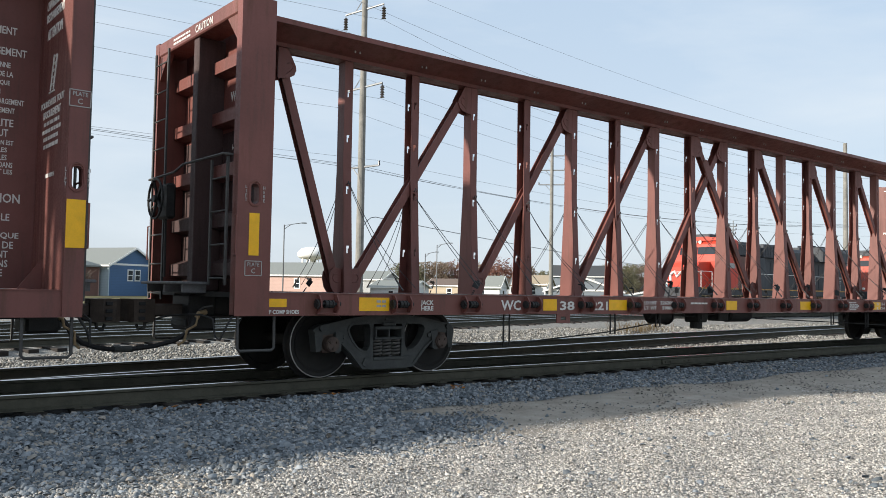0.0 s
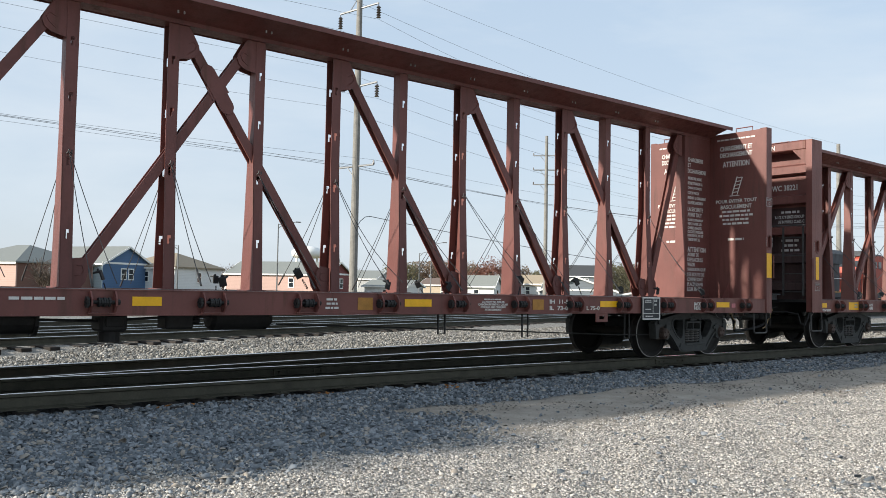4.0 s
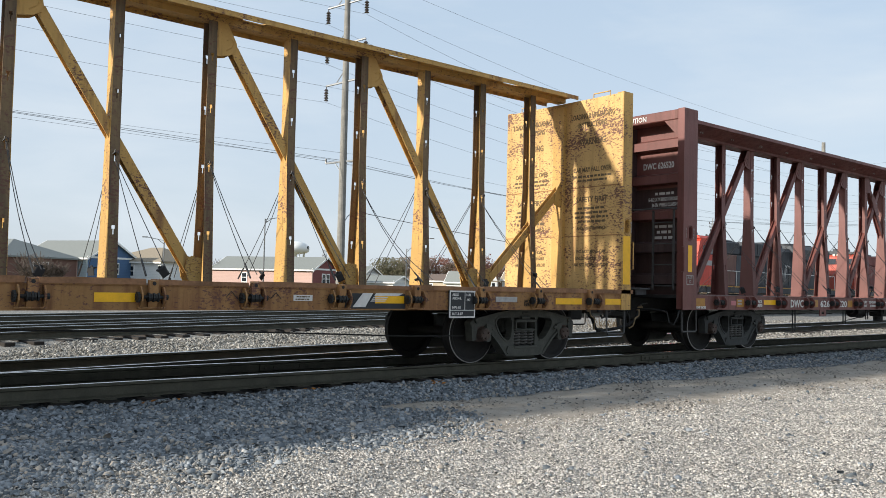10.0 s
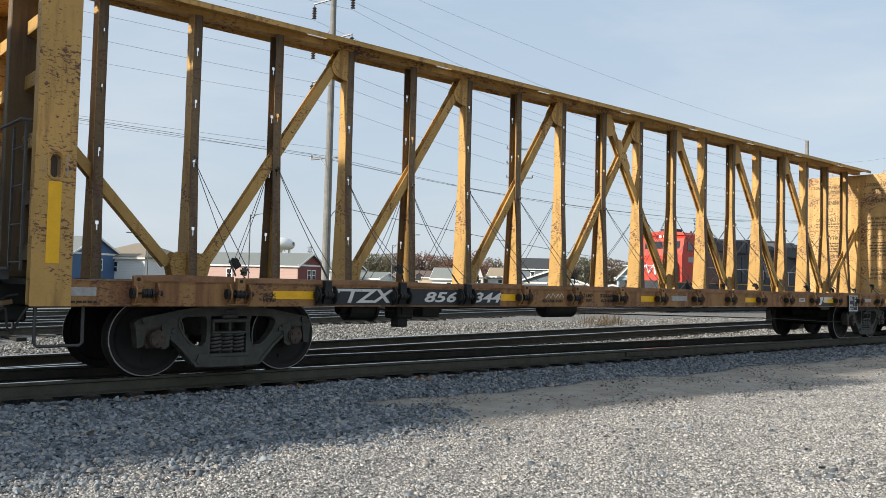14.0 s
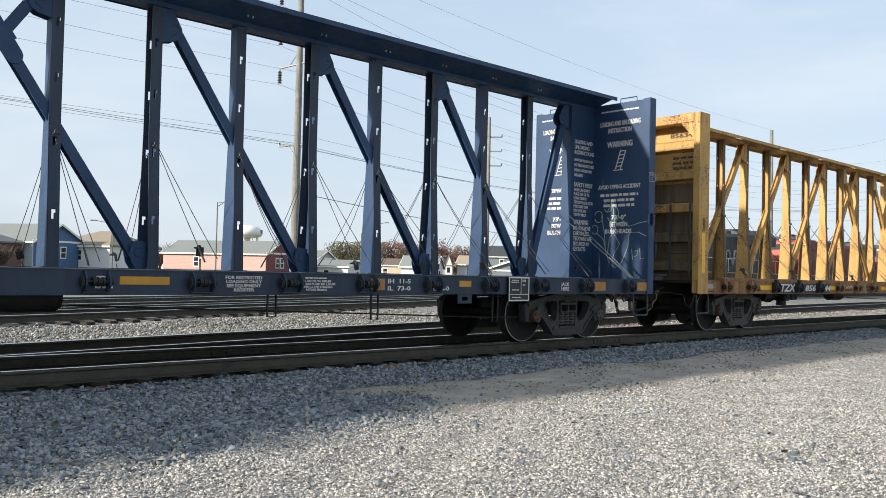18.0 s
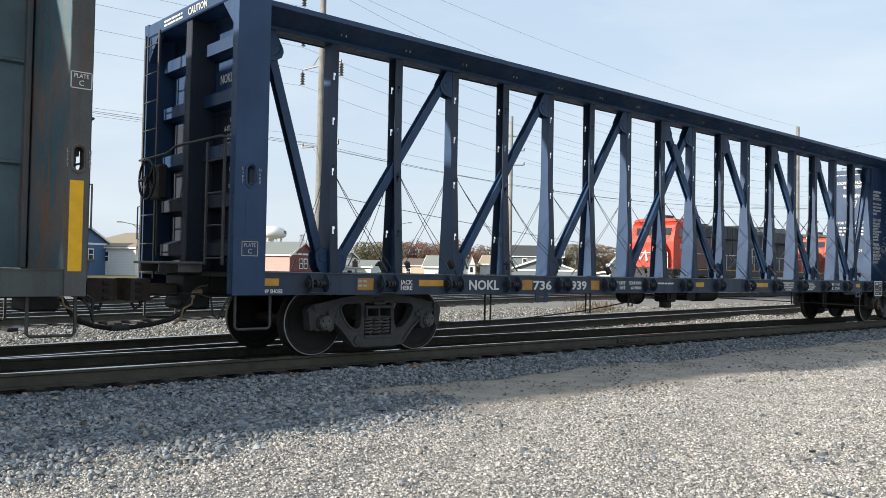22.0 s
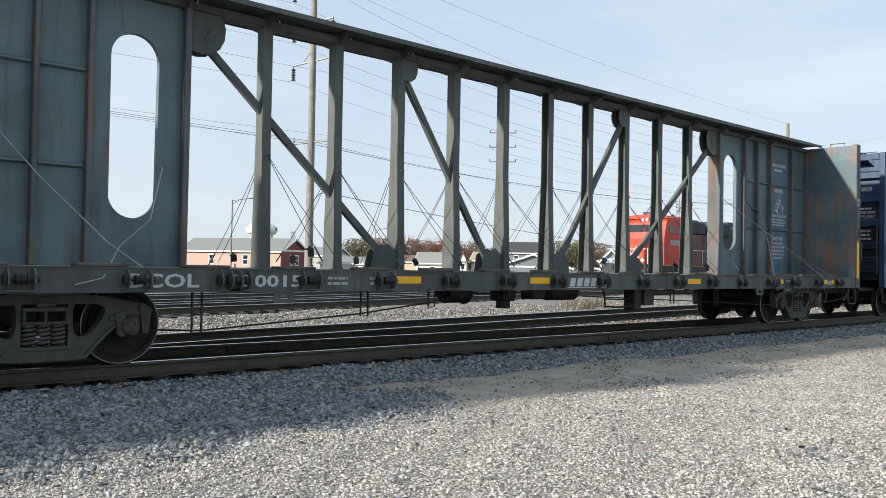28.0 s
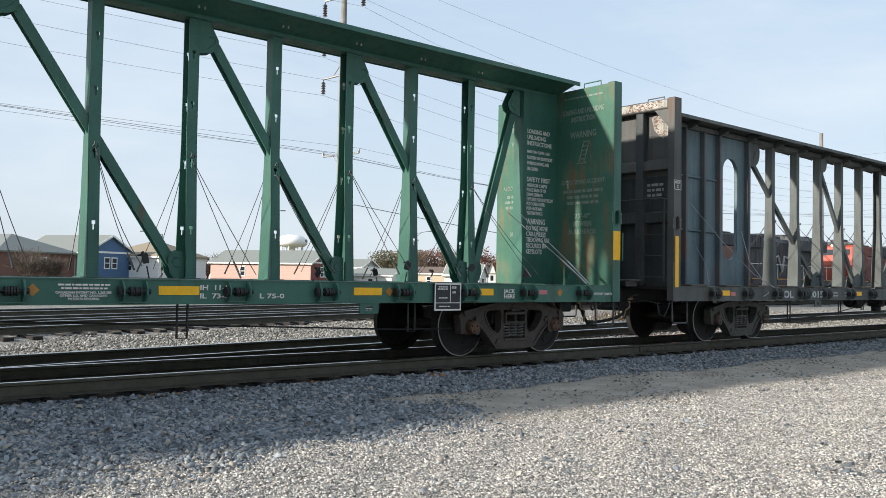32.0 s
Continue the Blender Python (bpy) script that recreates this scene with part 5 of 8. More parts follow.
def top_chord(car, mat, half=0.67, rise=0.05, holes=(), low=4.525, core=0.13, webs=True):
    """Wide head plate with turned-down lips, slanted webs and a box below."""
    z = TOP - 0.12 + rise
    a, b = -INNER_R, INNER_F
    ch = part("top_chord", Mb().box(a, b, -core, core, low, z + (0.04 if holes else 0.10)), mat, car)
    if not holes:
        part("head_plate", Mb().prism([(-half, z + 0.10), (-half, z + 0.17), (half, z + 0.17), (half, z + 0.10), (half - 0.012, z + 0.10), (half - 0.012, z + 0.158), (-half + 0.012, z + 0.158), (-half + 0.012, z + 0.10)], "x", a, b), mat, ch)
        for u, s in ((u, s) for u in POSTS for s in (-1, 1) if not webs):
            part("chord_bracket", Mb().prism([(s * core, z - 0.04), (s * (half - 0.03), z + 0.11), (s * (half - 0.03), z + 0.157), (s * core, z + 0.157)], "x", u - 0.05, u - 0.04), mat, ch)
        for s in (-1, 1) if webs else ():
            part("chord_web", Mb().prism([(s * (half - 0.06), z + 0.157), (s * 0.13, z + 0.02), (s * 0.13, z + 0.01), (s * (half - 0.075), z + 0.157)], "x", a, b), mat, ch)
    else:
        # flat plate with an oval opening in each wing between the posts
        inner = core
        mb = Mb().box(a, b, -inner, inner, z + 0.04, z + 0.052)
        hw, hv = 0.17, 0.065
        for s in (-1, 1):
            vc, edge = s * 0.21, s * half
            edges = [a] + [e for h in holes for e in (h - 0.2, h + 0.2)] + [b]
            for k in range(0, len(edges), 2):
                mb.prism([(edges[k], s * inner), (edges[k + 1], s * inner), (edges[k + 1], edge), (edges[k], edge)], "z", z + 0.04, z + 0.052)
            for h in holes:
                ring = [(h + (hw - hv) * (1 if math.cos(t) >= 0 else -1) + hv * math.cos(t), vc + hv * math.sin(t)) for t in np.linspace(0, math.pi, 9)]
                mb.prism([(h + 0.2, vc), (h + 0.2, max(edge, -inner)), (h - 0.2, max(edge, -inner)), (h - 0.2, vc)] + ring[::-1], "z", z + 0.04, z + 0.052)
                ring = [(x, 2 * vc - y) for x, y in ring]
                mb.prism([(h + 0.2, vc), (h + 0.2, min(edge, inner)), (h - 0.2, min(edge, inner)), (h - 0.2, vc)] + ring[::-1], "z", z + 0.04, z + 0.052)
        part("head_plate", mb, mat, ch)
        for s in (-1, 1):
            part("edge_lip", Mb().box(a, b, min(s * half, s * (half - 0.012)), max(s * half, s * (half - 0.012)), z - 0.02, z + 0.038), mat, ch)
    mb = Mb()
    for u in POSTS:
        mb.cyl((u - 0.04, -0.30, z + 0.035), (u - 0.04, -0.30, z + 0.07), 0.012, n=6)
        mb.cyl((u + 0.04, -0.30, z + 0.035), (u + 0.04, -0.30, z + 0.07), 0.012, n=6)
    if not holes:
        tagged(part("rivet_row", mb, M["letter_dim"], ch), kind="stuff")
    return ch


def cables(car, posts, spec, seed):
    rnd = random.Random(seed)
    for i, u in enumerate(posts):
        hook = Mb().tube([(u - 0.03, -0.125, 2.70), (u - 0.02, -0.150, 2.71), (u - 0.01, -0.150, 2.75)], 0.008, 5).tube([(u + 0.03, -0.125, 2.70), (u + 0.02, -0.150, 2.71), (u + 0.02, -0.150, 2.74)], 0.008, 5)
        part("cable_hook", hook, M["cable"], car)
        for side, odds in ((-1, 0.95), (1, 0.9)):
            if rnd.random() < odds:
                part("tie_down_cable", mb_cable(u, 2.72 + rnd.uniform(-0.15, 0.05), u + 0.12 + rnd.uniform(-0.16, 0.16), 1.14 + rnd.uniform(0, 0.10), side, rnd.choice((0.0, 0.02, 0.03, 0.09)), rnd.uniform(0.06, 0.24)), M["cable"], car)
        if rnd.random() < spec.get("guards", 0.8):
            z = rnd.choice((1.22, 1.26, 1.34))
            part("corner_guard", mb_protector(seed * 31 + i), M["rubber"], car, "black corner guard", pose(u + rnd.uniform(0.0, 0.35), -1.22, z))
        if rnd.random() < 0.5:
            part("corner_guard", mb_protector(seed * 57 + i), M["rubber"], car, "", pose(u + rnd.uniform(0.0, 0.3), 1.2, 1.26))
        for s, key in ((-1, "winch"), (1, "winch_far")):
            lo, hi = spec.get("dark_span", (0, 0))
            me = cached(key, mb_winch if s < 0 else (lambda: mirrored(mb_winch())), (M["steel_dark"] if lo < u < hi else spec["winch_mat"], M["steel_dark"]))
            part("winch", me, None, car, "", pose(u + spec.get("winch_at", 0.05), 0, 0))
    for u in (posts[0] - PITCH + 0.13, posts[-1] + PITCH + 0.13):
        for s, key in ((-1, "winch"), (1, "winch_far")):
            me = cached(key, mb_winch if s < 0 else (lambda: mirrored(mb_winch())), (spec["winch_mat"], M["steel_dark"]))
            part("winch", me, None, car, "", pose(u, 0, 0))


WHEELS = []
CARS = []


def centre_beam_car(label, at, mat, spec, seed):
    """A truss-built centre-beam flat wagon; at: its middle (x) at 16 s."""
    car = thing("railcar", label, "railcar", pose(at, TRACK, 0), group="wagons of the moving train")
    CARS.append((car, at))
    spec.setdefault("winch_mat", spec.get("sill", mat))
    underframe(car, spec.get("sill", mat), spec, 0.2)
    if spec.get("holes"):
        top_chord(car, mat, 0.40, 0.144, spec["holes"], 4.63, 0.09)
    else:
        top_chord(car, mat)
    style = "_keyed" if spec.get("keyhole") else ""
    tall, slim = spec.get("tall", 1.0), spec.get("slim", 1.0)

    def set_at(u, wide=1.0):
        return pose(u, 0, SILL_TOP) @ Matrix.Diagonal((wide, 1, tall, 1)) @ pose(0, 0, -SILL_TOP)
    for k, u in enumerate(POSTS):
        i = k - 8           # post at (i + 0.5) * PITCH
        open_left = i % 2 != 0
        # on the yellow and navy wagons the flanges are darker than the webs
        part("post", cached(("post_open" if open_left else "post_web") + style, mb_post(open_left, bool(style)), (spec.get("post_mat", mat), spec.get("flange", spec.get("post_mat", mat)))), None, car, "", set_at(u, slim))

    def gus(kind, u, sg):
        make = mb_gusset_top(sg) if kind == "top" else mb_gusset_foot(sg)
        part("gusset_plate", cached("gusset_%s_%d" % (kind, sg), make, (mat,)), None, car, "", set_at(u))
    for a, b in ((-9.14, -6.70), (-6.70, -4.27), (-4.27, -1.83), (-1.83, 0.61)):
        for sg in (1, -1):
            part("brace", cached("brace_%.2f_%d" % (a, sg), mb_brace((sg * (a + 0.19), 1.30), (sg * (b - 0.31), 4.22), 0.004 if sg > 0 else 0.0), (mat,)), None, car, "", set_at(0))
            gus("top", sg * b, -sg)
            gus("foot", sg * a, sg)
    dx, dz = 0.553, -0.833      # along the falling brace
    ring = [(dx * (e * 0.25 + 0.10 * math.cos(t)) + dz * 0.10 * math.sin(t), 3.77 + dz * (e * 0.25 + 0.10 * math.cos(t)) - dx * 0.10 * math.sin(t)) for t0, e in ((-math.pi / 2, 1), (math.pi / 2, -1)) for t in np.linspace(t0, t0 + math.pi, 7)]
    part("crossing_plate", Mb().prism(ring, "y", -0.085, -0.067).slab((dx * 0.10, 3.77 + dz * 0.10), (-dx * 0.10, 3.77 - dz * 0.10), 0.26, -0.078, -0.067), mat, car, "", set_at(0))
    for sg in (1, -1):   # end bay
        inner = INNER_F if sg > 0 else INNER_R
        if spec.get("open_end"):
            part("post", cached(("post_open" if sg > 0 else "post_web") + style, mb_post(sg > 0, bool(style)), (spec.get("post_mat", mat), spec.get("flange", spec.get("post_mat", mat)))), None, car, "", set_at(sg * PANEL_EDGE, slim))
            part("brace", Mb().slab((sg * 9.42, 1.33), (sg * (inner - 0.02), 3.05), 0.125, -0.062, -0.045).slab((sg * 9.42, 1.33), (sg * (inner - 0.02), 3.05), 0.125, 0.045, 0.062), mat, car)
            gus("foot", sg * 9.14, sg)
            gl = [(inner - 0.26, 2.72), (inner - 0.05, 2.66), (inner, 2.70), (inner, 3.18), (inner - 0.06, 3.20), (inner - 0.22, 2.95)]
            part("gusset_plate", Mb().prism([(sg * x, z) for x, z in gl], "y", -0.085, -0.071), mat, car)
            part("stiffener", Mb().box(*sorted((sg * (inner - 0.09), sg * (inner - 0.005))), -0.13, 0.13, SILL_TOP, TOP - 0.1, 0.006), mat, car)
            continue
        part("brace", cached("brace_end_%d" % sg, mb_brace((sg * (9.14 + 0.16), 1.32), (sg * (PANEL_EDGE - 0.14), 4.30)), (mat,)), None, car)
        gus("foot", sg * 9.14, sg)
        gus("top", sg * PANEL_EDGE, -sg)
        mb = Mb().box(min(sg * PANEL_EDGE, sg * inner), max(sg * PANEL_EDGE, sg * inner), -0.12, 0.12, SILL_TOP, TOP - 0.1, 0.006)
        pn = part("end_panel", mb, mat, car)
        mb = Mb().prism([(sg * inner, SILL_TOP), (sg * inner, SILL_TOP + 0.35), (sg * (inner - 0.25), SILL_TOP)], "y", -0.6, -0.58)
        part("foot_bracket", mb, mat, pn)
        if sg > 0 and spec.get("panel_text"):
            x_l = PANEL_EDGE + spec.get("text_in", 0.10)
            for words, z, wide, h in spec["panel_text"]:
                w = wide * len(words)
                letters(words, pn, M[spec.get("ink", "letter")], (x_l + w / 2, -0.123, z), w, h)
    if spec.get("open_end"):   # welded seams across the front sheet
        for z in (3.02, 2.14):
            part("panel_seam", Mb().box(INNER_F - 0.009, INNER_F - 0.0035, -1.42, 1.42, z - 0.009, z + 0.009), M["rusty_yellow"], car)
    for sg in (-1, 1):
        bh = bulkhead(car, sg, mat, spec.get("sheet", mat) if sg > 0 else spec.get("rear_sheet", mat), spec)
        ink = M[spec.get("ink", "letter")]
        x = INNER_F - 0.0065 if sg > 0 else -INNER_R - 0.031
        if sg > 0:
            ink = M[spec.get("inner_ink", spec.get("ink", "letter"))]
            for v in (-0.75, 0.75):
                for words, z, w, h in spec.get("inner_text", ()):
                    letters(words, bh, ink, (x, v, z), w, h, "back", bold=0.022)
                for z, w, n, h in spec.get("inner_bars", ()):
                    bars(bh, M[spec.get("bar_ink", spec.get("inner_ink", spec.get("ink", "letter")))], (x, v, z), w, n, h, "back", seed=int(z * 31 + v * 7))
                if spec.get("tower_sign", True):
                    mbx = Mb()      # a leaning stack of lumber in outline
                    for (va, za), (vb, zb) in [((0.09, 3.30), (-0.03, 3.68)), ((-0.03, 3.30), (-0.15, 3.66)), ((0.14, 3.28), (-0.08, 3.28))] + [((0.07 - 0.024 * k, 3.35 + 0.075 * k), (-0.05 - 0.024 * k, 3.36 + 0.075 * k)) for k in range(5)]:
                        mbx.tube([(x - 0.001, v + va, za), (x - 0.001, v + vb, zb)], 0.011, 4)
                    tagged(part("warning_pictogram", mbx, ink, bh), kind="stuff")
        else:
            for words, v, z, w, h in spec.get("rear_text", ()):
                letters(words, bh, M["letter_black"] if spec.get("open_end") else ink, (-INNER_R - 0.036, v, z), w, h, "back", bold=0.02)
            for v, z, w, n, h in spec.get("rear_bars", ()):
                bars(bh, ink, (-INNER_R - 0.034, v, z), w, n, h, "back", seed=int(z * 37))
            if spec.get("open_end"):
                coupler(car, sg)
                continue
            letters("CAUTION", bh, ink, (-END_R - 0.004, -0.30, TOP - 0.11), 0.55, 0.10, "back")
            bars(bh, ink, (-END_R - 0.002, 0.45, TOP - 0.11), 0.75, 2, 0.055, "back", seed=3)
        coupler(car, sg)
    for u in TRUCKS:
        add_truck(car, u, (spec.get("truck", M["truck_steel"]), spec.get("cap", M["bearing"])), WHEELS, spec.get("odd_cap"))
    cables(car, POSTS, spec, seed)
    if spec.get("end_cables"):
        for u0, u1 in ((9.98, 10.60), (10.28, 10.66)):
            part("tie_down_cable", Mb().tube([(u0, -0.14, 2.35), (u0 + 0.75 * (u1 - u0), -1.0, 1.52)], 0.007, 5).tube([(u0 + 0.75 * (u1 - u0), -1.0, 1.52), (u1, -1.40, 1.14)], 0.014, 5), M["cable_light"], car)
    sill_signs(car, spec)
    if spec.get("pockets"):
        for u in POSTS + [-PANEL_EDGE, PANEL_EDGE]:
            mb = Mb().prism([(-SILL_Y - 0.013, 1.175), (-SILL_Y - 0.075, 1.165), (-SILL_Y - 0.075, 0.98), (-SILL_Y - 0.035, 0.87), (-SILL_Y - 0.013, 0.87)], "x", u - 0.03, u + 0.07)
            part("stake_pocket", mb, M["steel_dark" if -8.1 < u < -4.7 else "rusty_yellow"], car)
            # black disc painted in for the dark of the pocket's hole
            part("pocket_hole_disc", Mb().cyl((u + 0.02, -SILL_Y - 0.070, 1.135), (u + 0.02, -SILL_Y - 0.078, 1.135), 0.022, n=10), M["rubber"], car)
        rd = random.Random(seed)
        for u in POSTS + [PANEL_EDGE, -PANEL_EDGE]:
            za, zb = SILL_TOP + rd.uniform(0.045, 0.07), SILL_TOP + rd.uniform(0.045, 0.07)
            part("deck_board", Mb().prism([(u + 0.09, SILL_TOP), (u + PITCH - 0.05, SILL_TOP), (u + PITCH - 0.05, zb), (u + 0.5, zb + 0.005), (u + 0.09, za)], "y", -1.44, -1.20), M["wood_rusty"], car)
    return car


def panel_car(label, at, mat, spec, seed):
    """Older centre-beam wagon with solid end panels and an oval opening in each."""
    car = thing("railcar", label, "railcar", pose(at, TRACK, 0), group="wagons of the moving train")
    CARS.append((car, at))
    underframe(car, spec["sill"], spec, 0.35)
    top_chord(car, spec["chord"], 0.52, 0.0, webs=False)
    inner_posts = [u for u in POSTS if abs(u) < 6.2]
    for k, u in enumerate(inner_posts):
        part("post", cached("post_open_plain" if u > 0 else "post_web_plain", mb_post(u > 0, slotted=False), (spec["post_mat"], spec["post_mat"])), None, car, "", pose(u, 0, 0))
    tris = [((-6.55, 4.25), (-3.35, 1.38)), ((-2.98, 4.30), (-0.94, 1.28))]
    for a, b in tris:
        for sg in (1, -1):
            p, q = (sg * a[0], a[1]), (sg * b[0], b[1])
            part("brace", Mb().slab(p, q, 0.10, -0.04, 0.04), spec["post_mat"], car)
            for gu, gz in (p, q):
                d = sg if gz < 2 else -sg
                mb = Mb()
                if gz < 2:
                    shape = [(gu - d * 0.26, SILL_TOP), (gu + d * 0.24, SILL_TOP), (gu + d * 0.24, SILL_TOP + 0.30), (gu + d * 0.08, SILL_TOP + 0.42), (gu - d * 0.20, SILL_TOP + 0.30)]
                else:
                    k = 1.0 if abs(gu) > 5 else 0.62
                    shape = [(gu + sg * x * k, 4.52 - (4.52 - z) * k) for x, z in ((-0.17, 4.52), (0.34, 4.52), (0.40, 4.36), (0.385, 4.20), (0.32, 4.07), (0.20, 3.98), (0.06, 3.96), (-0.17, 4.0))]
                for y in (-0.10, 0.085):
                    mb.prism(shape, "y", y, y + 0.014)
                if gz > 2 and abs(gu) > 5:
                    mb.slab((gu + sg * 0.10, 4.16), (gu + sg * 0.22, 4.32), 0.04, -0.112, -0.10)
                part("gusset_plate", mb, spec["post_mat"], car)
    for sg in (1, -1):
        # sheet from the panel's edge to the bulkhead, with an upright oval opening
        x0, x1 = 6.70, INNER_F
        cx, hw, c0, c1 = 7.35, 0.31, 2.04, 3.76
        oval = [(cx + hw * math.cos(t), (c1 if math.sin(t) >= 0 else c0) + hw * math.sin(t)) for t in np.linspace(-math.pi / 2, math.pi * 1.5, 28, endpoint=False)]
        z0, z1 = SILL_TOP, TOP - 0.12
        sh = None
        for y in (-0.042, 0.030):
            mb = Mb()
            y2 = y + 0.012
            for side in (1, -1):
                seq = [p for p in oval if side * (p[0] - cx) >= -1e-6]
                seq.sort(key=lambda p: p[1])
                xe = cx + side * (hw + 0.34) if side > 0 else x0
                poly = [(sg * cx, z0), (sg * xe, z0), (sg * xe, z1), (sg * cx, z1)] + [(sg * a, b) for a, b in reversed(seq)]
                mb.prism(poly, "y", y, y2)
            a, b = sorted((sg * (cx + hw + 0.34), sg * x1))
            mb.box(a, b, y, y2, z0, z1)
            one = part("side_sheet", mb, mat, car)
            sh = sh or one
        # rim of the opening
        mb = Mb()
        rim, n = [], len(oval)
        for (a, b) in oval:
            rim += [(sg * a, -0.040, b), (sg * a, 0.040, b)]
        mb.add(rim, [(2 * i, 2 * ((i + 1) % n), 2 * ((i + 1) % n) + 1, 2 * i + 1) for i in range(n)])
        part("opening_rim", mb, mat, sh)
        for u, w in ((6.70, 0.085), (7.93, 0.065), (8.55, 0.06), (9.24, 0.07), (10.42, 0.07), (11.30, 0.06)):
            mb = Mb().box(sg * u - w / 2, sg * u + w / 2, -0.16, 0.16, SILL_TOP, TOP - 0.12, 0.008)
            part("sheet_post", mb, spec["rib_mat"], sh)
        for a, b in ((7.98, 8.50), (8.60, 9.19), (9.30, 10.36), (10.48, 11.26)):
            for z in (2.33, 3.50):
                x_0, x_1 = sorted((sg * a, sg * b))
                part("sheet_rib", Mb().prism([(-0.095, z - 0.012), (-0.042, z - 0.035), (-0.042, z + 0.035), (-0.095, z + 0.012)], "x", x_0, x_1), mat, sh)
        tcx = sg * 9.83
        x_0, x_1 = sorted((sg * 9.275, sg * 10.385))
        for z_0, z_1 in ((1.13, 2.29), (2.37, 3.46), (3.54, 4.50)):
            part("paint_patch", Mb().box(x_0, x_1, -0.0445, -0.0425, z_0, z_1), M["grey_fresh"], sh)
        ink = M["letter"] if sg < 0 else M["letter_pale"]

        def line(words, z, w, h):
            letters(words, sh, ink, (tcx, -0.046, z), w, h, bold=0.018)
        line("LOADING & UNLOADING", 4.03, 0.86, 0.085)
        if sg < 0:
            line("INSTRUCTIONS", 3.90, 0.55, 0.085)
        else:
            bars(sh, ink, (tcx, -0.0445, 3.90), 0.5, 1, 0.12, seed=5)
        line("WARNING", 3.36, 0.50, 0.105)
        pic = Mb()   # a tipping wagon and a falling figure of strokes
        for k in range(4):
            pic.slab((tcx - 0.13 + 0.055 * k, 2.87 + 0.085 * k), (tcx - 0.02 + 0.055 * k, 2.83 + 0.085 * k), 0.055, -0.047, -0.0445)
        pic.slab((tcx - 0.18, 2.90), (tcx + 0.09, 3.27), 0.02, -0.0472, -0.0445).slab((tcx - 0.22, 2.86), (tcx + 0.02, 2.76), 0.02, -0.0474, -0.0445)
        pic.slab((tcx + 0.26, 2.99), (tcx + 0.23, 2.86), 0.035, -0.047, -0.0445).slab((tcx + 0.18, 2.95), (tcx + 0.32, 2.91), 0.02, -0.0472, -0.0445).slab((tcx + 0.23, 2.87), (tcx + 0.28, 2.75), 0.02, -0.0474, -0.0445)
        tagged(part("warning_pictogram", pic, ink, sh), kind="stuff")
        line("CAR MAY ROLL OVER", 2.70, 0.92, 0.075)
        bars(sh, ink, (tcx, -0.0445, 2.53), 0.85, 3, 0.07, height=0.42, seed=8)
        line("SAFETY FIRST", 2.10, 0.60, 0.085)
        for k, (words, w) in enumerate((("WHEN CAR IS EMPTY", 0.56), ("PLACE END OF TIE-DOWN", 0.68), ("CHAIN IN RISER KEY-SLOT", 0.72), ("CABLE OVER POST HOOK", 0.66), ("AND TIGHTEN WINCH", 0.54))):
            line(words, 1.975 - 0.095 * k, w, 0.055)
    for sg in (-1, 1):
        # rear sheet in a darker grey than the front one
        bh = bulkhead(car, sg, spec["bulk"], spec["sheet"] if sg > 0 else M["rear_grey"], spec)
        if sg < 0:
            part("worn_header", Mb().box(-END_R - 0.006, -END_R + 0.02, -1.27, -0.10, TOP - 0.17, TOP - 0.03, 0.004), M["header"], bh, "flaking white header strip")
            part("paint_patch", Mb().prism([(-1.28, 4.02), (-1.05, 3.92), (-0.86, 4.10), (-0.80, 4.34), (-0.96, 4.44), (-1.28, 4.42)], "x", -INNER_R - 0.036, -INNER_R - 0.031), M["header"], bh)
            bars(bh, M["letter_dim"], (-INNER_R - 0.034, -0.85, 2.95), 0.5, 3, 0.10, "back", seed=5)
        coupler(car, sg)
    for u in TRUCKS:
        add_truck(car, u, (spec["truck"], spec["cap"]), WHEELS)
    # slack adjuster bracket and rods below the sill
    part("valve_bracket", Mb().box(2.18, 2.50, -1.16, -1.06, 0.52, SILL_BOT + 0.05, 0.01), M["truck_steel"], car)
    part("valve_bracket", Mb().box(1.85, 2.08, -1.16, -0.9, 0.44, SILL_BOT + 0.05, 0.02), M["steel_dark"], car)
    part("brake_pipe", Mb().tube([(0.95, -1.12, 0.80), (1.0, -1.12, 0.52), (1.4, -1.12, 0.50), (1.9, -1.1, 0.52)], 0.018, 6), M["steel_dark"], car)
    part("brake_pipe", Mb().tube([(1.0, -1.12, 0.66), (1.5, -1.12, 0.64), (1.95, -1.1, 0.70)], 0.014, 6), M["steel_dark"], car)
    # timber bearers on the deck edge
    rnd = random.Random(4)
    for u in np.arange(-10.6, 10.7, PITCH):
        part("deck_bearer", Mb().box(u - 0.28, u + 0.28, -1.36, -1.16, SILL_TOP, SILL_TOP + rnd.uniform(0.035, 0.055), 0.010), M["wood_grey"], car)
    cables(car, inner_posts, spec, seed)
    for u in (-10.2, -9.0, -7.8, -6.7, 6.7, 7.9, 9.1, 10.3):
        me = cached("winch", mb_winch, (spec["winch_mat"], M["steel_dark"]))
        part("winch", me, None, car, "", pose(u, 0, 0))
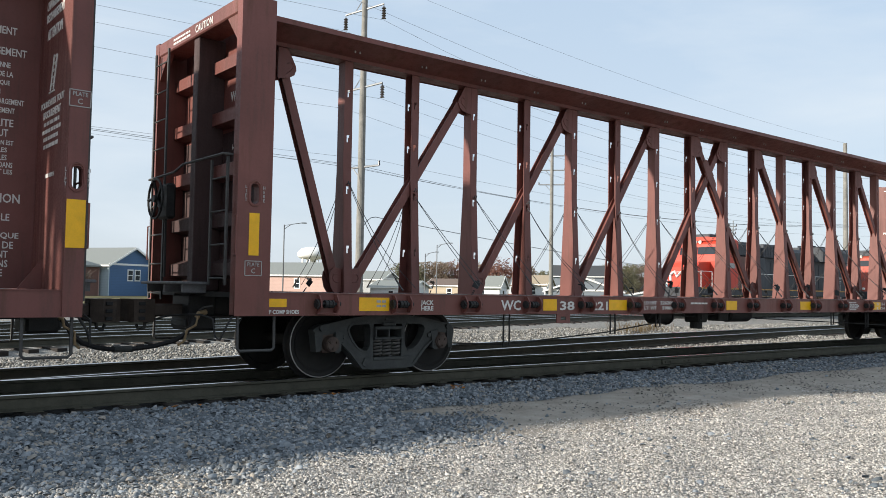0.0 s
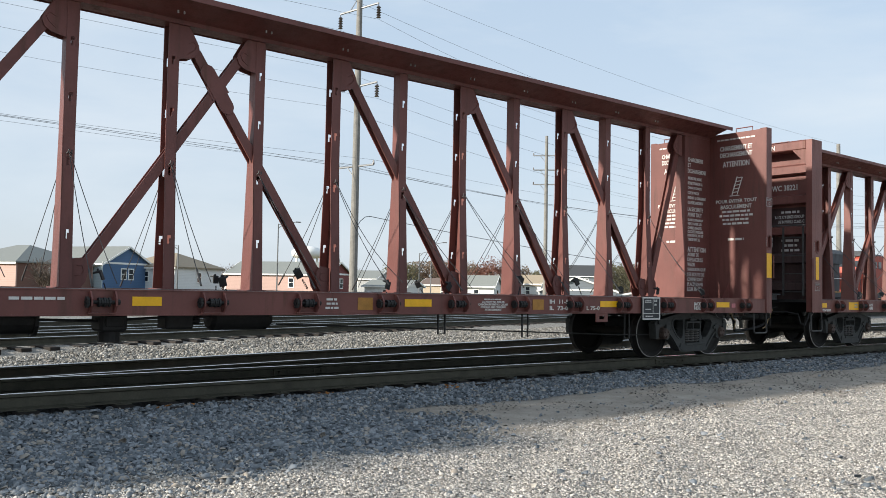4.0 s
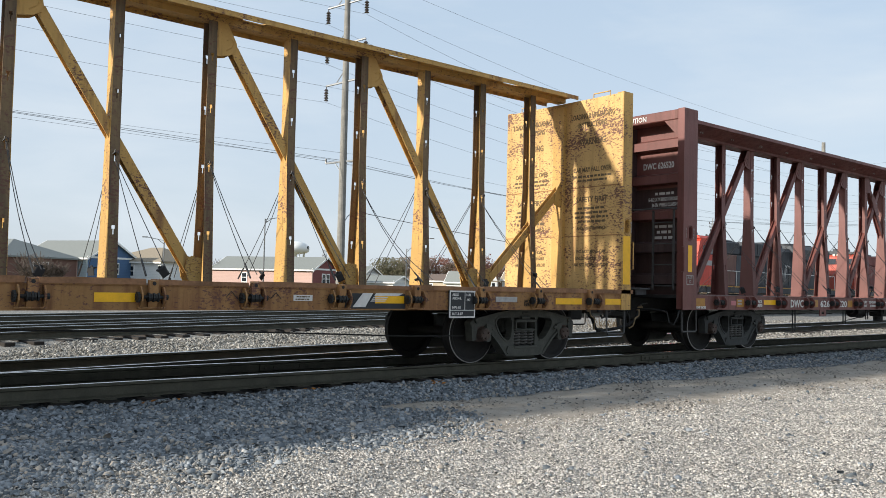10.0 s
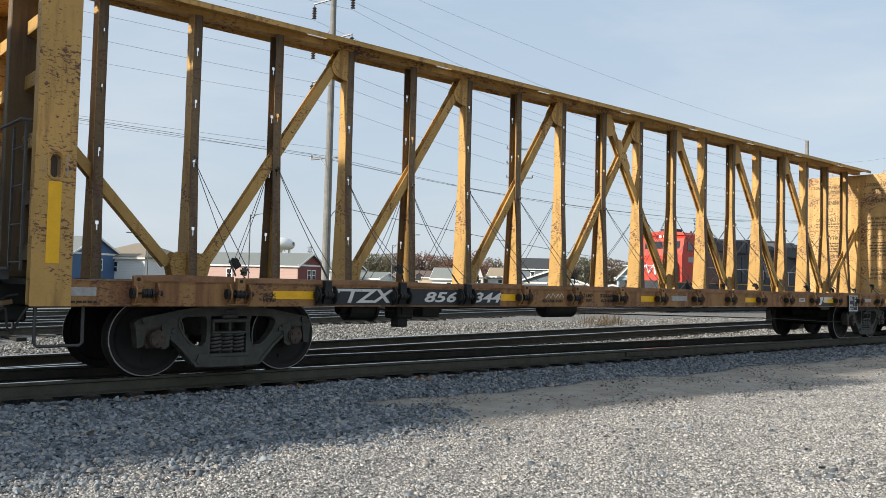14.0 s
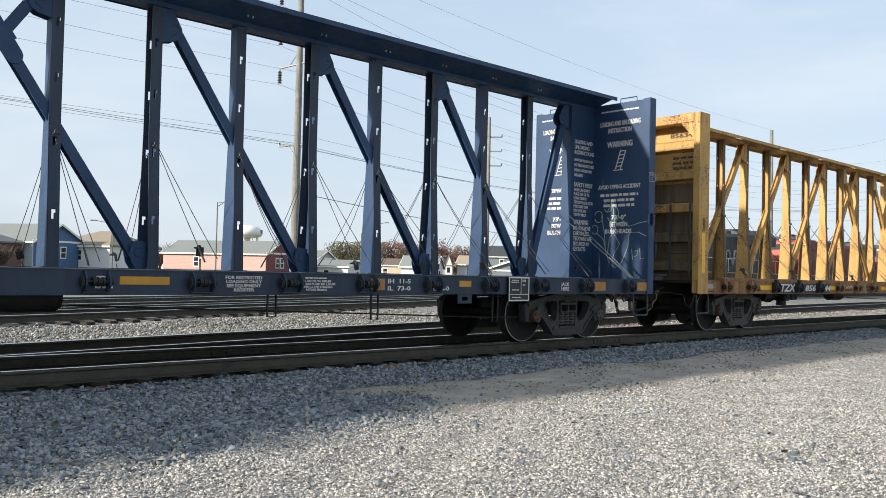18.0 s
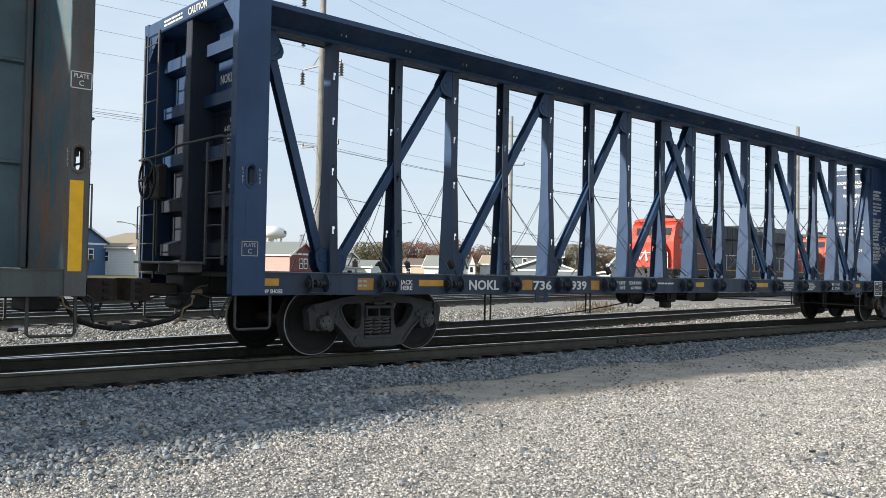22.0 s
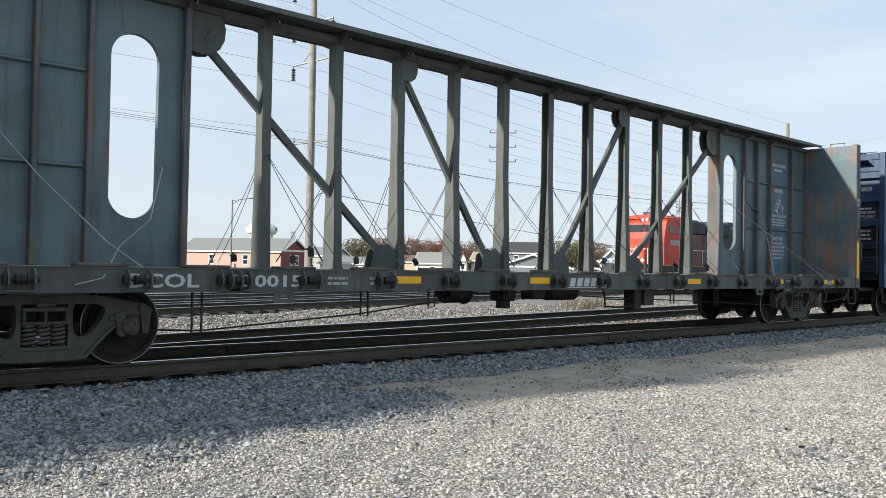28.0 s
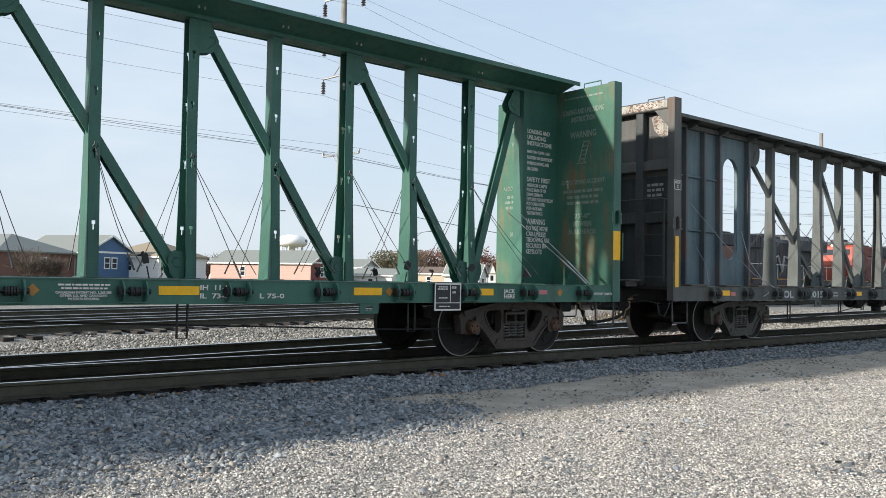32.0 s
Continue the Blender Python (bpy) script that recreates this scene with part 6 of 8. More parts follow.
    for pts in (((10.9, -0.12, 1.70), (10.5, -0.6, 1.45), (10.2, -1.35, 1.12)), ((6.74, -0.18, 2.95), (8.1, -0.80, 2.04), (9.5, -1.40, 1.10)), ((8.60, -0.18, 2.75), (7.9, -0.75, 1.95), (7.0, -1.36, 1.14)),
                ((-9.2, -0.21, 2.9), (-8.6, -0.6, 2.1), (-8.0, -1.0, 1.4), (-7.6, -1.47, 1.0)), ((-7.0, -0.12, 2.4), (-7.3, -0.5, 1.7), (-7.9, -1.1, 1.35), (-8.2, -1.46, 1.0), (-8.5, -1.5, 0.93)),
                ((-10.2, -1.3, 1.2), (-9.7, -0.9, 1.6), (-9.25, -0.3, 2.1))):
        part("loose_cable", Mb().tube(pts, 0.008, 5), M["cable_light"], car, "loose bright wire rope")
    for u0, u1, z0, z1 in ((-10.42, -9.62, 3.02, 2.66), (7.95, 8.52, 2.95, 2.74)):   # short ends of chain on the panels
        mb = Mb()
        n = 15
        for k in range(n):
            f = (k + 0.5) / n
            u, z = u0 + (u1 - u0) * f, z0 + (z1 - z0) * f - 0.10 * math.sin(math.pi * f)
            flat = k % 2
            ring = [(u + 0.034 * math.cos(t), -0.185 + (0.016 * math.sin(t) if flat else 0.0), z + (0.0 if flat else 0.018 * math.sin(t)) - 0.010 * math.cos(t)) for t in np.linspace(0, 2 * math.pi, 9)]
            mb.tube(ring, 0.006, 4)
        tagged(part("tie_down_chain", mb, M["steel_dark"], car), kind="stuff")
    sill_signs(car, spec)
    return car


ZR0, ZR1 = 0.945, 1.045


def spots(pairs, key="reflector", z0=ZR0, z1=ZR1):
    return [(a, b, z0, z1, key) for a, b in pairs]


BIG, MID, FINE = (0.055, 0.088), (0.050, 0.085), (0.031, 0.062)


def lines(z, step, size, *rows):
    return [(w, z - step * k, *size) for k, w in enumerate(rows)]


FR = (lines(4.03, 0.12, BIG, "CHARGEMENT", "ET", "DECHARGEMENT") + lines(3.635, 0.103, FINE, "ASSURE UNE BONNE", "REPARTITION DE LA", "CHARGE DE CHAQUE", "COTE DU WAGON", "PENDANT LE CHARGEMENT", "OU LE DECHARGEMENT")
      + lines(2.98, 0.115, MID, "LA SECURITE", "AVANT TOUT") + lines(2.75, 0.082, FINE, "QUAND LE WAGON EST", "VIDE, PASSER LES", "CHAINES DANS LES", "CROCHETS PUIS DANS", "LEUR FENTE, ET LES", "TENDRE AVEC LE")
      + lines(2.13, 0.11, (0.072, 0.105), "ATTENTION") + lines(2.02, 0.104, (0.050, 0.08), "AVANT DE", "DEPLACER LE", "WAGON", "S'ASSURER QUE", "LES BOUTS DE", "CHAINE SONT", "PLACES DANS", "LEUR FENTE"))
EN = (lines(3.84, 0.107, (0.052, 0.08), "LOADING AND", "UNLOADING", "INSTRUCTIONS") + lines(3.47, 0.10, FINE, "MAINTAIN EQUAL LOAD", "PATTERN ON BOTH SIDES", "DURING LOADING AND", "UNLOADING")
      + lines(2.98, 0.1, (0.050, 0.085), "SAFETY FIRST") + lines(2.875, 0.083, FINE, "WHEN CAR IS EMPTY", "PLACE END OF TIE", "DOWN CHAIN IN", "OPPOSITE FLOOR KEYSLOT", "POST CABLE OVER", "POST HOOK AND", "TIGHTEN WINCH")
      + lines(2.23, 0.10, (0.068, 0.10), "WARNING") + lines(2.11, 0.104, (0.050, 0.082), "DO NOT MOVE", "CAR UNLESS", "TIEDOWNS ARE", "SECURED IN", "KEYSLOTS"))
INNER_FR = dict(inner_text=[("CHARGEMENT ET", 4.30, 0.75, 0.10), ("DECHARGEMENT", 4.16, 0.75, 0.10), ("ATTENTION", 3.96, 0.62, 0.12), ("POUR EVITER TOUT", 3.17, 0.95, 0.075), ("BASCULEMENT", 3.05, 0.72, 0.085)], inner_bars=[(4.49, 1.05, 1, 0.06), (2.82, 0.85, 4, 0.085), (2.36, 0.5, 1, 0.09)])
INNER_EN = dict(inner_text=[("LOADING AND UNLOADING", 4.22, 0.95, 0.10), ("INSTRUCTION", 4.08, 0.55, 0.10), ("WARNING", 3.80, 0.60, 0.12), ("AVOID TIPPING ACCIDENT", 2.95, 1.0, 0.085), ("73'-0\"", 2.34, 0.35, 0.09), ("BETWEEN", 2.20, 0.42, 0.09), ("BULKHEADS", 2.06, 0.62, 0.09)], inner_bars=[(4.47, 1.05, 1, 0.06), (2.68, 0.95, 3, 0.105)])
REAR_SPEC = dict(rear_bars=[(-0.72, 3.10, 0.55, 1, 0.10), (-0.72, 2.34, 0.45, 3, 0.11)])
REAR_WORDS = [("6-1/2 X 9 BRGS GROUP", -0.70, 2.99, 0.70, 0.075), ("36 IN WHLS CLASS C", -0.74, 2.88, 0.62, 0.075), ("NO. 24 BRAKE BEAMS", -0.74, 2.77, 0.62, 0.075)]
SMALL = "letter"

brown_texts = dict(
    texts=[("2 INCH HF COMP SHOES", -11.27, -10.62, 0.862, 0.912, SMALL), ("JACK\nHERE", -8.76, -8.54, 0.90, 1.04, SMALL), ("LD LMT", -3.94, -3.60, 0.995, 1.055, SMALL), ("LT  WT", -3.94, -3.60, 0.905, 0.965, SMALL), ("U.S. PATENT NO. 4,802,420\nCANADIAN PATENT NO. 1,265,388\nOTHER U.S. AND CANADIAN\nPATENTS PENDING", 3.32, 3.90, 0.888, 1.032, SMALL), ("IH  11-5", 4.80, 5.22, 0.995, 1.06, SMALL), ("IL  73-0", 4.80, 5.22, 0.895, 0.96, SMALL), ("L 75-0", 5.66, 5.98, 0.895, 0.96, SMALL), ("JACK\nHERE", 8.62, 8.84, 0.90, 1.04, SMALL)],
    bars=[(3.36, 3.86, 1.038, 1.072, 1, SMALL), (0.76, 0.96, 0.90, 1.06, 3, SMALL), (-2.63, -2.06, 0.99, 1.05, 1, SMALL), (-9.5, -9.32, 0.93, 1.05, 2, "letter_dim")])


def with_texts(base, more):
    d = dict(base)
    d["texts"] = base["texts"] + more
    return d


wc = dict(with_texts(brown_texts, [("WC", -7.28, -6.88, 0.90, 1.05, SMALL), ("38", -6.03, -5.70, 0.90, 1.04, SMALL), ("221", -5.30, -4.90, 0.90, 1.04, SMALL), ("226200", -3.50, -3.12, 0.995, 1.055, SMALL), ("59800", -3.44, -3.12, 0.905, 0.965, SMALL)]),
          du=0.0, refl_list=spots([(-11.27, -10.79)]) + spots([(-9.75, -9.28), (-6.40, -6.10), (-4.86, -4.41), (-1.46, -1.10), (1.28, 1.72), (4.60, 5.0), (8.2, 8.6)], z0=0.895, z1=1.07), panel_text=FR, placard=7.3,
          rear_text=[("WC 38221", -0.58, 3.66, 0.62, 0.13)] + REAR_WORDS, guards=0.75, **INNER_FR, **REAR_SPEC)
dwc = dict(with_texts(brown_texts, [("DWC", -7.36, -6.79, 0.89, 1.06, SMALL), ("626", -6.01, -5.56, 0.90, 1.05, SMALL), ("520", -5.12, -4.69, 0.90, 1.05, SMALL), ("224200", -3.50, -3.12, 0.995, 1.055, SMALL), ("61800", -3.44, -3.12, 0.905, 0.965, SMALL)]),
           du=-0.07, du_front=0.16, refl_list=spots([(-8.47, -8.0), (-1.40, -1.08), (2.0, 2.46), (6.0, 6.47), (9.36, 9.79)]) + spots([(-11.15, -10.64), (-9.52, -9.25), (-6.35, -6.12), (-4.63, -4.40), (1.25, 1.48), (4.43, 4.67)], "reflector_old", 0.90, 1.06) + [(-9.72, -9.55, 0.93, 1.02, "red_tag"), (9.87, 10.0, 0.94, 1.02, "red_tag")],
           panel_text=FR, placard=7.3, rear_text=[("DWC 626520", -0.58, 3.66, 0.72, 0.13)] + REAR_WORDS, **INNER_FR, **REAR_SPEC)
nokl = dict(with_texts(brown_texts, [("NOKL", -7.45, -6.82, 0.90, 1.05, SMALL), ("736", -6.04, -5.60, 0.90, 1.05, SMALL), ("939", -5.10, -4.70, 0.90, 1.05, SMALL), ("224100", -3.50, -3.12, 0.995, 1.055, SMALL), ("61900", -3.44, -3.12, 0.905, 0.965, SMALL), ("FOR RESTRICTED\nLOADING ONLY\nSEE EQUIPMENT\nREGISTER", 2.30, 2.80, 0.88, 1.07, SMALL)]),
            du=-0.12, refl_list=spots([(-11.15, -10.67), (-8.42, -7.96), (1.03, 1.60), (-1.30, -1.0), (6.2, 6.45)], "reflector_amber", 0.955, 1.045) + spots([(-9.48, -9.22), (-6.3, -6.06), (-4.58, -4.35), (4.5, 4.75), (9.4, 9.9), (10.9, 11.3)], "reflector_old", 0.90, 1.06),
            sill=M["blue_sill"], panel_text=EN, placard=7.5, rear_text=[("NOKL 736939", -0.58, 3.66, 0.75, 0.13)] + REAR_WORDS, refl=M["blue"], flange=M["navy_flange"], odd_cap=M["bearing_red"], end_cables=True, cap=M["cap_grey"], truck=M["truck_steel"], inside=M["rear_navy"], rear_sheet=M["rear_navy"], **INNER_EN, **REAR_SPEC)
M["reflector_amber"] = plain("amber_reflective_sheet", (0.50, 0.25, 0.025), 0.45, vary=0.15, scale=9)
green = dict(texts=[("JACK\nHERE", -8.76, -8.54, 0.90, 1.04, SMALL), ("CANADIAN PATENT NO. 1,265,388\nOTHER U.S. AND CANADIAN\nPATENTS PENDING", 2.30, 2.86, 0.89, 0.985, SMALL), ("IH  11-5", 3.85, 4.20, 1.0, 1.06, SMALL), ("IL  73-0", 3.85, 4.20, 0.905, 0.965, SMALL), ("L 75-0", 4.60, 4.93, 0.905, 0.965, SMALL), ("JACK\nHERE", 8.66, 8.90, 0.90, 1.04, SMALL), ("2 INCH 10\" COMP SHOES", 10.72, 11.35, 0.95, 0.995, SMALL)],
             bars=[(2.27, 2.90, 0.995, 1.07, 2, SMALL)], du=0.0,
             refl_list=spots([(3.37, 3.84), (5.95, 6.40), (8.05, 8.45), (-8.4, -7.9), (-4.5, -4.0), (-0.5, 0.0)]) + [(2.0, 2.17, 0.93, 1.06, "diamond"), (6.44, 6.60, 0.93, 1.06, "diamond"), (9.84, 10.0, 0.93, 1.06, "diamond"), (9.42, 9.62, 0.96, 1.03, "red_tag")],
             panel_text=EN, placard=7.52, hangers=((3.7, 0.45), (-4.62, 0.50), (7.0, 0.44)), end_cables=True, plate=False, keyhole=True, inner_ink="letter_green", sheet=M["green_rusty"], truck=M["truck_rust"], cap=M["bearing_red"], **INNER_EN, **REAR_SPEC)
ttzx = dict(keyhole=True, slant=0.25, winch_at=0.02, dark_span=(-8.1, -4.7), brakes=(-7.05, -6.35, -5.85, -2.9), rods=False, du=-0.04, tall=1.031, slim=0.87, rear_sheet=M["rear_yellow"], flange=M["flange_rust"], open_end=True, pockets=True, holes=[2.438 * k - 0.08 for k in range(-4, 5)], texts=[("TTZX", -7.80, -6.76, 0.89, 1.07, SMALL), ("856", -6.22, -5.61, 0.90, 1.05, SMALL), ("344", -5.26, -4.70, 0.90, 1.05, SMALL), ("LD LMT", -2.82, -2.50, 1.0, 1.055, "letter_black"), ("LT WT", -2.82, -2.52, 0.915, 0.97, "letter_black"), ("223600", -2.31, -1.90, 1.0, 1.055, "letter_black"), ("62400", -2.28, -1.90, 0.915, 0.97, "letter_black"), ("RELEASE ROD", -3.76, -3.28, 0.91, 0.955, "placard"), ("JACK\nHERE", -8.76, -8.58, 0.90, 1.0, "letter_black"), ("JACK\nHERE", 8.9, 9.05, 0.90, 1.0, "letter_black")],
            bars=[(-11.2, -10.65, 0.865, 0.91, 1, "letter_black")],
            refl_list=[(-8.02, -4.72, 0.852, 1.085, "placard"), (5.62, 6.60, 0.86, 1.06, "placard")] + spots([(-8.62, -8.03), (6.10, 6.58), (9.62, 10.25)], z0=0.93, z1=1.03) + spots([(-4.70, -4.32), (-1.13, -0.68), (2.5, 3.0), (10.85, 11.3)], z0=0.93, z1=1.03) + [(-11.23, -10.72, 0.95, 1.04, "letter_dim"), (-0.18, 0.33, 0.95, 1.04, "letter_dim"), (8.3, 8.75, 0.96, 1.04, "letter_dim")],
            placard=7.6, plate_words=(("ABDX", -0.135, 1.06, 0.12), ("ABDX-L", -0.11, 1.01, 0.17), ("NPL-81", -0.115, 0.88, 0.16), ("BLT-3-07", -0.09, 0.79, 0.20)), ink="letter_brown", sheet=M["yellow_flaked"], sill=M["rusty_yellow"], winch_mat=M["rusty_yellow"], rear_text=[("856344", -0.84, 4.25, 0.66, 0.10)],
            inner_text=[("LOADING & UNLOADING", 4.32, 1.0, 0.10), ("INSTRUCTIONS", 4.16, 0.66, 0.10), ("WARNING", 3.85, 0.6, 0.12), ("CAR MAY FALL OVER", 3.34, 0.86, 0.09), ("SAFETY FIRST", 2.80, 0.72, 0.10), ("AND TIGHTEN WINCH", 2.28, 0.68, 0.06), ("DO NOT MOVE CAR", 1.86, 0.66, 0.065), ("UNLESS CABLE & HOOKS", 1.74, 0.72, 0.06), ("ARE SECURED IN KEYSLOTS", 1.62, 0.80, 0.06)], inner_bars=[(3.18, 0.9, 2, 0.075), (2.52, 0.85, 4, 0.08)], bar_ink="letter_brown", rear_bars=[(-0.84, 3.65, 0.55, 3, 0.11)], tower_sign=False)
bcol = dict(du=-0.05, texts=[("BCOL", -7.86, -7.04, 0.895, 1.055, "letter_pale"), ("730015", -6.66, -5.66, 0.90, 1.05, "letter_pale")], bars=[(-5.3, -4.9, 0.91, 1.05, 2, "letter_dim"), (-4.6, -4.4, 0.91, 1.05, 2, "letter_dim"), (7.44, 7.74, 0.98, 1.04, 2, "letter_dim"), (7.46, 7.72, 0.79, 0.82, 1, "letter_dim"), (10.45, 10.75, 0.95, 1.02, 1, "letter_dim"), (-3.3, -2.8, 0.97, 1.03, 1, "letter_dim")],
            refl_list=spots([(-10.06, -9.58), (-4.11, -3.66), (-1.34, -0.86), (3.33, 3.80), (7.0, 7.36), (9.51, 9.70), (9.95, 10.10)]) + [(-9.54, -9.38, 0.94, 1.02, "red_tag"), (8.95, 9.15, 0.93, 1.03, "red_tag"), (-9.9, -9.5, 0.85, 0.92, "grey_sill"), (7.37, 7.80, 0.765, 1.065, "placard"), (9.75, 9.90, 0.93, 1.02, "letter_dim")],
            sill=M["grey_deck"], post_mat=M["grey_sill"], rib_mat=M["grey_rusty"], chord=M["grey_sill"], bulk=M["grey_post"], sheet=M["grey_bulk"], truck=M["truck_dusty"], cap=M["bearing"], winch_mat=M["grey_sill"], bz0=1.10, bz1=2.05, bw=0.055, plate_ink="letter", plate_z=3.0, winch_at=-0.09, stiff=(-0.62, 0.08, 0.72), ribs=(3.42, 2.42), inside=M["rear_grey"])
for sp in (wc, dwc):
    sp.update(inside=M["rear_brown"], rear_sheet=M["rear_brown"])
ttzx.update(inside=M["rear_yellow"], ribs=(4.02, 3.38, 2.68, 2.04, 1.42), bz0=1.28, bz1=2.12, plate=False, truck=M["truck_dusty"])

car_1 = centre_beam_car("brown steel centre-beam lumber flatcar, empty, with truss posts and bulkheads", 69.46, M["brown"], wc, 1)
car_2 = centre_beam_car("dark brown steel centre-beam flatcar, empty, with hanging tie-down cables", 44.85, M["brown2"], dwc, 2)
END_F, INNER_F, END_R, INNER_R = 11.47, 11.22, 11.42, 11.02
car_3 = centre_beam_car("faded yellow centre-beam flatcar with flaking paint and rust", 20.35, M["yellow"], ttzx, 3)
END_F, INNER_F, END_R, INNER_R = 11.295, 11.095, 11.425, 10.995
TRUCKS = (9.10, -9.0)
car_4 = centre_beam_car("navy blue centre-beam flatcar with white stencilled lettering", -4.02, M["blue"], nokl, 4)
END_F, INNER_F, END_R, INNER_R = 11.58, 11.36, 11.58, 11.36
TRUCKS = (8.73, -8.66)
car_5 = panel_car("weathered blue-grey flatcar with solid end panels and oval openings", -28.70, M["grey"], bcol, 5)
END_F, INNER_F, END_R, INNER_R = 11.43, 11.23, 11.47, 11.03
TRUCKS = (9.23, -9.06)
car_6 = centre_beam_car("green centre-beam flatcar with rust-stained bulkhead", -53.27, M["green"], green, 6)
NAVY_INNER = 11.095

# company mark on the grey wagon's sill, as plain strokes
for k in range(6):
    u = -0.40 + 0.19 * k
    part("company_mark", Mb().prism([(u, 0.90), (u + 0.14, 0.90), (u + 0.17, 1.045), (u + 0.03, 1.045)], "y", -SILL_Y - 0.006, -SILL_Y - 0.003), M["letter_pale"], car_5, "faded white company mark in plain strokes")
mb = Mb().box(-0.44, 0.72, -SILL_Y - 0.006, -SILL_Y - 0.003, 0.875, 0.888)
part("company_mark", mb, M["letter_pale"], car_5, "faded white company mark in plain strokes")
# slanted white company strokes on the yellow wagon's dark patch
mb = Mb()
for shape in ([(5.70, 0.88), (5.90, 0.88), (6.02, 1.065), (5.86, 1.065)], [(6.04, 1.03), (6.07, 1.066), (6.52, 1.066), (6.44, 1.03)],
              [(5.98, 0.955), (6.22, 0.955), (6.23, 0.967), (5.99, 0.967)], [(6.0, 0.98), (6.24, 0.98), (6.25, 0.992), (6.01, 0.992)], [(6.02, 1.005), (6.26, 1.005), (6.27, 1.017), (6.03, 1.017)]):
    mb.prism(shape, "y", -SILL_Y - 0.009, -SILL_Y - 0.007)
tagged(part("company_mark", mb, M["letter"], car_3, "white company mark in plain strokes"), kind="stuff")
bp = part("builder_plate", Mb().box(4.83, 5.10, -SILL_Y - 0.007, -SILL_Y - 0.003, 0.955, 1.03, 0.001), M["letter"], car_3, "small white plate with brown writing")
bars(bp, M["letter_brown"], (4.965, -SILL_Y - 0.008, 0.992), 0.22, 2, 0.032, seed=9)
# quick scrawls on the yellow wagon's sill, one chalky, one dark
for u0, key, n, k in ((-3.72, "letter", 9, 0.055), (3.95, "placard", 11, 0.07)):
    rs = random.Random(int(u0 * 100))
    pts = [(u0 + k * q + rs.uniform(-0.02, 0.02), -SILL_Y - 0.004, 1.01 + (0.045 if q % 2 else -0.035) * rs.uniform(0.5, 1.2)) for q in range(n)]
    part("scrawl", Mb().tube(pts, 0.006, 4), M[key], car_3)
# chalk-like loops of spray paint on the blue wagon's front bulkhead
M["spray"] = plain("pale_green_spray_paint", (0.33, 0.41, 0.33), 0.6, vary=0.4)
mb = Mb()
for v, z, r in ((0.27, 2.36, 0.10), (0.50, 2.56, 0.10), (0.18, 2.10, 0.08), (0.62, 2.40, 0.14)):
    mb.tube([(NAVY_INNER - 0.004, -v + r * math.cos(t), z + r * 1.15 * math.sin(t)) for t in np.linspace(0.3, 5.9, 12)], 0.009, 4)
for stroke in (((0.34, 2.38), (0.42, 2.03), (0.45, 1.68), (0.54, 1.44), (0.68, 1.33), (0.84, 1.44), (0.98, 1.74), (1.01, 2.03), (1.23, 2.03), (1.40, 1.95)),
               ((0.56, 2.15), (0.79, 1.80), (0.68, 1.65), (0.62, 1.50)), ((0.73, 2.38), (1.0, 2.15), (1.23, 2.21), (1.41, 2.24)), ((0.62, 2.56), (0.68, 2.09), (0.54, 1.91), (0.50, 1.60)),
               ((0.24, 2.02), (0.40, 1.90), (0.44, 1.75)), ((1.07, 1.70), (1.10, 1.50)), ((1.14, 1.66), (1.20, 1.68), (1.20, 1.58), (1.14, 1.55)), ((1.26, 1.72), (1.27, 1.52), (1.35, 1.52))):
    mb.tube([(NAVY_INNER - 0.004, -v, z) for v, z in stroke], 0.009, 4)
part("spray_tag", mb, M["spray"], car_4, "pale scrawled spray paint")

# ---------------------------------------------------------------- locomotives on the far track
M["loco_rust"] = paint("sun_faded_red_paint", (0.36, 0.060, 0.035), (0.14, 0.06, 0.04), 0.3, rough=0.5)
M["loco_red"] = paint("orange_red_locomotive_paint", (0.52, 0.047, 0.024), (0.25, 0.05, 0.02), 0.05, rough=0.4, fade=0.1, grime=(0.2, 0.05, 0.03))
M["loco_black"] = paint("black_locomotive_paint", (0.020, 0.023, 0.029), (0.035, 0.033, 0.034), 0.1, rough=0.45, fade=0.3, grime=(0.026, 0.027, 0.030))
M["loco_grey"] = paint("weathered_grey_hood", (0.055, 0.060, 0.068), (0.06, 0.052, 0.05), 0.2, rough=0.6, grime=(0.03, 0.032, 0.035))
M["loco_maroon"] = paint("oxide_red_hood", (0.17, 0.035, 0.028), (0.14, 0.05, 0.03), 0.3, rough=0.55)
M["loco_dusty"] = paint("dusty_red_brown_locomotive_paint", (0.15, 0.075, 0.06), (0.12, 0.07, 0.05), 0.3, rough=0.6)
M["loco_yellow"] = paint("dull_yellow_stripe", (0.40, 0.20, 0.03), (0.2, 0.1, 0.04), 0.2)
M["glass"] = glow_free_glass("dark_window_glass")
M["white_paint"] = plain("white_paint", (0.78, 0.78, 0.76), 0.5, vary=0.08)
M["lamp_glass"] = plain("headlight_lens", (0.8, 0.78, 0.7), 0.2, vary=0.05)


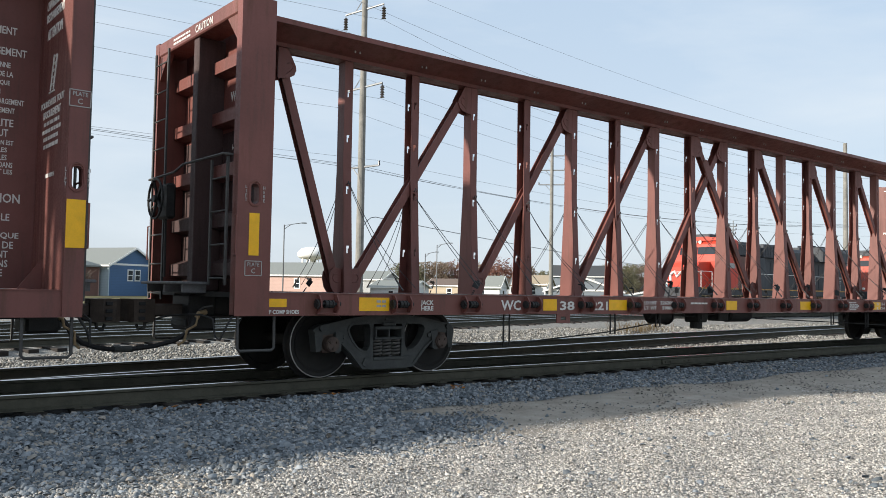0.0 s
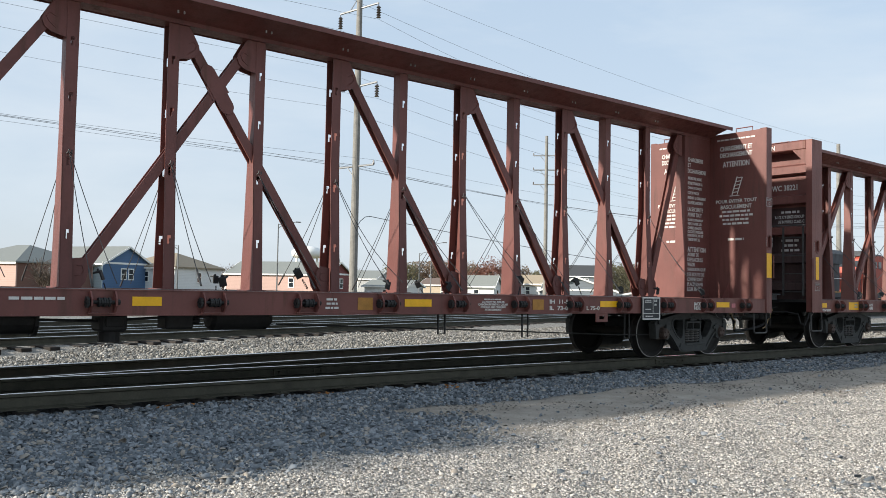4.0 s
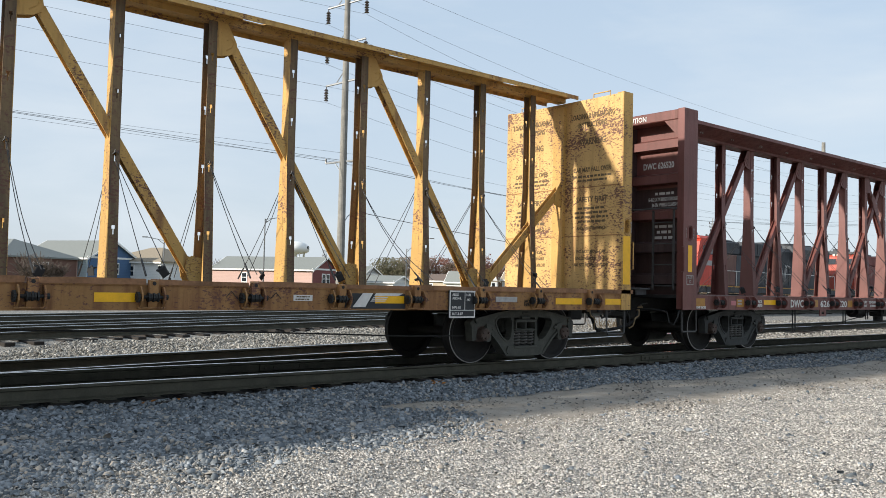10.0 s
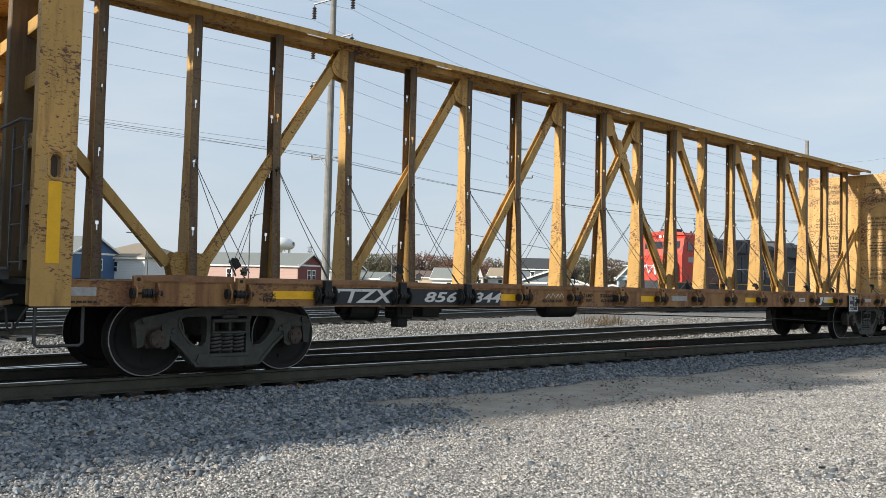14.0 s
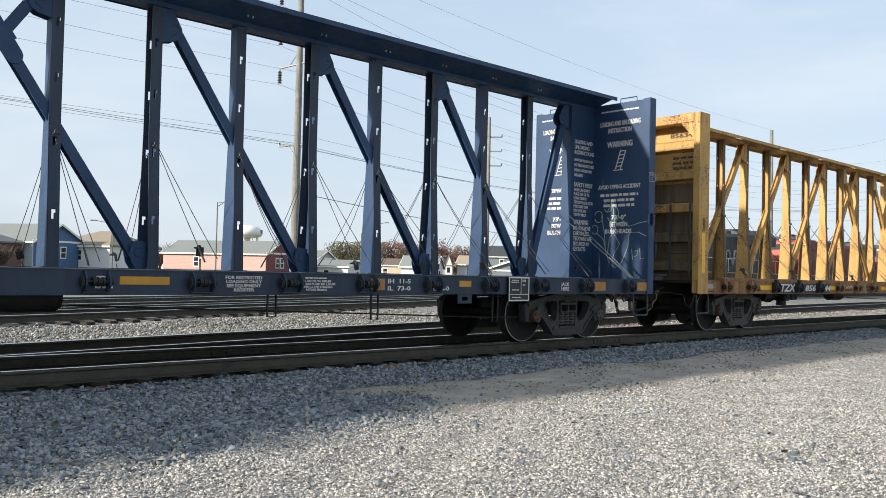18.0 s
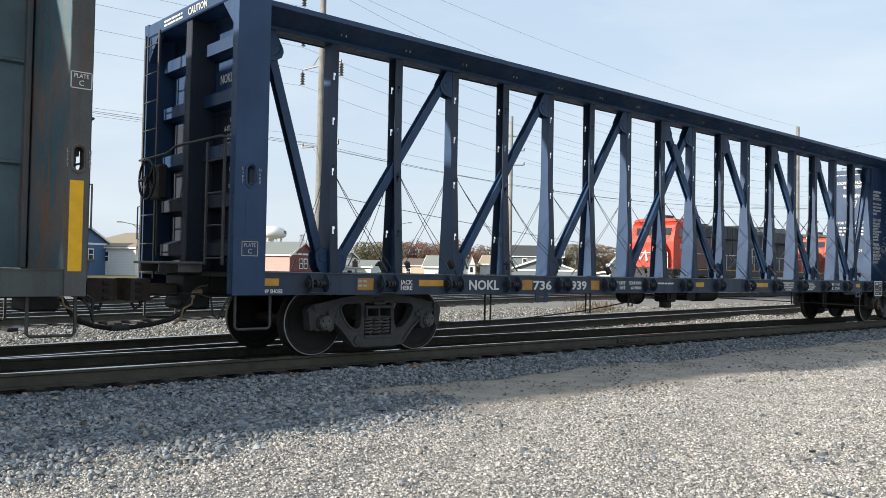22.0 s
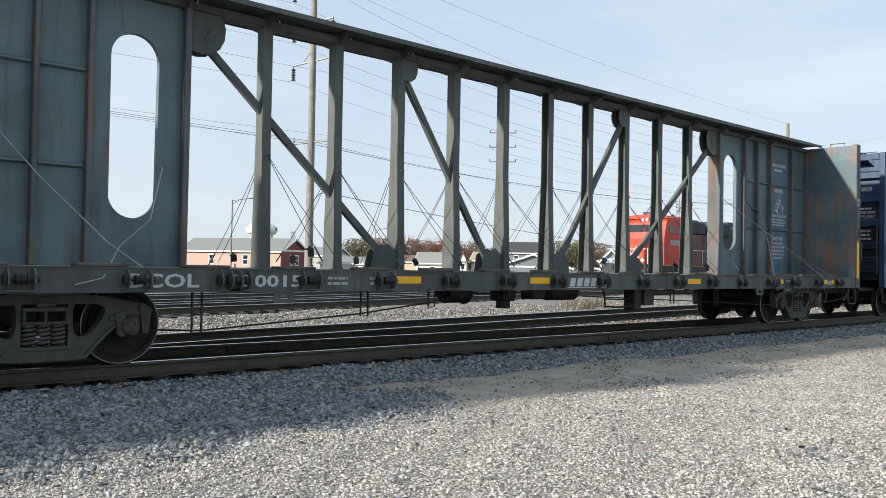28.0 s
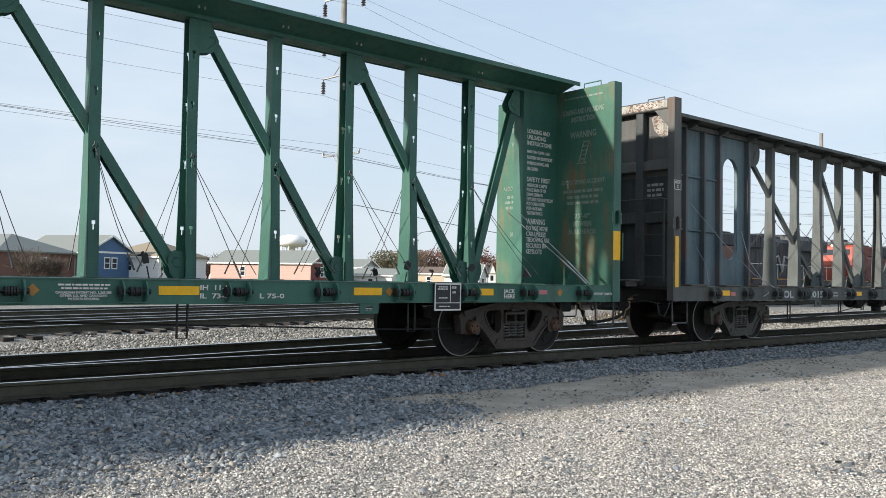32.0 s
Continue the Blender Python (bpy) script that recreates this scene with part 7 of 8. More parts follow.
def locomotive(label, m, front, hood, roof, mark=True):
    """A six-axle road switcher, nose towards -x, 22 m long; z = 0 at the rail head."""
    lo = thing("locomotive", label, "locomotive", m, group="standing locomotives")
    part("frame", Mb().box(0.6, 21.4, -1.5, 1.5, 1.15, 1.55, 0.03).box(0.3, 0.6, -1.5, 1.5, 0.55, 1.6, 0.03), M["loco_black"], lo)
    part("walkway_edge", Mb().box(0.6, 21.4, -1.53, -1.50, 1.50, 1.57), M["loco_yellow"], lo)
    nose = Mb().prism([(0.95, 1.55), (0.95, 2.75), (1.15, 3.02), (2.3, 3.08), (2.3, 1.55)], "y", -1.0, 1.0)
    part("nose", nose, front, lo)
    part("nose_door", Mb().box(0.93, 0.95, -0.95, -0.30, 1.65, 2.75, 0.004), front, lo)
    cab = Mb().prism([(2.3, 1.55), (2.3, 3.15), (2.55, 4.15), (2.75, 4.35), (4.55, 4.40), (4.55, 1.55)], "y", -1.5, 1.5)
    cb = part("cab", cab, front, lo)
    part("cab_roof", Mb().prism([(-1.5, 4.36), (-1.3, 4.52), (-0.6, 4.60), (0.6, 4.60), (1.3, 4.52), (1.5, 4.36)], "x", 2.6, 4.6), roof if not mark else front, lo)
    for y in (-1.25, -0.05):
        wz = part("windscreen", Mb().prism([(2.395, 3.55), (2.495, 3.98), (2.515, 3.98), (2.415, 3.55)], "y", y, y + 1.2 - 0.05), M["glass"], cb)
        wz.location.x = -0.03
    for x in (2.9, 3.75):
        part("side_window", Mb().box(x, x + 0.55, -1.515, -1.5, 3.45, 3.92, 0.003), M["glass"], cb)
        part("window_trim", Mb().box(x - 0.04, x + 0.59, -1.512, -1.505, 3.41, 3.45), M["loco_black"], cb)
    for y in (-0.25, 0.05):
        part("headlight", Mb().cyl((2.62, y + 0.1, 4.30), (2.55, y + 0.1, 4.28), 0.10, n=12), M["lamp_glass"], lo)
    for y in (-1.15, 1.0):
        part("ditch_light", Mb().cyl((0.62, y, 1.80), (0.50, y, 1.80), 0.10, n=12), M["lamp_glass"], lo)
    part("long_hood", Mb().prism([(-0.95, 1.55), (-0.95, 4.05), (-0.7, 4.30), (0.7, 4.30), (0.95, 4.05), (0.95, 1.55)], "x", 4.55, 20.6), hood, lo)
    for k in range(11):
        x = 6.2 + 1.1 * k
        part("hood_door", Mb().box(x, x + 1.02, -0.975, -0.95, 1.70, 3.35, 0.006), hood, lo)
    part("inverter_cabinet", Mb().box(4.6, 7.6, -1.42, -0.95, 1.58, 3.5, 0.03), M["loco_dusty"] if mark else hood, lo)
    part("dynamic_brake_grid", Mb().box(8.2, 11.2, -1.18, 1.18, 3.55, 4.42, 0.05), roof, lo)
    for k in range(8):
        part("louvre", Mb().box(8.35 + 0.35 * k, 8.6 + 0.35 * k, -1.20, -1.18, 3.65, 4.3), M["loco_black"], lo)
    part("radiator", Mb().prism([(-1.5, 3.55), (-1.55, 4.25), (-1.2, 4.55), (1.2, 4.55), (1.55, 4.25), (1.5, 3.55)], "x", 15.6, 20.2), roof, lo)
    for k in range(3):
        part("radiator_fan", Mb().cyl((16.4 + 1.4 * k, 0, 4.55), (16.4 + 1.4 * k, 0, 4.70), 0.6, n=18), M["loco_black"], lo)
    part("exhaust_stack", Mb().box(12.4, 13.3, -0.4, 0.4, 4.3, 4.62, 0.03), M["loco_black"], lo)
    part("horn", Mb().cyl((5.0, 0.2, 4.40), (5.0, 0.2, 4.62), 0.08, n=8).cyl((4.8, 0.2, 4.66), (5.3, 0.2, 4.66), 0.06, n=8), M["loco_black"], lo)
    part("roof_unit", Mb().box(3.1, 4.0, -0.5, 0.5, 4.60, 4.80, 0.04), M["loco_grey"], lo)
    part("beacon", Mb().cyl((2.9, -0.6, 4.56), (2.9, -0.6, 4.72), 0.07, n=8), M["loco_black"], lo)
    part("roof_bell", Mb().cyl((4.3, -0.9, 4.50), (4.3, -0.9, 4.68), 0.10, 0.05, 8), M["loco_black"], lo)
    for x in (5.4, 6.6, 7.4, 14.2):
        part("roof_box", Mb().box(x, x + 0.7, -0.55, 0.55, 4.28, 4.50, 0.03), roof, lo)
    part("air_filter_box", Mb().box(4.7, 7.9, -1.15, 1.15, 3.55, 4.32, 0.06), hood, lo)
    part("fuel_tank", Mb().prism([(-1.35, 1.10), (-1.45, 0.75), (-1.1, 0.32), (1.1, 0.32), (1.45, 0.75), (1.35, 1.10)], "x", 8.3, 13.6), M["loco_black"], lo)
    for x0 in (1.9, 14.6):
        tr = part("truck", Mb().prism([(x0, 0.85), (x0 + 5.0, 0.85), (x0 + 4.8, 0.40), (x0 + 0.2, 0.40)], "y", -1.22, -1.05).prism([(x0, 0.85), (x0 + 5.0, 0.85), (x0 + 4.8, 0.40), (x0 + 0.2, 0.40)], "y", 1.05, 1.22), M["loco_grey"], lo)
        for k in range(3):
            mb = Mb()
            for s in (-1, 1):
                mb.cyl((x0 + 0.55 + 1.95 * k, s * 0.70, 0.53), (x0 + 0.55 + 1.95 * k, s * 0.84, 0.53), 0.53, n=24)
            part("wheelset", mb, M["wheel"], tr)
    rails = Mb()
    xs = [0.55, 1.7] + [5.0 + 1.9 * k for k in range(9)] + [21.2]
    for x in xs:
        rails.cyl((x, -1.48, 1.55), (x, -1.48, 2.50), 0.018, n=5)
    rails.tube([(xs[0], -1.48, 2.5), (xs[1], -1.48, 2.5)], 0.018, 5).tube([(xs[2], -1.48, 2.5), (xs[-1], -1.48, 2.5)], 0.018, 5)
    rails.tube([(0.5, -1.4, 2.45), (0.5, 1.4, 2.45)], 0.018, 5)
    part("handrail", rails, M["white_paint"] if mark else M["loco_grey"], lo)
    part("coupler", Mb().box(-0.35, 0.3, -0.15, 0.15, 0.75, 1.05, 0.03).tube([(0.3, -0.5, 0.8), (0.1, -0.5, 0.45), (0.2, -0.4, 0.3)], 0.03, 6).tube([(0.3, 0.5, 0.8), (0.1, 0.5, 0.45), (0.2, 0.4, 0.3)], 0.03, 6), M["steel_dark"], lo)
    part("pilot", Mb().prism([(0.35, 1.1), (0.05, 0.25), (0.15, 0.2), (0.5, 0.9)], "y", -1.4, 1.4), M["loco_black"], lo)
    for s in (-1, 1):
        st = Mb()
        for k in range(4):
            st.box(0.35, 0.75, s * 1.5 - 0.12, s * 1.5 + 0.12, 0.35 + 0.3 * k, 0.38 + 0.3 * k)
        part("steps", st, M["loco_grey"], lo)
    if mark:   # the maker's emblem as a plain ribbon, on the nose and the hood
        mb = Mb().tube([(0.925, 0.75, 1.95), (0.925, 0.8, 2.3), (0.925, 0.5, 2.5), (0.925, 0.35, 2.2), (0.925, 0.0, 2.5), (0.925, -0.15, 2.05), (0.925, -0.5, 2.55), (0.925, -0.6, 1.95)], 0.085, 6)
        part("emblem", mb, M["white_paint"], lo, "white ribbon emblem")
        part("stripe_panel", Mb().prism([(6.8, 1.6), (8.4, 1.6), (7.8, 3.5), (7.0, 3.5)], "y", -1.44, -1.42), M["loco_grey"], lo)
        mb = Mb().tube([(13.2, -0.985, 2.0), (13.2, -0.985, 3.0), (13.6, -0.985, 3.1), (14.2, -0.985, 2.1), (14.5, -0.985, 3.1), (15.0, -0.985, 3.0)], 0.10, 6)
        part("emblem", mb, M["letter_dim"], lo)
        part("number_panel", Mb().box(3.0, 4.2, -1.508, -1.502, 2.75, 3.05), M["letter_dim"], lo)
    return lo


for k, args in enumerate((("orange-red and black diesel locomotive standing on a yard track", M["loco_red"], M["loco_black"], M["loco_grey"], True),
                          ("weathered orange and maroon diesel locomotive standing behind the first", M["loco_rust"], M["loco_maroon"], M["loco_grey"], False),
                          ("dull maroon diesel locomotive at the end of the row", M["loco_maroon"], M["loco_maroon"], M["loco_black"], False))):
    x = 40.4 + 22.4 * k
    locomotive(args[0], pose(x, float(yard_lead(x)), 0.02, 0, 0, 2.3), *args[1:])

# ---------------------------------------------------------------- houses
def at(az, d):
    """Ground place at a bearing (degrees from +y towards +x) and a distance."""
    return d * math.sin(radians(az)), d * math.cos(radians(az))


def siding(name, col):
    m, nt, bs = mat_base(name)
    co = nt.nodes.new("ShaderNodeTexCoord")
    sep = nt.nodes.new("ShaderNodeSeparateXYZ")
    nt.links.new(co.outputs["Object"], sep.inputs["Vector"])
    f = n_math(nt, "FRACT", n_math(nt, "MULTIPLY", sep.outputs["Z"], 5.0))
    c = n_mix(nt, n_range(nt, f, 0.0, 0.12), tuple(v * 0.6 for v in col), col)
    c = n_mix(nt, n_range(nt, n_noise(nt, 1.2, 4.0), 0.3, 0.7, 0.0, 0.18), c, tuple(v * 0.7 for v in col))
    nt.links.new(c, bs.inputs["Base Color"])
    bs.inputs["Roughness"].default_value = 0.7
    return m


def shingle(name, col):
    m, nt, bs = mat_base(name)
    c = n_mix(nt, n_noise(nt, 6.0, 6.0, 0.7), tuple(v * 0.7 for v in col), tuple(v * 1.25 for v in col))
    nt.links.new(c, bs.inputs["Base Color"])
    bs.inputs["Roughness"].default_value = 0.9
    n_bump(nt, bs, n_noise(nt, 25.0, 3.0), 0.4, 0.02)
    return m


M["roof_grey"] = shingle("grey_shingles", (0.20, 0.215, 0.205))
M["roof_tan"] = shingle("tan_shingles", (0.27, 0.225, 0.165))
M["roof_dark"] = shingle("charcoal_shingles", (0.055, 0.058, 0.062))
M["roof_brown"] = shingle("brown_shingles", (0.15, 0.11, 0.09))
WALLS = {k: siding(k + "_siding", c) for k, c in dict(navy=(0.072, 0.145, 0.275), paleblue=(0.42, 0.50, 0.54), white=(0.72, 0.73, 0.73), pink=(0.50, 0.335, 0.285), brick=(0.17, 0.085, 0.065), maroon=(0.20, 0.055, 0.05), greyblue=(0.19, 0.22, 0.25), tan=(0.46, 0.38, 0.28), grey=(0.36, 0.37, 0.37), skyblue=(0.30, 0.42, 0.52), brown=(0.24, 0.18, 0.13)).items()}


def house(label, az, d, width, length, eave, ridge, gable, side, roof, turn=-62.0, hip=False, base=-0.6, windows=2, side_windows=1):
    """A plain gabled or hipped house; its gable looks along turn (degrees from +x)."""
    x, y = at(az, d)
    ho = thing("house", label, "house", pose(x, y, base, 0, 0, turn), group="houses beyond the yard")
    e, r, w, l, o = eave - base, ridge - base, width / 2, length / 2, 0.35
    for q in (-1, 1):
        part("side_wall", Mb().box(-l, l, *sorted((q * w, q * (w - 0.15))), 0, e), WALLS[side], ho)
    for s in (-1, 1):
        if hip:
            part("end_wall", Mb().box(min(s * l, s * (l - 0.15)), max(s * l, s * (l - 0.15)), -w + 0.15, w - 0.15, 0, e), WALLS[gable], ho)
        else:
            part("end_wall", Mb().prism([(-w + 0.15, 0), (w - 0.15, 0), (w - 0.15, e), (0, r - 0.05), (-w + 0.15, e)], "x", s * (l - 0.15), s * l), WALLS[gable], ho)
    mb = Mb()
    if hip:
        k = min(w, l * 0.8)
        vs = [(-l - o, -w - o, e), (l + o, -w - o, e), (l + o, w + o, e), (-l - o, w + o, e), (-l + k, 0, r), (l - k, 0, r)]
        low = [(a, b, c - 0.18) for a, b, c in vs[:4]]
        mb.add(vs + low, [(0, 1, 5, 4), (1, 2, 5), (2, 3, 4, 5), (3, 0, 4), (6, 7, 1, 0), (7, 8, 2, 1), (8, 9, 3, 2), (9, 6, 0, 3), (6, 9, 8, 7)])
    else:
        k = (r - e) / w
        prof = [(-w - o, e - k * o), (0, r), (w + o, e - k * o), (w + o, e - k * o - 0.16), (0, r - 0.18), (-w - o, e - k * o - 0.16)]
        mb.prism(prof, "x", -l - o, l + o)
        for s in (-1, 1):
            a, b = s * (l + o), s * (l + o + 0.05)
            for q in (-1, 1):
                part("bargeboard", Mb().prism([(q * (w + o), e - k * o), (0, r), (0, r - 0.26), (q * (w + o), e - k * o - 0.24)], "x", a, b), M["white_paint"], ho)
        part("gable_band", Mb().box(l, l + 0.06, -w, w, e - 0.12, e + 0.12), M["white_paint"], ho)
    part("roof", mb, roof, ho)
    for q in (-1, 1):
        part("fascia", Mb().box(-l - o, l + o, *sorted((q * (w + o), q * (w + o + 0.03))), e - 0.32, e - 0.12), M["white_paint"], ho)

    def window(c, face):
        ww, hh = 0.5, 0.75
        wi = part("window", Mb().box(c[0] - (0.03 if face == "x" else ww), c[0] + (0.03 if face == "x" else ww), c[1] - (ww if face == "x" else 0.03), c[1] + (ww if face == "x" else 0.03), c[2] - hh, c[2] + hh), M["white_paint"], ho)
        for q in (-1, 1):
            if face == "x":
                part("pane", Mb().box(c[0] + 0.03, c[0] + 0.045, c[1] - 0.36, c[1] + 0.36, c[2] + q * 0.33 - 0.28, c[2] + q * 0.33 + 0.28), M["glass"], wi)
            else:
                part("pane", Mb().box(c[0] - 0.36, c[0] + 0.36, c[1] - 0.045, c[1] - 0.03, c[2] + q * 0.33 - 0.28, c[2] + q * 0.33 + 0.28), M["glass"], wi)
    for k in range(windows):
        window((l + 0.02, (k - (windows - 1) / 2) * 1.25, e - 1.35), "x")
    for k in range(side_windows):
        window((-l + (k + 1) * length / (side_windows + 1), -w - 0.02, e - 1.35), "y")
    return ho


house("pink house with brick end and grey hipped roof", 12.3, 112, 11, 11, 3.5, 5.6, "brick", "pink", M["roof_grey"], hip=True)
house("navy blue gabled house with white trim and pale side wall", 16.4, 118, 8.5, 11, 3.75, 6.0, "navy", "paleblue", M["roof_grey"], side_windows=2)
house("white house with tan hipped roof", 21.0, 120, 9.5, 9.5, 3.55, 5.5, "white", "white", M["roof_tan"], hip=True, windows=1)
house("long pink bungalow with maroon gable and grey roof", 28.6, 126, 7.5, 17, 3.15, 4.95, "maroon", "pink", M["roof_grey"], side_windows=2)
house("small grey house with grey roof", 33.7, 150, 7, 8, 3.0, 4.4, "grey", "grey", M["roof_grey"])
house("low white shed with pale roof", 35.7, 128, 6, 7, 1.7, 2.6, "white", "white", M["roof_grey"], windows=0)
house("brown cottage with tan roof", 24.2, 175, 8, 9, 2.3, 3.6, "brown", "white", M["roof_brown"])
house("low tan house with brown roof", 39.6, 150, 7, 9, 2.2, 3.3, "white", "tan", M["roof_brown"])
ho = house("white house with three steep front gables and tan roof", 42.8, 150, 4.8, 6, 2.3, 4.0, "white", "white", M["roof_tan"], turn=-133, hip=True, windows=0)
for q in (-1.55, 0.0, 1.55):
    gb = part("front_gable", Mb().prism([(q - 0.66, 0), (q + 0.66, 0), (q + 0.66, 2.9), (q, 4.7), (q - 0.66, 2.9)], "x", 1.6, 3.3), WALLS["white"], ho)
    for e in (-1, 1):
        part("gable_roof", Mb().prism([(q, 4.72), (q + e * 0.80, 2.55), (q + e * 0.80, 2.68), (q, 4.88)], "x", 1.5, 3.45), M["roof_tan"], gb)
    part("gable_window", Mb().box(3.3, 3.33, q - 0.25, q + 0.25, 1.6, 2.5, 0.004), M["glass"], gb)
house("small white house with tan roof", 45.1, 152, 3.2, 5, 2.7, 4.2, "white", "white", M["roof_tan"], turn=-70, windows=1)
house("small white gabled house", 41.6, 138, 3.6, 6, 2.0, 3.7, "white", "white", M["roof_grey"], windows=1)
house("two-storey white house with charcoal roof", 47.9, 175, 9, 10.2, 4.6, 6.8, "white", "greyblue", M["roof_dark"], turn=-48, side_windows=3)
house("grey-blue gabled garage with white trim", 48.2, 122, 10.5, 10, 1.5, 3.35, "greyblue", "greyblue", M["roof_grey"], turn=-138, windows=0)
house("low grey shed with grey roof", 52.3, 130, 7, 9, 0.9, 1.6, "grey", "grey", M["roof_grey"], turn=-140, windows=0, base=-1.2)
house("small light blue gabled house with white trim", 53.35, 118, 2.6, 5, 2.7, 4.1, "skyblue", "skyblue", M["roof_grey"], turn=-140, windows=1)
house("grey house behind trees", 36.6, 210, 9, 10, 3.0, 5.0, "grey", "white", M["roof_brown"])

# ---------------------------------------------------------------- water tower
tx, ty = at(29.75, 640)
tower = thing("water_tower", "white spheroid water tower on legs", "water tower", pose(tx, ty, 0))
part("tank", Mb().lathe([(0, 32.4), (4, 32.2), (8.5, 31.0), (11.2, 28.7), (11.8, 26.6), (11.2, 24.8), (9.6, 23.6), (3.0, 22.6), (1.8, 21.5), (1.8, 0)], 36, "z"), M["white_paint"], tower, smooth=True)
for k in range(8):
    a = 2 * math.pi * k / 8
    part("leg", Mb().cyl((8.6 * math.cos(a), 8.6 * math.sin(a), 0), (8.4 * math.cos(a), 8.4 * math.sin(a), 23.6), 0.45, n=8), M["white_paint"], tower)
part("badge", Mb().cyl((6.5, -9.4, 27.6), (6.9, -10.0, 27.6), 1.3, n=16), M["glass"], tower)

# ---------------------------------------------------------------- poles, wires and street lamps
M["pole_wood"] = plain("grey_weathered_pole", (0.215, 0.207, 0.188), 0.85, 0, 0.3, 3.0, 0.3)
M["lamp_steel"] = plain("dull_grey_lamp_steel", (0.15, 0.155, 0.16), 0.6, 0.3, 0.2)
M["galv"] = plain("galvanised_steel", (0.36, 0.37, 0.38), 0.5, 0.6, 0.15)
M["insulator"] = plain("brown_porcelain_insulator", (0.045, 0.035, 0.035), 0.3, 0, 0.2)
M["wire"] = plain("dark_overhead_wire", (0.20, 0.205, 0.215), 0.6)


def utility_pole(label, x, y, height, r, arms, heading, category="utility pole"):
    """A pole with crossarms; arms: (height, half span, insulators, tilt)."""
    po = thing("utility_pole", label, category, pose(x, y, -0.6), group="power line poles")
    part("shaft", Mb().cyl((0, 0, 0), (0, 0, height + 0.6), r, r * 0.62, 14), M["pole_wood"], po)
    c, s = math.cos(radians(heading)), math.sin(radians(heading))
    ends = []
    for z, span, hang, tilt in arms:
        z += 0.6
        a, b = Vector((-s * span, c * span, z - tilt)), Vector((s * span, -c * span, z + tilt))
        arm = part("crossarm", Mb().cyl(a, b, 0.055, n=6).tube([a * 0.5 + Vector((0, 0, z * 0.5)), Vector((0, 0, z + 0.7 if hang else z - 0.7))], 0.025, 5), M["galv"], po)
        for e in (a, b):
            mb = Mb()
            if hang:
                mb.cyl(e, e - Vector((0, 0, 0.16)), 0.02, n=5)
                for k in range(5):
                    mb.cyl(e - Vector((0, 0, 0.16 + 0.13 * k)), e - Vector((0, 0, 0.25 + 0.13 * k)), 0.06, 0.125, n=9)
                ends.append(Vector((x, y, -0.6)) + e - Vector((0, 0, 0.85)))
            else:
                mb.cyl(e, e + Vector((0, 0, 0.22)), 0.06, 0.04, n=8)
                ends.append(Vector((x, y, -0.6)) + e + Vector((0, 0, 0.24)))
            part("insulator", mb, M["insulator"], arm)
    return po, ends


def wire(a, b, sag, r=0.0075):
    pts = [Vector(a).lerp(Vector(b), i / 24) - Vector((0, 0, sag * 4 * (i / 24) * (1 - i / 24))) for i in range(25)]
    ob = part("overhead_wire", Mb().tube(pts, r, 4), M["wire"], None)
    return tagged(ob, "thin dark overhead power wire", "wire", "power line wires")


P1, P2 = at(32.9, 43), at(46.0, 72)
HEAD = 25.3
ARMS = [(15.7, 1.15, True, 0.15), (13.6, 1.15, True, 0.15), (11.6, 1.15, True, 0.15), (7.45, 1.05, False, 0.05)]
_, e1 = utility_pole("tall weathered wooden power pole with steel crossarms", *P1, 18.0, 0.22, ARMS, HEAD)
_, e2 = utility_pole("distant wooden power pole with three crossarms", *P2, 14.6, 0.20, [(12.9, 1.1, False, 0.0), (11.65, 1.1, False, 0.0), (10.4, 1.1, False, 0.0)], 44.0)
# spans to the next poles on either side: height and sag at the far end
RIGHT = [(16.3, 5.4), (20.5, 7.0), (12.1, 4.1), (12.2, 3.7), (10.8, 4.2), (13.4, 4.5), (9.0, 2.6), (9.9, 2.56)]
LEFT = [(16.2, 0.3), (16.6, 0.3), (14.0, 0.1), (15.0, 0.3), (13.0, 0.65), (13.9, 0.47), (9.25, 0.30), (9.25, 0.27)]
for a, (zr, sr), (zl, sl) in zip(e1, RIGHT, LEFT):
    wire(a, (*at(76, 100), zr), sr)
    wire((*at(-20, 45), zl), a, sl)
for z, zr, sr, zl in ((7.5, 12.9, 3.75, 9.12), (7.35, 11.4, 3.07, 9.25)):   # cables below the lowest arm
    wire((*at(-20, 45), zl), (P1[0], P1[1], z), 0.02, 0.012)
    wire((P1[0], P1[1], z), (*at(76, 100), zr), sr, 0.012)
for i in (1, 3, 5):
    wire(e2[i], (*at(73, 120), e2[i].z + 0.5), 2.4)
# thick service cable that loops up from the pole before it runs off
loop = [(P1[0] + 0.05, P1[1] - 0.2, 4.35), (P1[0] + 0.22, P1[1] - 0.2, 4.62), (P1[0] + 0.55, P1[1] - 0.15, 4.86), (P1[0] + 0.95, P1[1], 4.93)]
tagged(part("service_cable", Mb().tube(loop, 0.022, 5), M["wire"], None), "thick dark service cable looping up from a pole", "wire", "power line wires")
wire(loop[-1], (*at(62, 90), 2.4), 0.5, 0.022)
P3 = at(64.4, 84)
utility_pole("plain steel pole beside the far track", *P3, 15.2, 0.26, [], HEAD)
wire((*at(22.0, 40), 19.0), (P3[0], P3[1], 15.2), 1.0, 0.007)
wire((*at(24.0, 38), 16.5), (P3[0], P3[1], 11.0), 0.8)
utility_pole("slim mast with a stacked antenna", *at(57.8, 95), 9.2, 0.06, [(8.6, 0.35, False, 0), (8.2, 0.3, False, 0), (7.8, 0.25, False, 0)], 45, "mast")


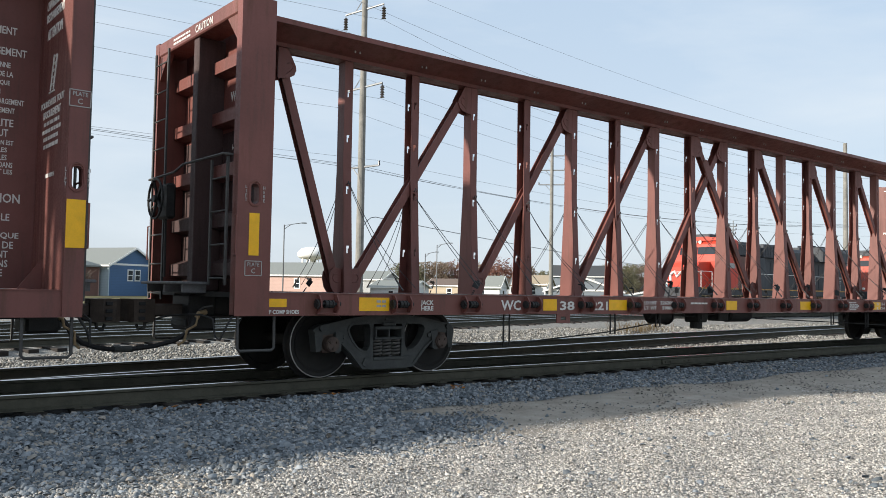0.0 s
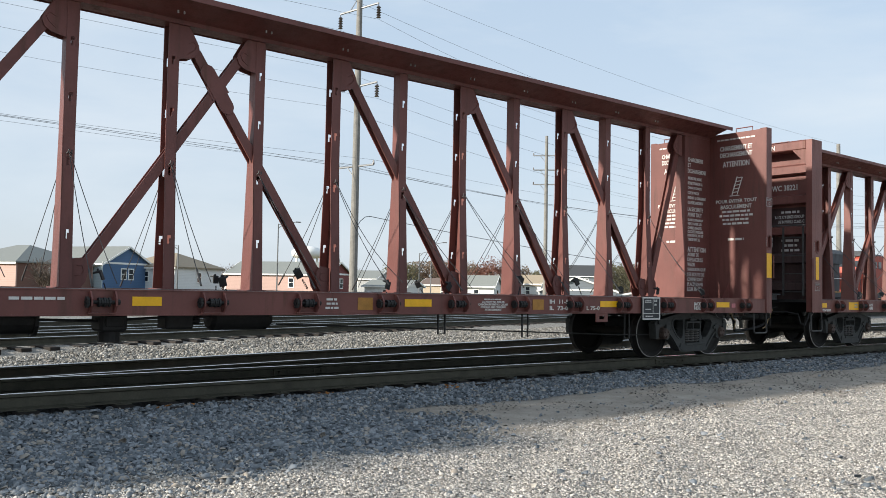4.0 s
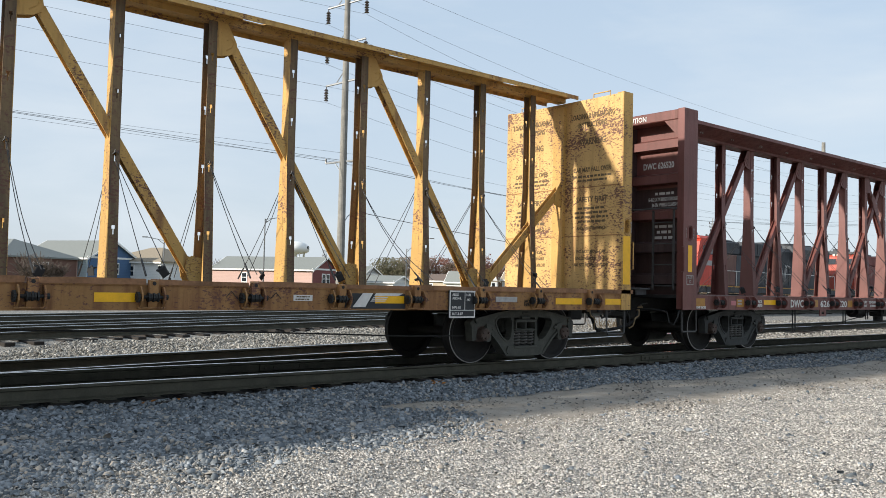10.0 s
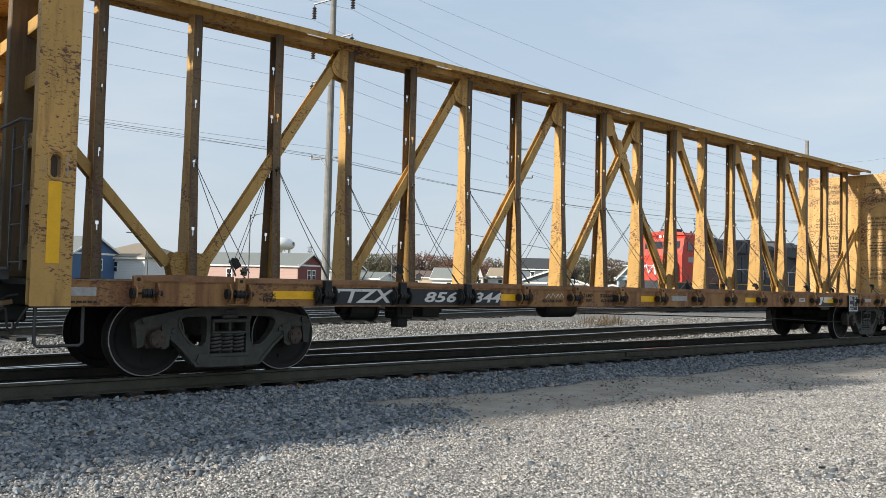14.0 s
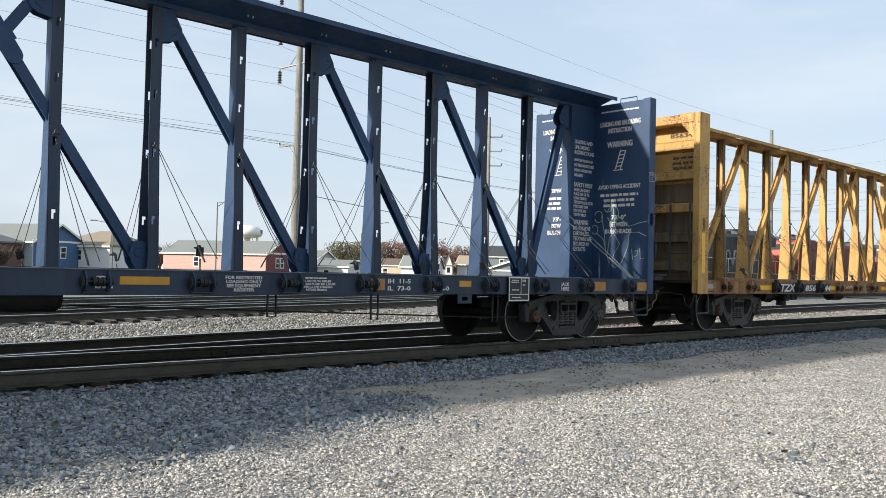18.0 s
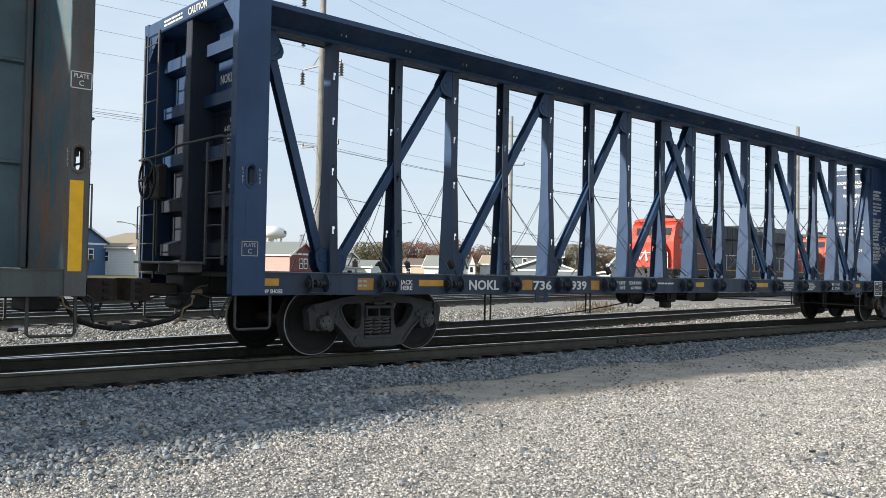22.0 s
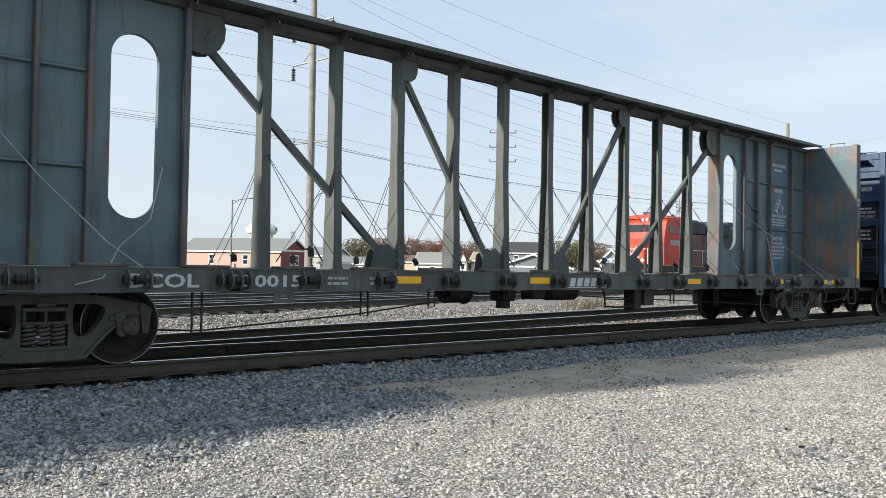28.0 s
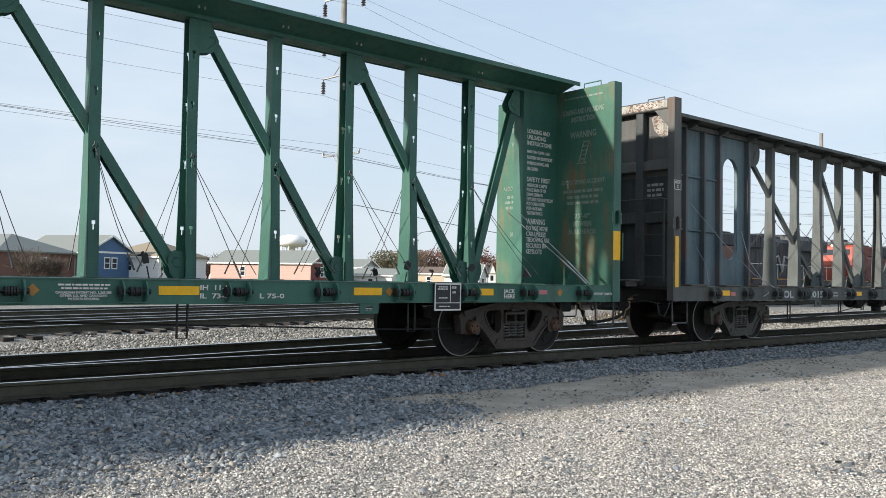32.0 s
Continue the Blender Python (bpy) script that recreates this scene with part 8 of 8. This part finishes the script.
def street_lamp(az, d, height, reach, turn):
    x, y = at(az, d)
    sl = thing("street_lamp", "grey steel street lamp with a curved arm", "street lamp", pose(x, y, -0.6, 0, 0, turn), group="street lamps beyond the yard")
    part("shaft", Mb().cyl((0, 0, 0), (0, 0, height + 0.6), 0.085, 0.06, 8), M["lamp_steel"], sl)
    part("arm", Mb().tube([(0, 0, height + 0.1), (reach * 0.4, 0, height + 0.65), (reach, 0, height + 0.85)], 0.04, 6).tube([(0, 0, height + 0.5), (reach * 0.4, 0, height + 0.65)], 0.025, 5), M["lamp_steel"], sl)
    part("lamp_head", Mb().box(reach, reach + 0.6, -0.12, 0.12, height + 0.80, height + 0.92, 0.03), M["lamp_steel"], sl)


street_lamp(27.8, 96, 8.3, 1.9, -25)
street_lamp(21.4, 100, 5.7, 1.8, 150)
street_lamp(37.4, 120, 6.4, 1.4, -40)
street_lamp(38.2, 118, 7.6, 1.6, -40)
street_lamp(58.0, 130, 8.0, 1.6, -40)

# lattice pylon far behind the roofs
px, py = at(31.82, 300)
pylon = thing("pylon", "grey steel lattice pylon with three crossarms", "pylon", pose(px, py, 0, 0, 0, 30))
for sx, sy in ((-1, -1), (1, -1), (1, 1), (-1, 1)):
    part("leg", Mb().cyl((sx * 1.6, sy * 1.6, 0), (sx * 0.3, sy * 0.3, 13.1), 0.09, n=5), M["galv"], pylon)
for k in range(9):
    w, z = 1.6 - 0.14 * k, 1.3 * k
    part("lacing", Mb().tube([(-w, -w, z), (w, -w, z + 1.2), (w, w, z), (-w, w, z + 1.2), (-w, -w, z)], 0.05, 4), M["galv"], pylon)
for k in range(3):
    part("crossarm", Mb().tube([(-2.0, 0, 12.5 - 1.6 * k), (0, 0, 12.8 - 1.6 * k), (2.0, 0, 12.5 - 1.6 * k)], 0.09, 5), M["galv"], pylon)

# ---------------------------------------------------------------- trees
M["bark"] = plain("grey_brown_bark", (0.10, 0.08, 0.065), 0.9, 0, 0.35, 4.0, 0.3)


def leaves(name, a, b):
    m, nt, bs = mat_base(name)
    geo = nt.nodes.new("ShaderNodeNewGeometry")
    c = n_mix(nt, geo.outputs["Random Per Island"], a, b)
    nt.links.new(c, bs.inputs["Base Color"])
    bs.inputs["Roughness"].default_value = 0.8
    thin = nt.nodes.new("ShaderNodeBsdfTranslucent")
    both = nt.nodes.new("ShaderNodeMixShader")
    both.inputs["Fac"].default_value = 0.5
    nt.links.new(c, thin.inputs["Color"])
    nt.links.new(bs.outputs["BSDF"], both.inputs[1])
    nt.links.new(thin.outputs["BSDF"], both.inputs[2])
    nt.links.new(both.outputs["Shader"], nt.nodes["Material Output"].inputs["Surface"])
    return m


# leaf colours are lifted to carry the haze of distance
LEAF = {"rust": leaves("rust_red_leaves", (0.22, 0.105, 0.08), (0.32, 0.165, 0.125)), "brown": leaves("brown_oak_leaves", (0.21, 0.155, 0.11), (0.31, 0.24, 0.175)),
        "olive": leaves("olive_leaves", (0.15, 0.14, 0.085), (0.25, 0.23, 0.14)), "twig": leaves("bare_twigs", (0.13, 0.105, 0.09), (0.23, 0.185, 0.15))}


def tree(label, az, d, height, spread, key, seed, count=900, bare=False):
    rnd = random.Random(seed)
    x, y = at(az, d)
    tr = thing("tree", label, "tree", pose(x, y, -0.6), group="trees beyond the houses")
    mb = Mb().tube([(0, 0, 0), (rnd.uniform(-.2, .2), 0, height * 0.3), (rnd.uniform(-.4, .4), 0, height * 0.75)], 0.16, 7)
    tips = []
    for k in range(14 if bare else 8):
        a = 2 * math.pi * k / 7 + rnd.uniform(-0.3, 0.3)
        z0 = height * rnd.uniform(0.18, 0.55)
        tip = Vector((spread * 0.85 * math.cos(a) * rnd.uniform(0.4, 1), spread * 0.85 * math.sin(a) * rnd.uniform(0.4, 1), height * rnd.uniform(0.6, 0.98)))
        mb.tube([(0, 0, z0), tuple(tip * 0.5 + Vector((0, 0, z0 * 0.5))), tuple(tip)], 0.06, 5)
        tips.append(tip)
    part("trunk", mb, M["bark"], tr)
    cr = Mb()
    for k in range(count):
        if bare:
            t = rnd.choice(tips)
            p = t * rnd.uniform(0.5, 1.05)
            p.z = max(p.z, height * 0.25)
            q = p + Vector((rnd.gauss(0, 0.5), rnd.gauss(0, 0.5), rnd.uniform(0.2, 1.0)))
            cr.tube([tuple(p), tuple((p + q) / 2 + Vector((rnd.gauss(0, .06), rnd.gauss(0, .06), 0))), tuple(q)], 0.022, 3)
        else:
            u = Vector((rnd.gauss(0, 1), rnd.gauss(0, 1), rnd.gauss(0, 1))).normalized() * rnd.random() ** 0.22
            bump = 1 + 0.25 * math.sin(5 * math.atan2(u.y, u.x) + seed) + 0.18 * math.sin(7 * u.z + seed)
            c = Vector((u.x * spread * bump, u.y * spread * bump, height * 0.58 + u.z * height * 0.42 * bump))
            s = rnd.uniform(0.10, 0.24)
            n = Vector((rnd.gauss(0, 1), rnd.gauss(0, 1), rnd.gauss(0, 1))).normalized()
            o = n.orthogonal().normalized() * s
            w = n.cross(o)
            cr.add([tuple(c + o), tuple(c + w * 0.8), tuple(c - o), tuple(c - w * 0.8), tuple(c + n * s * 0.4)], [(0, 1, 4), (1, 2, 4), (2, 3, 4), (3, 0, 4)])
    ob = part("crown", cr, LEAF[key], tr)
    return tr


for k, (az, d, h, sp, key) in enumerate(((36.2, 190, 7.5, 4.2, "olive"), (38.0, 200, 8.6, 5.0, "brown"), (39.6, 205, 9.0, 5.5, "rust"), (41.0, 200, 8.0, 4.0, "brown"), (42.4, 195, 8.6, 4.6, "rust"), (44.2, 210, 7.5, 4.0, "brown"),
                                         (45.6, 230, 7.0, 4.0, "olive"), (50.6, 190, 8.2, 4.2, "olive"), (52.0, 200, 8.6, 4.6, "brown"), (53.4, 210, 7.0, 4.4, "brown"), (54.8, 220, 6.2, 4.6, "olive"), (56.4, 230, 6.2, 5.0, "brown"), (58.4, 230, 6.0, 5.0, "olive"), (60.5, 235, 6.0, 5.0, "brown"), (35.0, 230, 6.0, 4.0, "olive"), (62.8, 240, 6.2, 5.4, "brown"), (65.5, 240, 6.4, 5.4, "rust"), (68.5, 240, 6.0, 5.4, "brown"))):
    tree("autumn tree with %s leaves" % {"olive": "olive", "brown": "brown", "rust": "rust-red"}[key], az, d, h, sp, key, k + 3, 5200)
for k, (az, d, h, sp) in enumerate(((13.6, 96, 3.6, 2.0), (14.8, 98, 3.2, 1.8), (24.3, 130, 4.4, 1.8), (33.0, 190, 6.2, 2.6), (49.7, 180, 7.4, 2.4), (25.3, 130, 3.0, 1.4))):
    tree("bare leafless shrub with fine twigs", az, d, h, sp, "twig", 40 + k, 420, True)

# low brown growth along the horizon
rnd = random.Random(77)
cr = Mb()
for k in range(9000):
    az = rnd.uniform(5, 80)
    d = rnd.uniform(250, 330)
    x, y = at(az, d)
    z = rnd.random() ** 1.6 * (3.2 + 1.6 * math.sin(az * 0.9) + 1.2 * math.sin(az * 2.3 + 1)) * (1.0 if az > 32 else 0.55)
    s = rnd.uniform(0.3, 0.8)
    cr.add([(x - s, y, z), (x, y - s, z + 0.2), (x + s, y, z), (x, y + s * 0.4, z + s)], [(0, 1, 3), (1, 2, 3), (2, 0, 3)])
far = part("far_woods", cr, LEAF["brown"], None)
tagged(far, "low brown woods on the horizon", "trees", kind="stuff")

# dry weeds between the tracks
M["weed"] = leaves("straw_weeds", (0.16, 0.115, 0.06), (0.27, 0.205, 0.12))
for wx, wy, n in ((24.4, 19.2, 60), (25.6, 19.4, 45), (23.4, 19.0, 30)):
    mb = Mb()
    for k in range(n):
        p = Vector((rnd.gauss(0, 0.35), rnd.gauss(0, 0.25), 0))
        q = p + Vector((rnd.gauss(0, 0.12), rnd.gauss(0, 0.12), rnd.uniform(0.12, 0.42)))
        mb.tube([tuple(p), tuple((p + q) / 2), tuple(q)], 0.008, 3)
    ob = part("dry_weeds", mb, M["weed"], None, "", pose(wx, wy, float(ground_z(wx, wy))))
    tagged(ob, "tuft of dry straw-coloured weeds on ballast", "weeds", "weeds between the tracks")

# ---------------------------------------------------------------- what moves
def motions():
    """The train rolls by at an almost even pace, its wheels turning."""
    drift = [(0, -0.36), (1, -0.33), (2, -0.30), (3, -0.25), (4.25, -0.13), (5.5, -0.03), (6.5, 0.02), (8.5, 0.07), (10, 0.07), (11, 0.10), (13, 0.13), (14, 0.115), (16, 0.085), (18, 0.07), (19, 0.045), (20, 0.05), (22, 0.07), (24, 0.07), (28, 0.07), (29, 0.06), (30, 0.03), (31, -0.03), (32, -0.04)]
    for car, middle in CARS:
        walk(car, [(t, pose(middle + SPEED * (t - 16) + d, TRACK, 0)) for t, d in drift])
    spin = math.degrees(SPEED / 0.4575)
    for ws, u in WHEELS:
        walk(ws, [(0.2 * k, pose(u, 0, 0.457, 0, spin * 0.2 * k, 0)) for k in range(161)])


motions()
